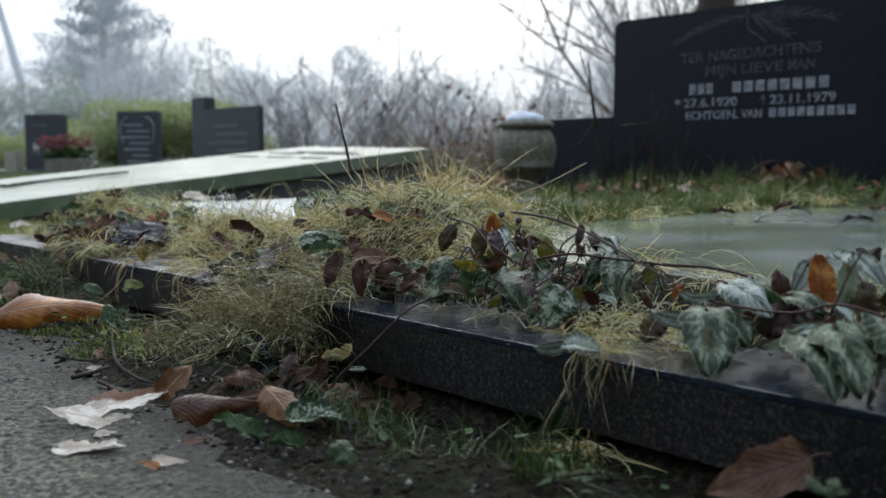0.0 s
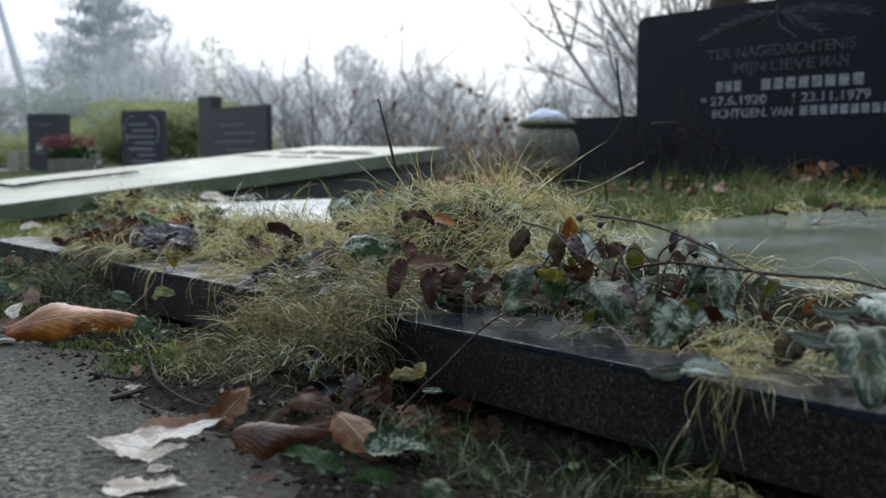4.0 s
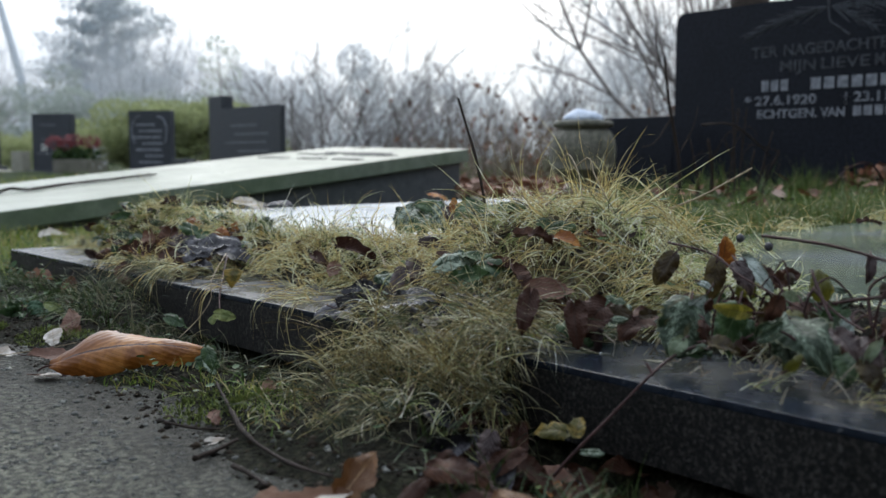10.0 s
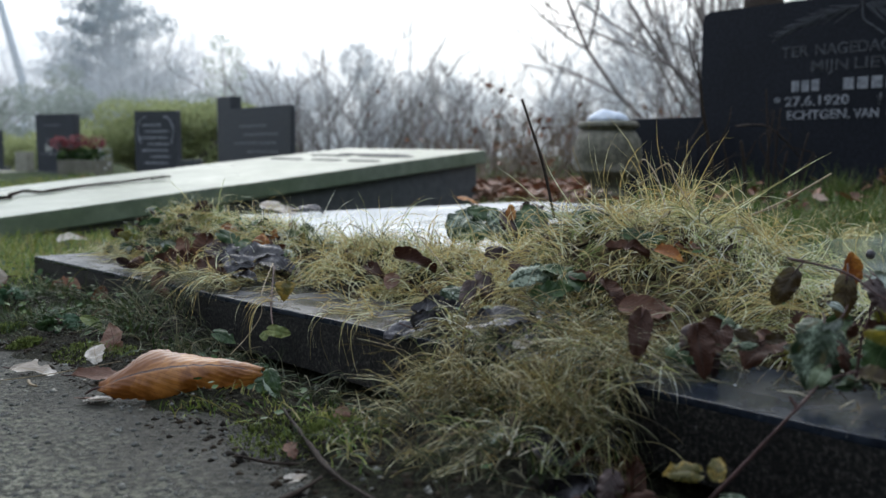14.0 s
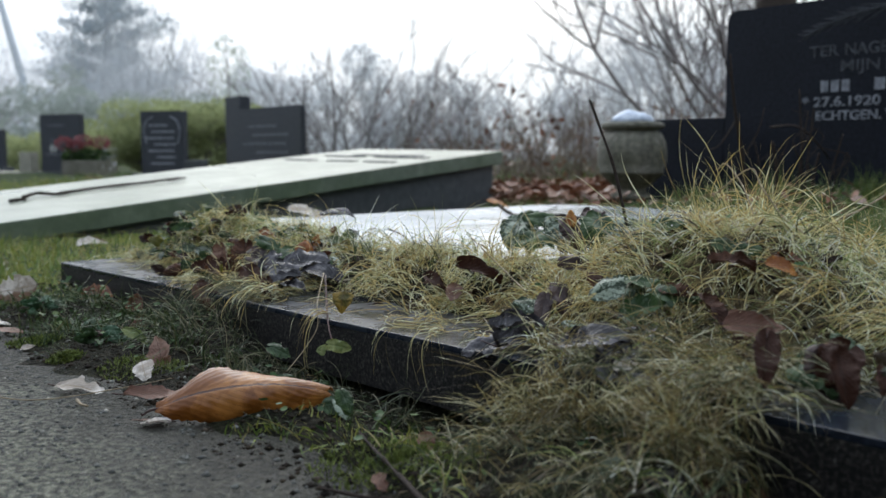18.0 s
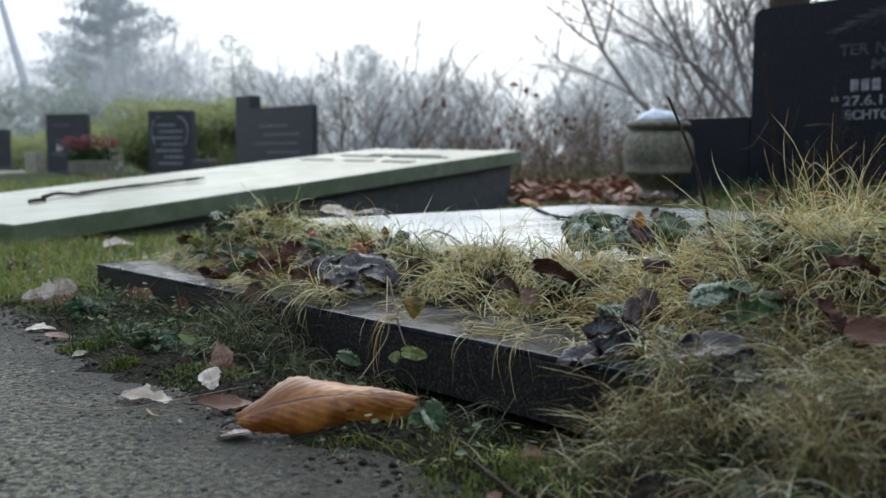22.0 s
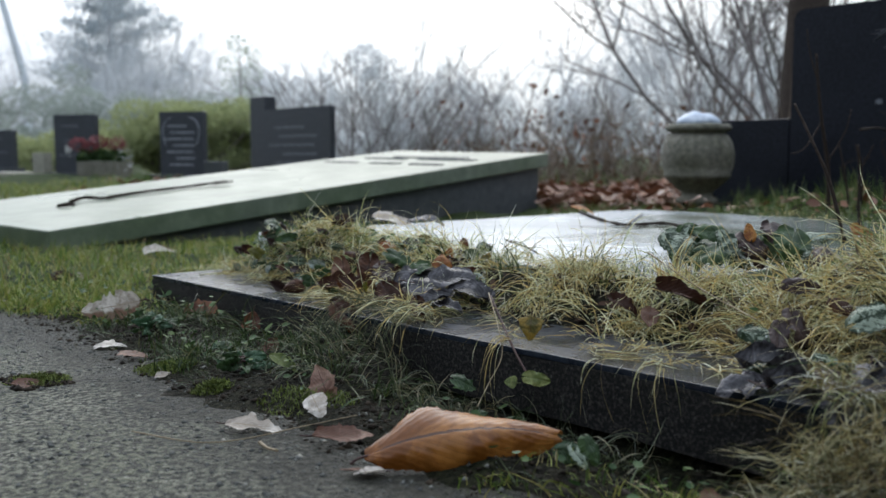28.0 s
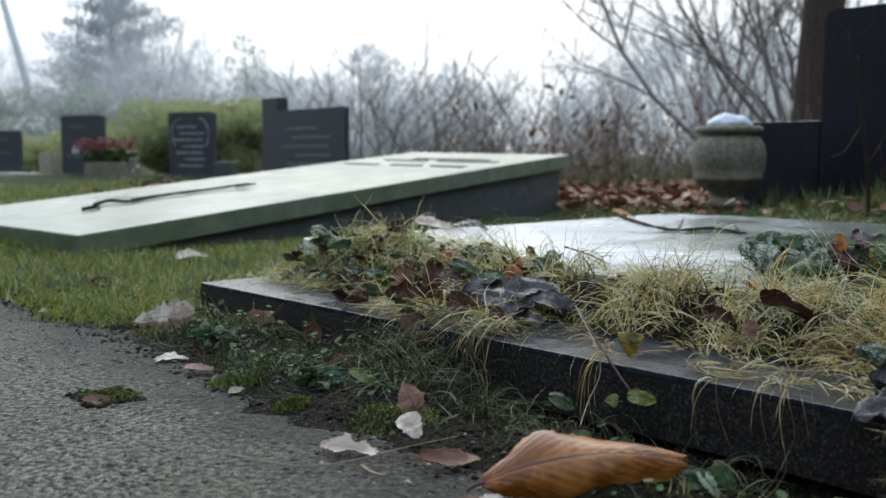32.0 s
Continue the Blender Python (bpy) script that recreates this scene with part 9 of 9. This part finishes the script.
stick([(-0.038, 1.319, 0.193), (-0.014, 1.291, 0.218), (-0.009, 1.270, 0.200), (0.002, 1.226, 0.167)], 0.0009, 0.0007, "pale bent straw in the dead grass", M_DRY_STEM)
stick([(-0.290, 1.458, 0.136), (-0.259, 1.361, 0.110), (-0.241, 1.248, 0.099)], 0.0009, 0.0006, "thin stalk leaning in the dead grass", M_DRY_STEM)


# ---- saplings and brambles in front of the headstone ----
def sapling(points, r0, r1, twig_rows, label):
    b = Vector(points[0])
    n = thing("sapling", Matrix.Translation(b), label, "sapling", "thin saplings by the headstone")
    link("stem", stem_mesh("stem", [Vector(p) - b for p in points], r0, r1, 6, 0.15), M_BARK, n)
    for row in twig_rows:
        link("twig", stem_mesh("twig", [Vector(p) - b for p in row], r1 * 0.8, r1 * 0.4, 5, 0.1), M_BARK, n)


sapling([(0.50, 2.90, 0.05), (0.495, 2.90, 0.2), (0.46, 2.88, 0.36), (0.44, 2.87, 0.50)], 0.007, 0.003, [[(0.47, 2.89, 0.33), (0.42, 2.87, 0.26), (0.38, 2.86, 0.245)], [(0.49, 2.9, 0.22), (0.53, 2.89, 0.3), (0.54, 2.88, 0.36)], [(0.45, 2.87, 0.42), (0.42, 2.86, 0.5), (0.41, 2.86, 0.56)]], "thin dark bare sapling standing before the headstone")
sapling([(0.60, 2.95, 0.05), (0.605, 2.95, 0.17), (0.59, 2.95, 0.27)], 0.007, 0.004, [[(0.6, 2.95, 0.2), (0.63, 2.94, 0.27)]], "short dark bare stem standing in the grass")
sapling([(0.33, 2.32, 0.06), (0.32, 2.32, 0.14), (0.315, 2.31, 0.2)], 0.004, 0.002, [], "short thin stem standing in the grass")
sapling([(0.75, 3.05, 0.05), (0.745, 3.05, 0.15), (0.76, 3.05, 0.24)], 0.006, 0.003, [[(0.745, 3.05, 0.15), (0.72, 3.04, 0.22)]], "short dark bare stem standing in the grass")
stick([(0.53, 2.80, 0.305), (0.66, 2.95, 0.31), (0.80, 3.15, 0.26), (0.95, 3.4, 0.2), (1.08, 3.6, 0.15)], 0.0032, 0.0016, "thin brown bramble arching before the headstone", M_TRUNK, "bramble")
stick([(1.05, 3.25, 0.12), (1.15, 3.25, 0.2), (1.25, 3.25, 0.27), (1.34, 3.2, 0.29)], 0.0032, 0.0016, "thin brown bramble arching before the headstone", M_TRUNK, "bramble")
stick([(1.40, 3.1, 0.30), (1.48, 3.05, 0.22), (1.58, 3.0, 0.17), (1.72, 3.0, 0.18)], 0.0032, 0.002, "thin brown bramble arching before the headstone", M_TRUNK, "bramble")

for i, (x, y, h, lean) in enumerate([(0.62, 2.86, 0.30, 0.03), (0.66, 2.90, 0.36, -0.02), (0.70, 2.87, 0.24, 0.05), (0.68, 2.95, 0.31, 0.02), (0.57, 2.92, 0.22, -0.04), (0.73, 2.93, 0.19, 0.06)]):
    q = random.Random(60 + i)
    sapling([(x, y, 0.05), (x + lean * 0.4, y, 0.05 + h * 0.5), (x + lean, y, 0.05 + h)], 0.004, 0.0018, [[(x + lean * 0.5, y, 0.05 + h * 0.55), (x + lean * 0.5 + q.uniform(-0.05, 0.05), y, 0.05 + h * 0.75), (x + lean * 0.5 + q.uniform(-0.08, 0.08), y, 0.05 + h * 0.85)] for _ in range(2)], "dead dark weed stalk standing in the grass")
heap = thing("bramble_heap", pose(1.35, 3.0, gz(1.35, 3.0)), "heap of brown dead bramble stems and leaves beside the headstone", "brambles")
q = random.Random(77)
for i in range(11):
    x0, y0 = q.uniform(-0.28, 0.3), q.uniform(-0.15, 0.15)
    a, ln, hh = q.uniform(0, 6.28), q.uniform(0.16, 0.34), q.uniform(0.05, 0.14)
    link("stem", stem_mesh("stem", [(x0, y0, 0.0), (x0 + 0.35 * ln * math.cos(a), y0 + 0.35 * ln * math.sin(a), hh), (x0 + 0.75 * ln * math.cos(a), y0 + 0.75 * ln * math.sin(a), hh * 0.9), (x0 + ln * math.cos(a), y0 + ln * math.sin(a), hh * 0.35)], 0.004, 0.002, 5, 0.2), M_STEM, heap, "arching dead bramble stem")
v_, f_ = leaf_cloud([(q.uniform(-0.3, 0.32), q.uniform(-0.15, 0.15), q.uniform(0.01, 0.09)) for _ in range(16)], [(0.07, 0.07, 0.03)] * 16, 260, 0.026, 78)
link("dead_leaves", mesh_from("dead_leaves", v_, f_, False), M_LITTER, heap, "withered brown leaves")

# a few scraps on the right slab and dark berries
for i, (u, v) in enumerate([(1.12, 1.05), (1.2, 1.2), (1.3, 1.32), (1.25, 0.95), (1.1, 1.3), (1.4, 1.0)]):
    x, y, _ = at(u, v)
    leaf_at(None, "oval", L_BLACK if i % 2 else L_DARK, x, y, 0.107, 0.035 + 0.008 * (i % 3), 40 * i, 0.05, 900 + i, label="small dark leaf scrap lying on the slab")
for u, v, z in ((1.43, 0.15, 0.155), (1.455, 0.15, 0.15)):
    x, y, _ = at(u, v)
    b = tagged(part("berry", lathe([(0.001, -0.0036), (0.0027, -0.0024), (0.0036, 0), (0.0027, 0.0024), (0.0007, 0.0036)], 14, 0.0004), L_BLACK, smooth=True), "shrivelled black berry on its stalk", "berry")
    b.matrix_basis = pose(x, y, z)

# ---- grit, crumbs and moss on the path ----
def grit(n, u0, u1, v0, v1, lo, hi, seed):
    q = np.random.default_rng(seed)
    u, v = q.uniform(u0, u1, n), q.uniform(v0, v1, n)
    x, y = O[0] + u * U[0] + v * V[0], O[1] + u * U[1] + v * V[1]
    c = np.stack([x, y, height(x, y)], 1)
    s = lo + (hi - lo) * q.uniform(0, 1, (n, 1, 1)) ** 3
    octa = np.array([(1, 0, 0), (0, 1, 0), (-1, 0, 0), (0, -1, 0), (0, 0, 0.7), (0, 0, -0.5)], float)
    p = c[:, None, :] + octa[None] * s * q.uniform(0.6, 1.3, (n, 6, 1))
    f = np.array([(0, 1, 4), (1, 2, 4), (2, 3, 4), (3, 0, 4), (1, 0, 5), (2, 1, 5), (3, 2, 5), (0, 3, 5)])
    return p.reshape(-1, 3), ((np.arange(n) * 6)[:, None, None] + f[None]).reshape(-1, 3)


M_GRIT = surface("grit", [(0.3, (0.05, 0.052, 0.048)), (0.7, (0.15, 0.15, 0.14))], None, 90, 9, (0.6, 0.85), 0, vary=("island", [(0, (0.03, 0.032, 0.03)), (0.7, (0.1, 0.105, 0.095)), (0.96, (0.15, 0.15, 0.13)), (1, (0.34, 0.32, 0.27))], 0.9))
stuff("grit", [grit(22000, -0.9, 1.9, -0.9, -0.2, 0.0006, 0.0030, 3), grit(3600, -0.9, 1.9, -0.45, -0.14, 0.001, 0.0045, 4)], M_GRIT, "fine grey grit on the asphalt", "grit")
M_CRUMB = surface("dark_crumb", [(0.3, (0.008, 0.007, 0.005)), (0.7, (0.03, 0.022, 0.015))], None, 90, 9, (0.7, 0.9), 0, vary=("island", [(0, (0.007, 0.006, 0.005)), (0.85, (0.028, 0.02, 0.013)), (1, (0.07, 0.055, 0.04))], 0.9), spec=0.1)
stuff("soil_crumbs", [grit(5000, -0.5, 2.2, -0.22, 0.0, 0.001, 0.006, 5), grit(2500, 0.0, 1.5, 0.1, 0.3, 0.001, 0.006, 6), grit(5000, -0.6, 2.2, -0.2, -0.1, 0.0006, 0.003, 8)], M_CRUMB, "crumbs of dark soil and bark", "crumbs")


def moss(x, y, radius, n, seed, label):
    q = np.random.default_rng(seed)
    a, r = q.uniform(0, 6.28, n), radius * q.uniform(0, 1, n) ** 0.7
    px, py = x + r * np.cos(a), y + 0.8 * r * np.sin(a)
    roots = np.stack([px, py, height(px, py) + 0.006 * (1 - r / radius)], 1)
    me = blades(roots, q.uniform(0, 6.28, n), q.uniform(0.003, 0.008, n), np.full(n, 0.0008), q.uniform(0.5, 1.5, n), q.uniform(0, 0.4, n), 0.3, 3)
    ob = stuff("moss", [me], M_MOSS, label, "moss")
    return ob


moss(*at(0.47, -0.19)[:2], 0.035, 900, 1, "bright yellow-green moss cushion at the path edge")
moss(*at(0.08, -0.44)[:2], 0.03, 500, 2, "small moss tuft on the asphalt")
moss(*at(1.12, -0.13)[:2], 0.07, 1500, 3, "green moss in the verge below the kerb")
moss(*at(0.7, -0.15)[:2], 0.05, 700, 4, "green moss in the verge below the kerb")
moss(*at(0.43, -0.315)[:2], 0.034, 700, 5, "clump of moss and dirt lying on the asphalt")
stuff("dirt_clump", [grit(420, 0.395, 0.46, -0.345, -0.29, 0.002, 0.007, 12)], M_CRUMB, "dark clump of dirt on the asphalt", "dirt")
moss(*at(0.59, -0.195)[:2], 0.022, 500, 6, "bright yellow moss cushion at the path edge")
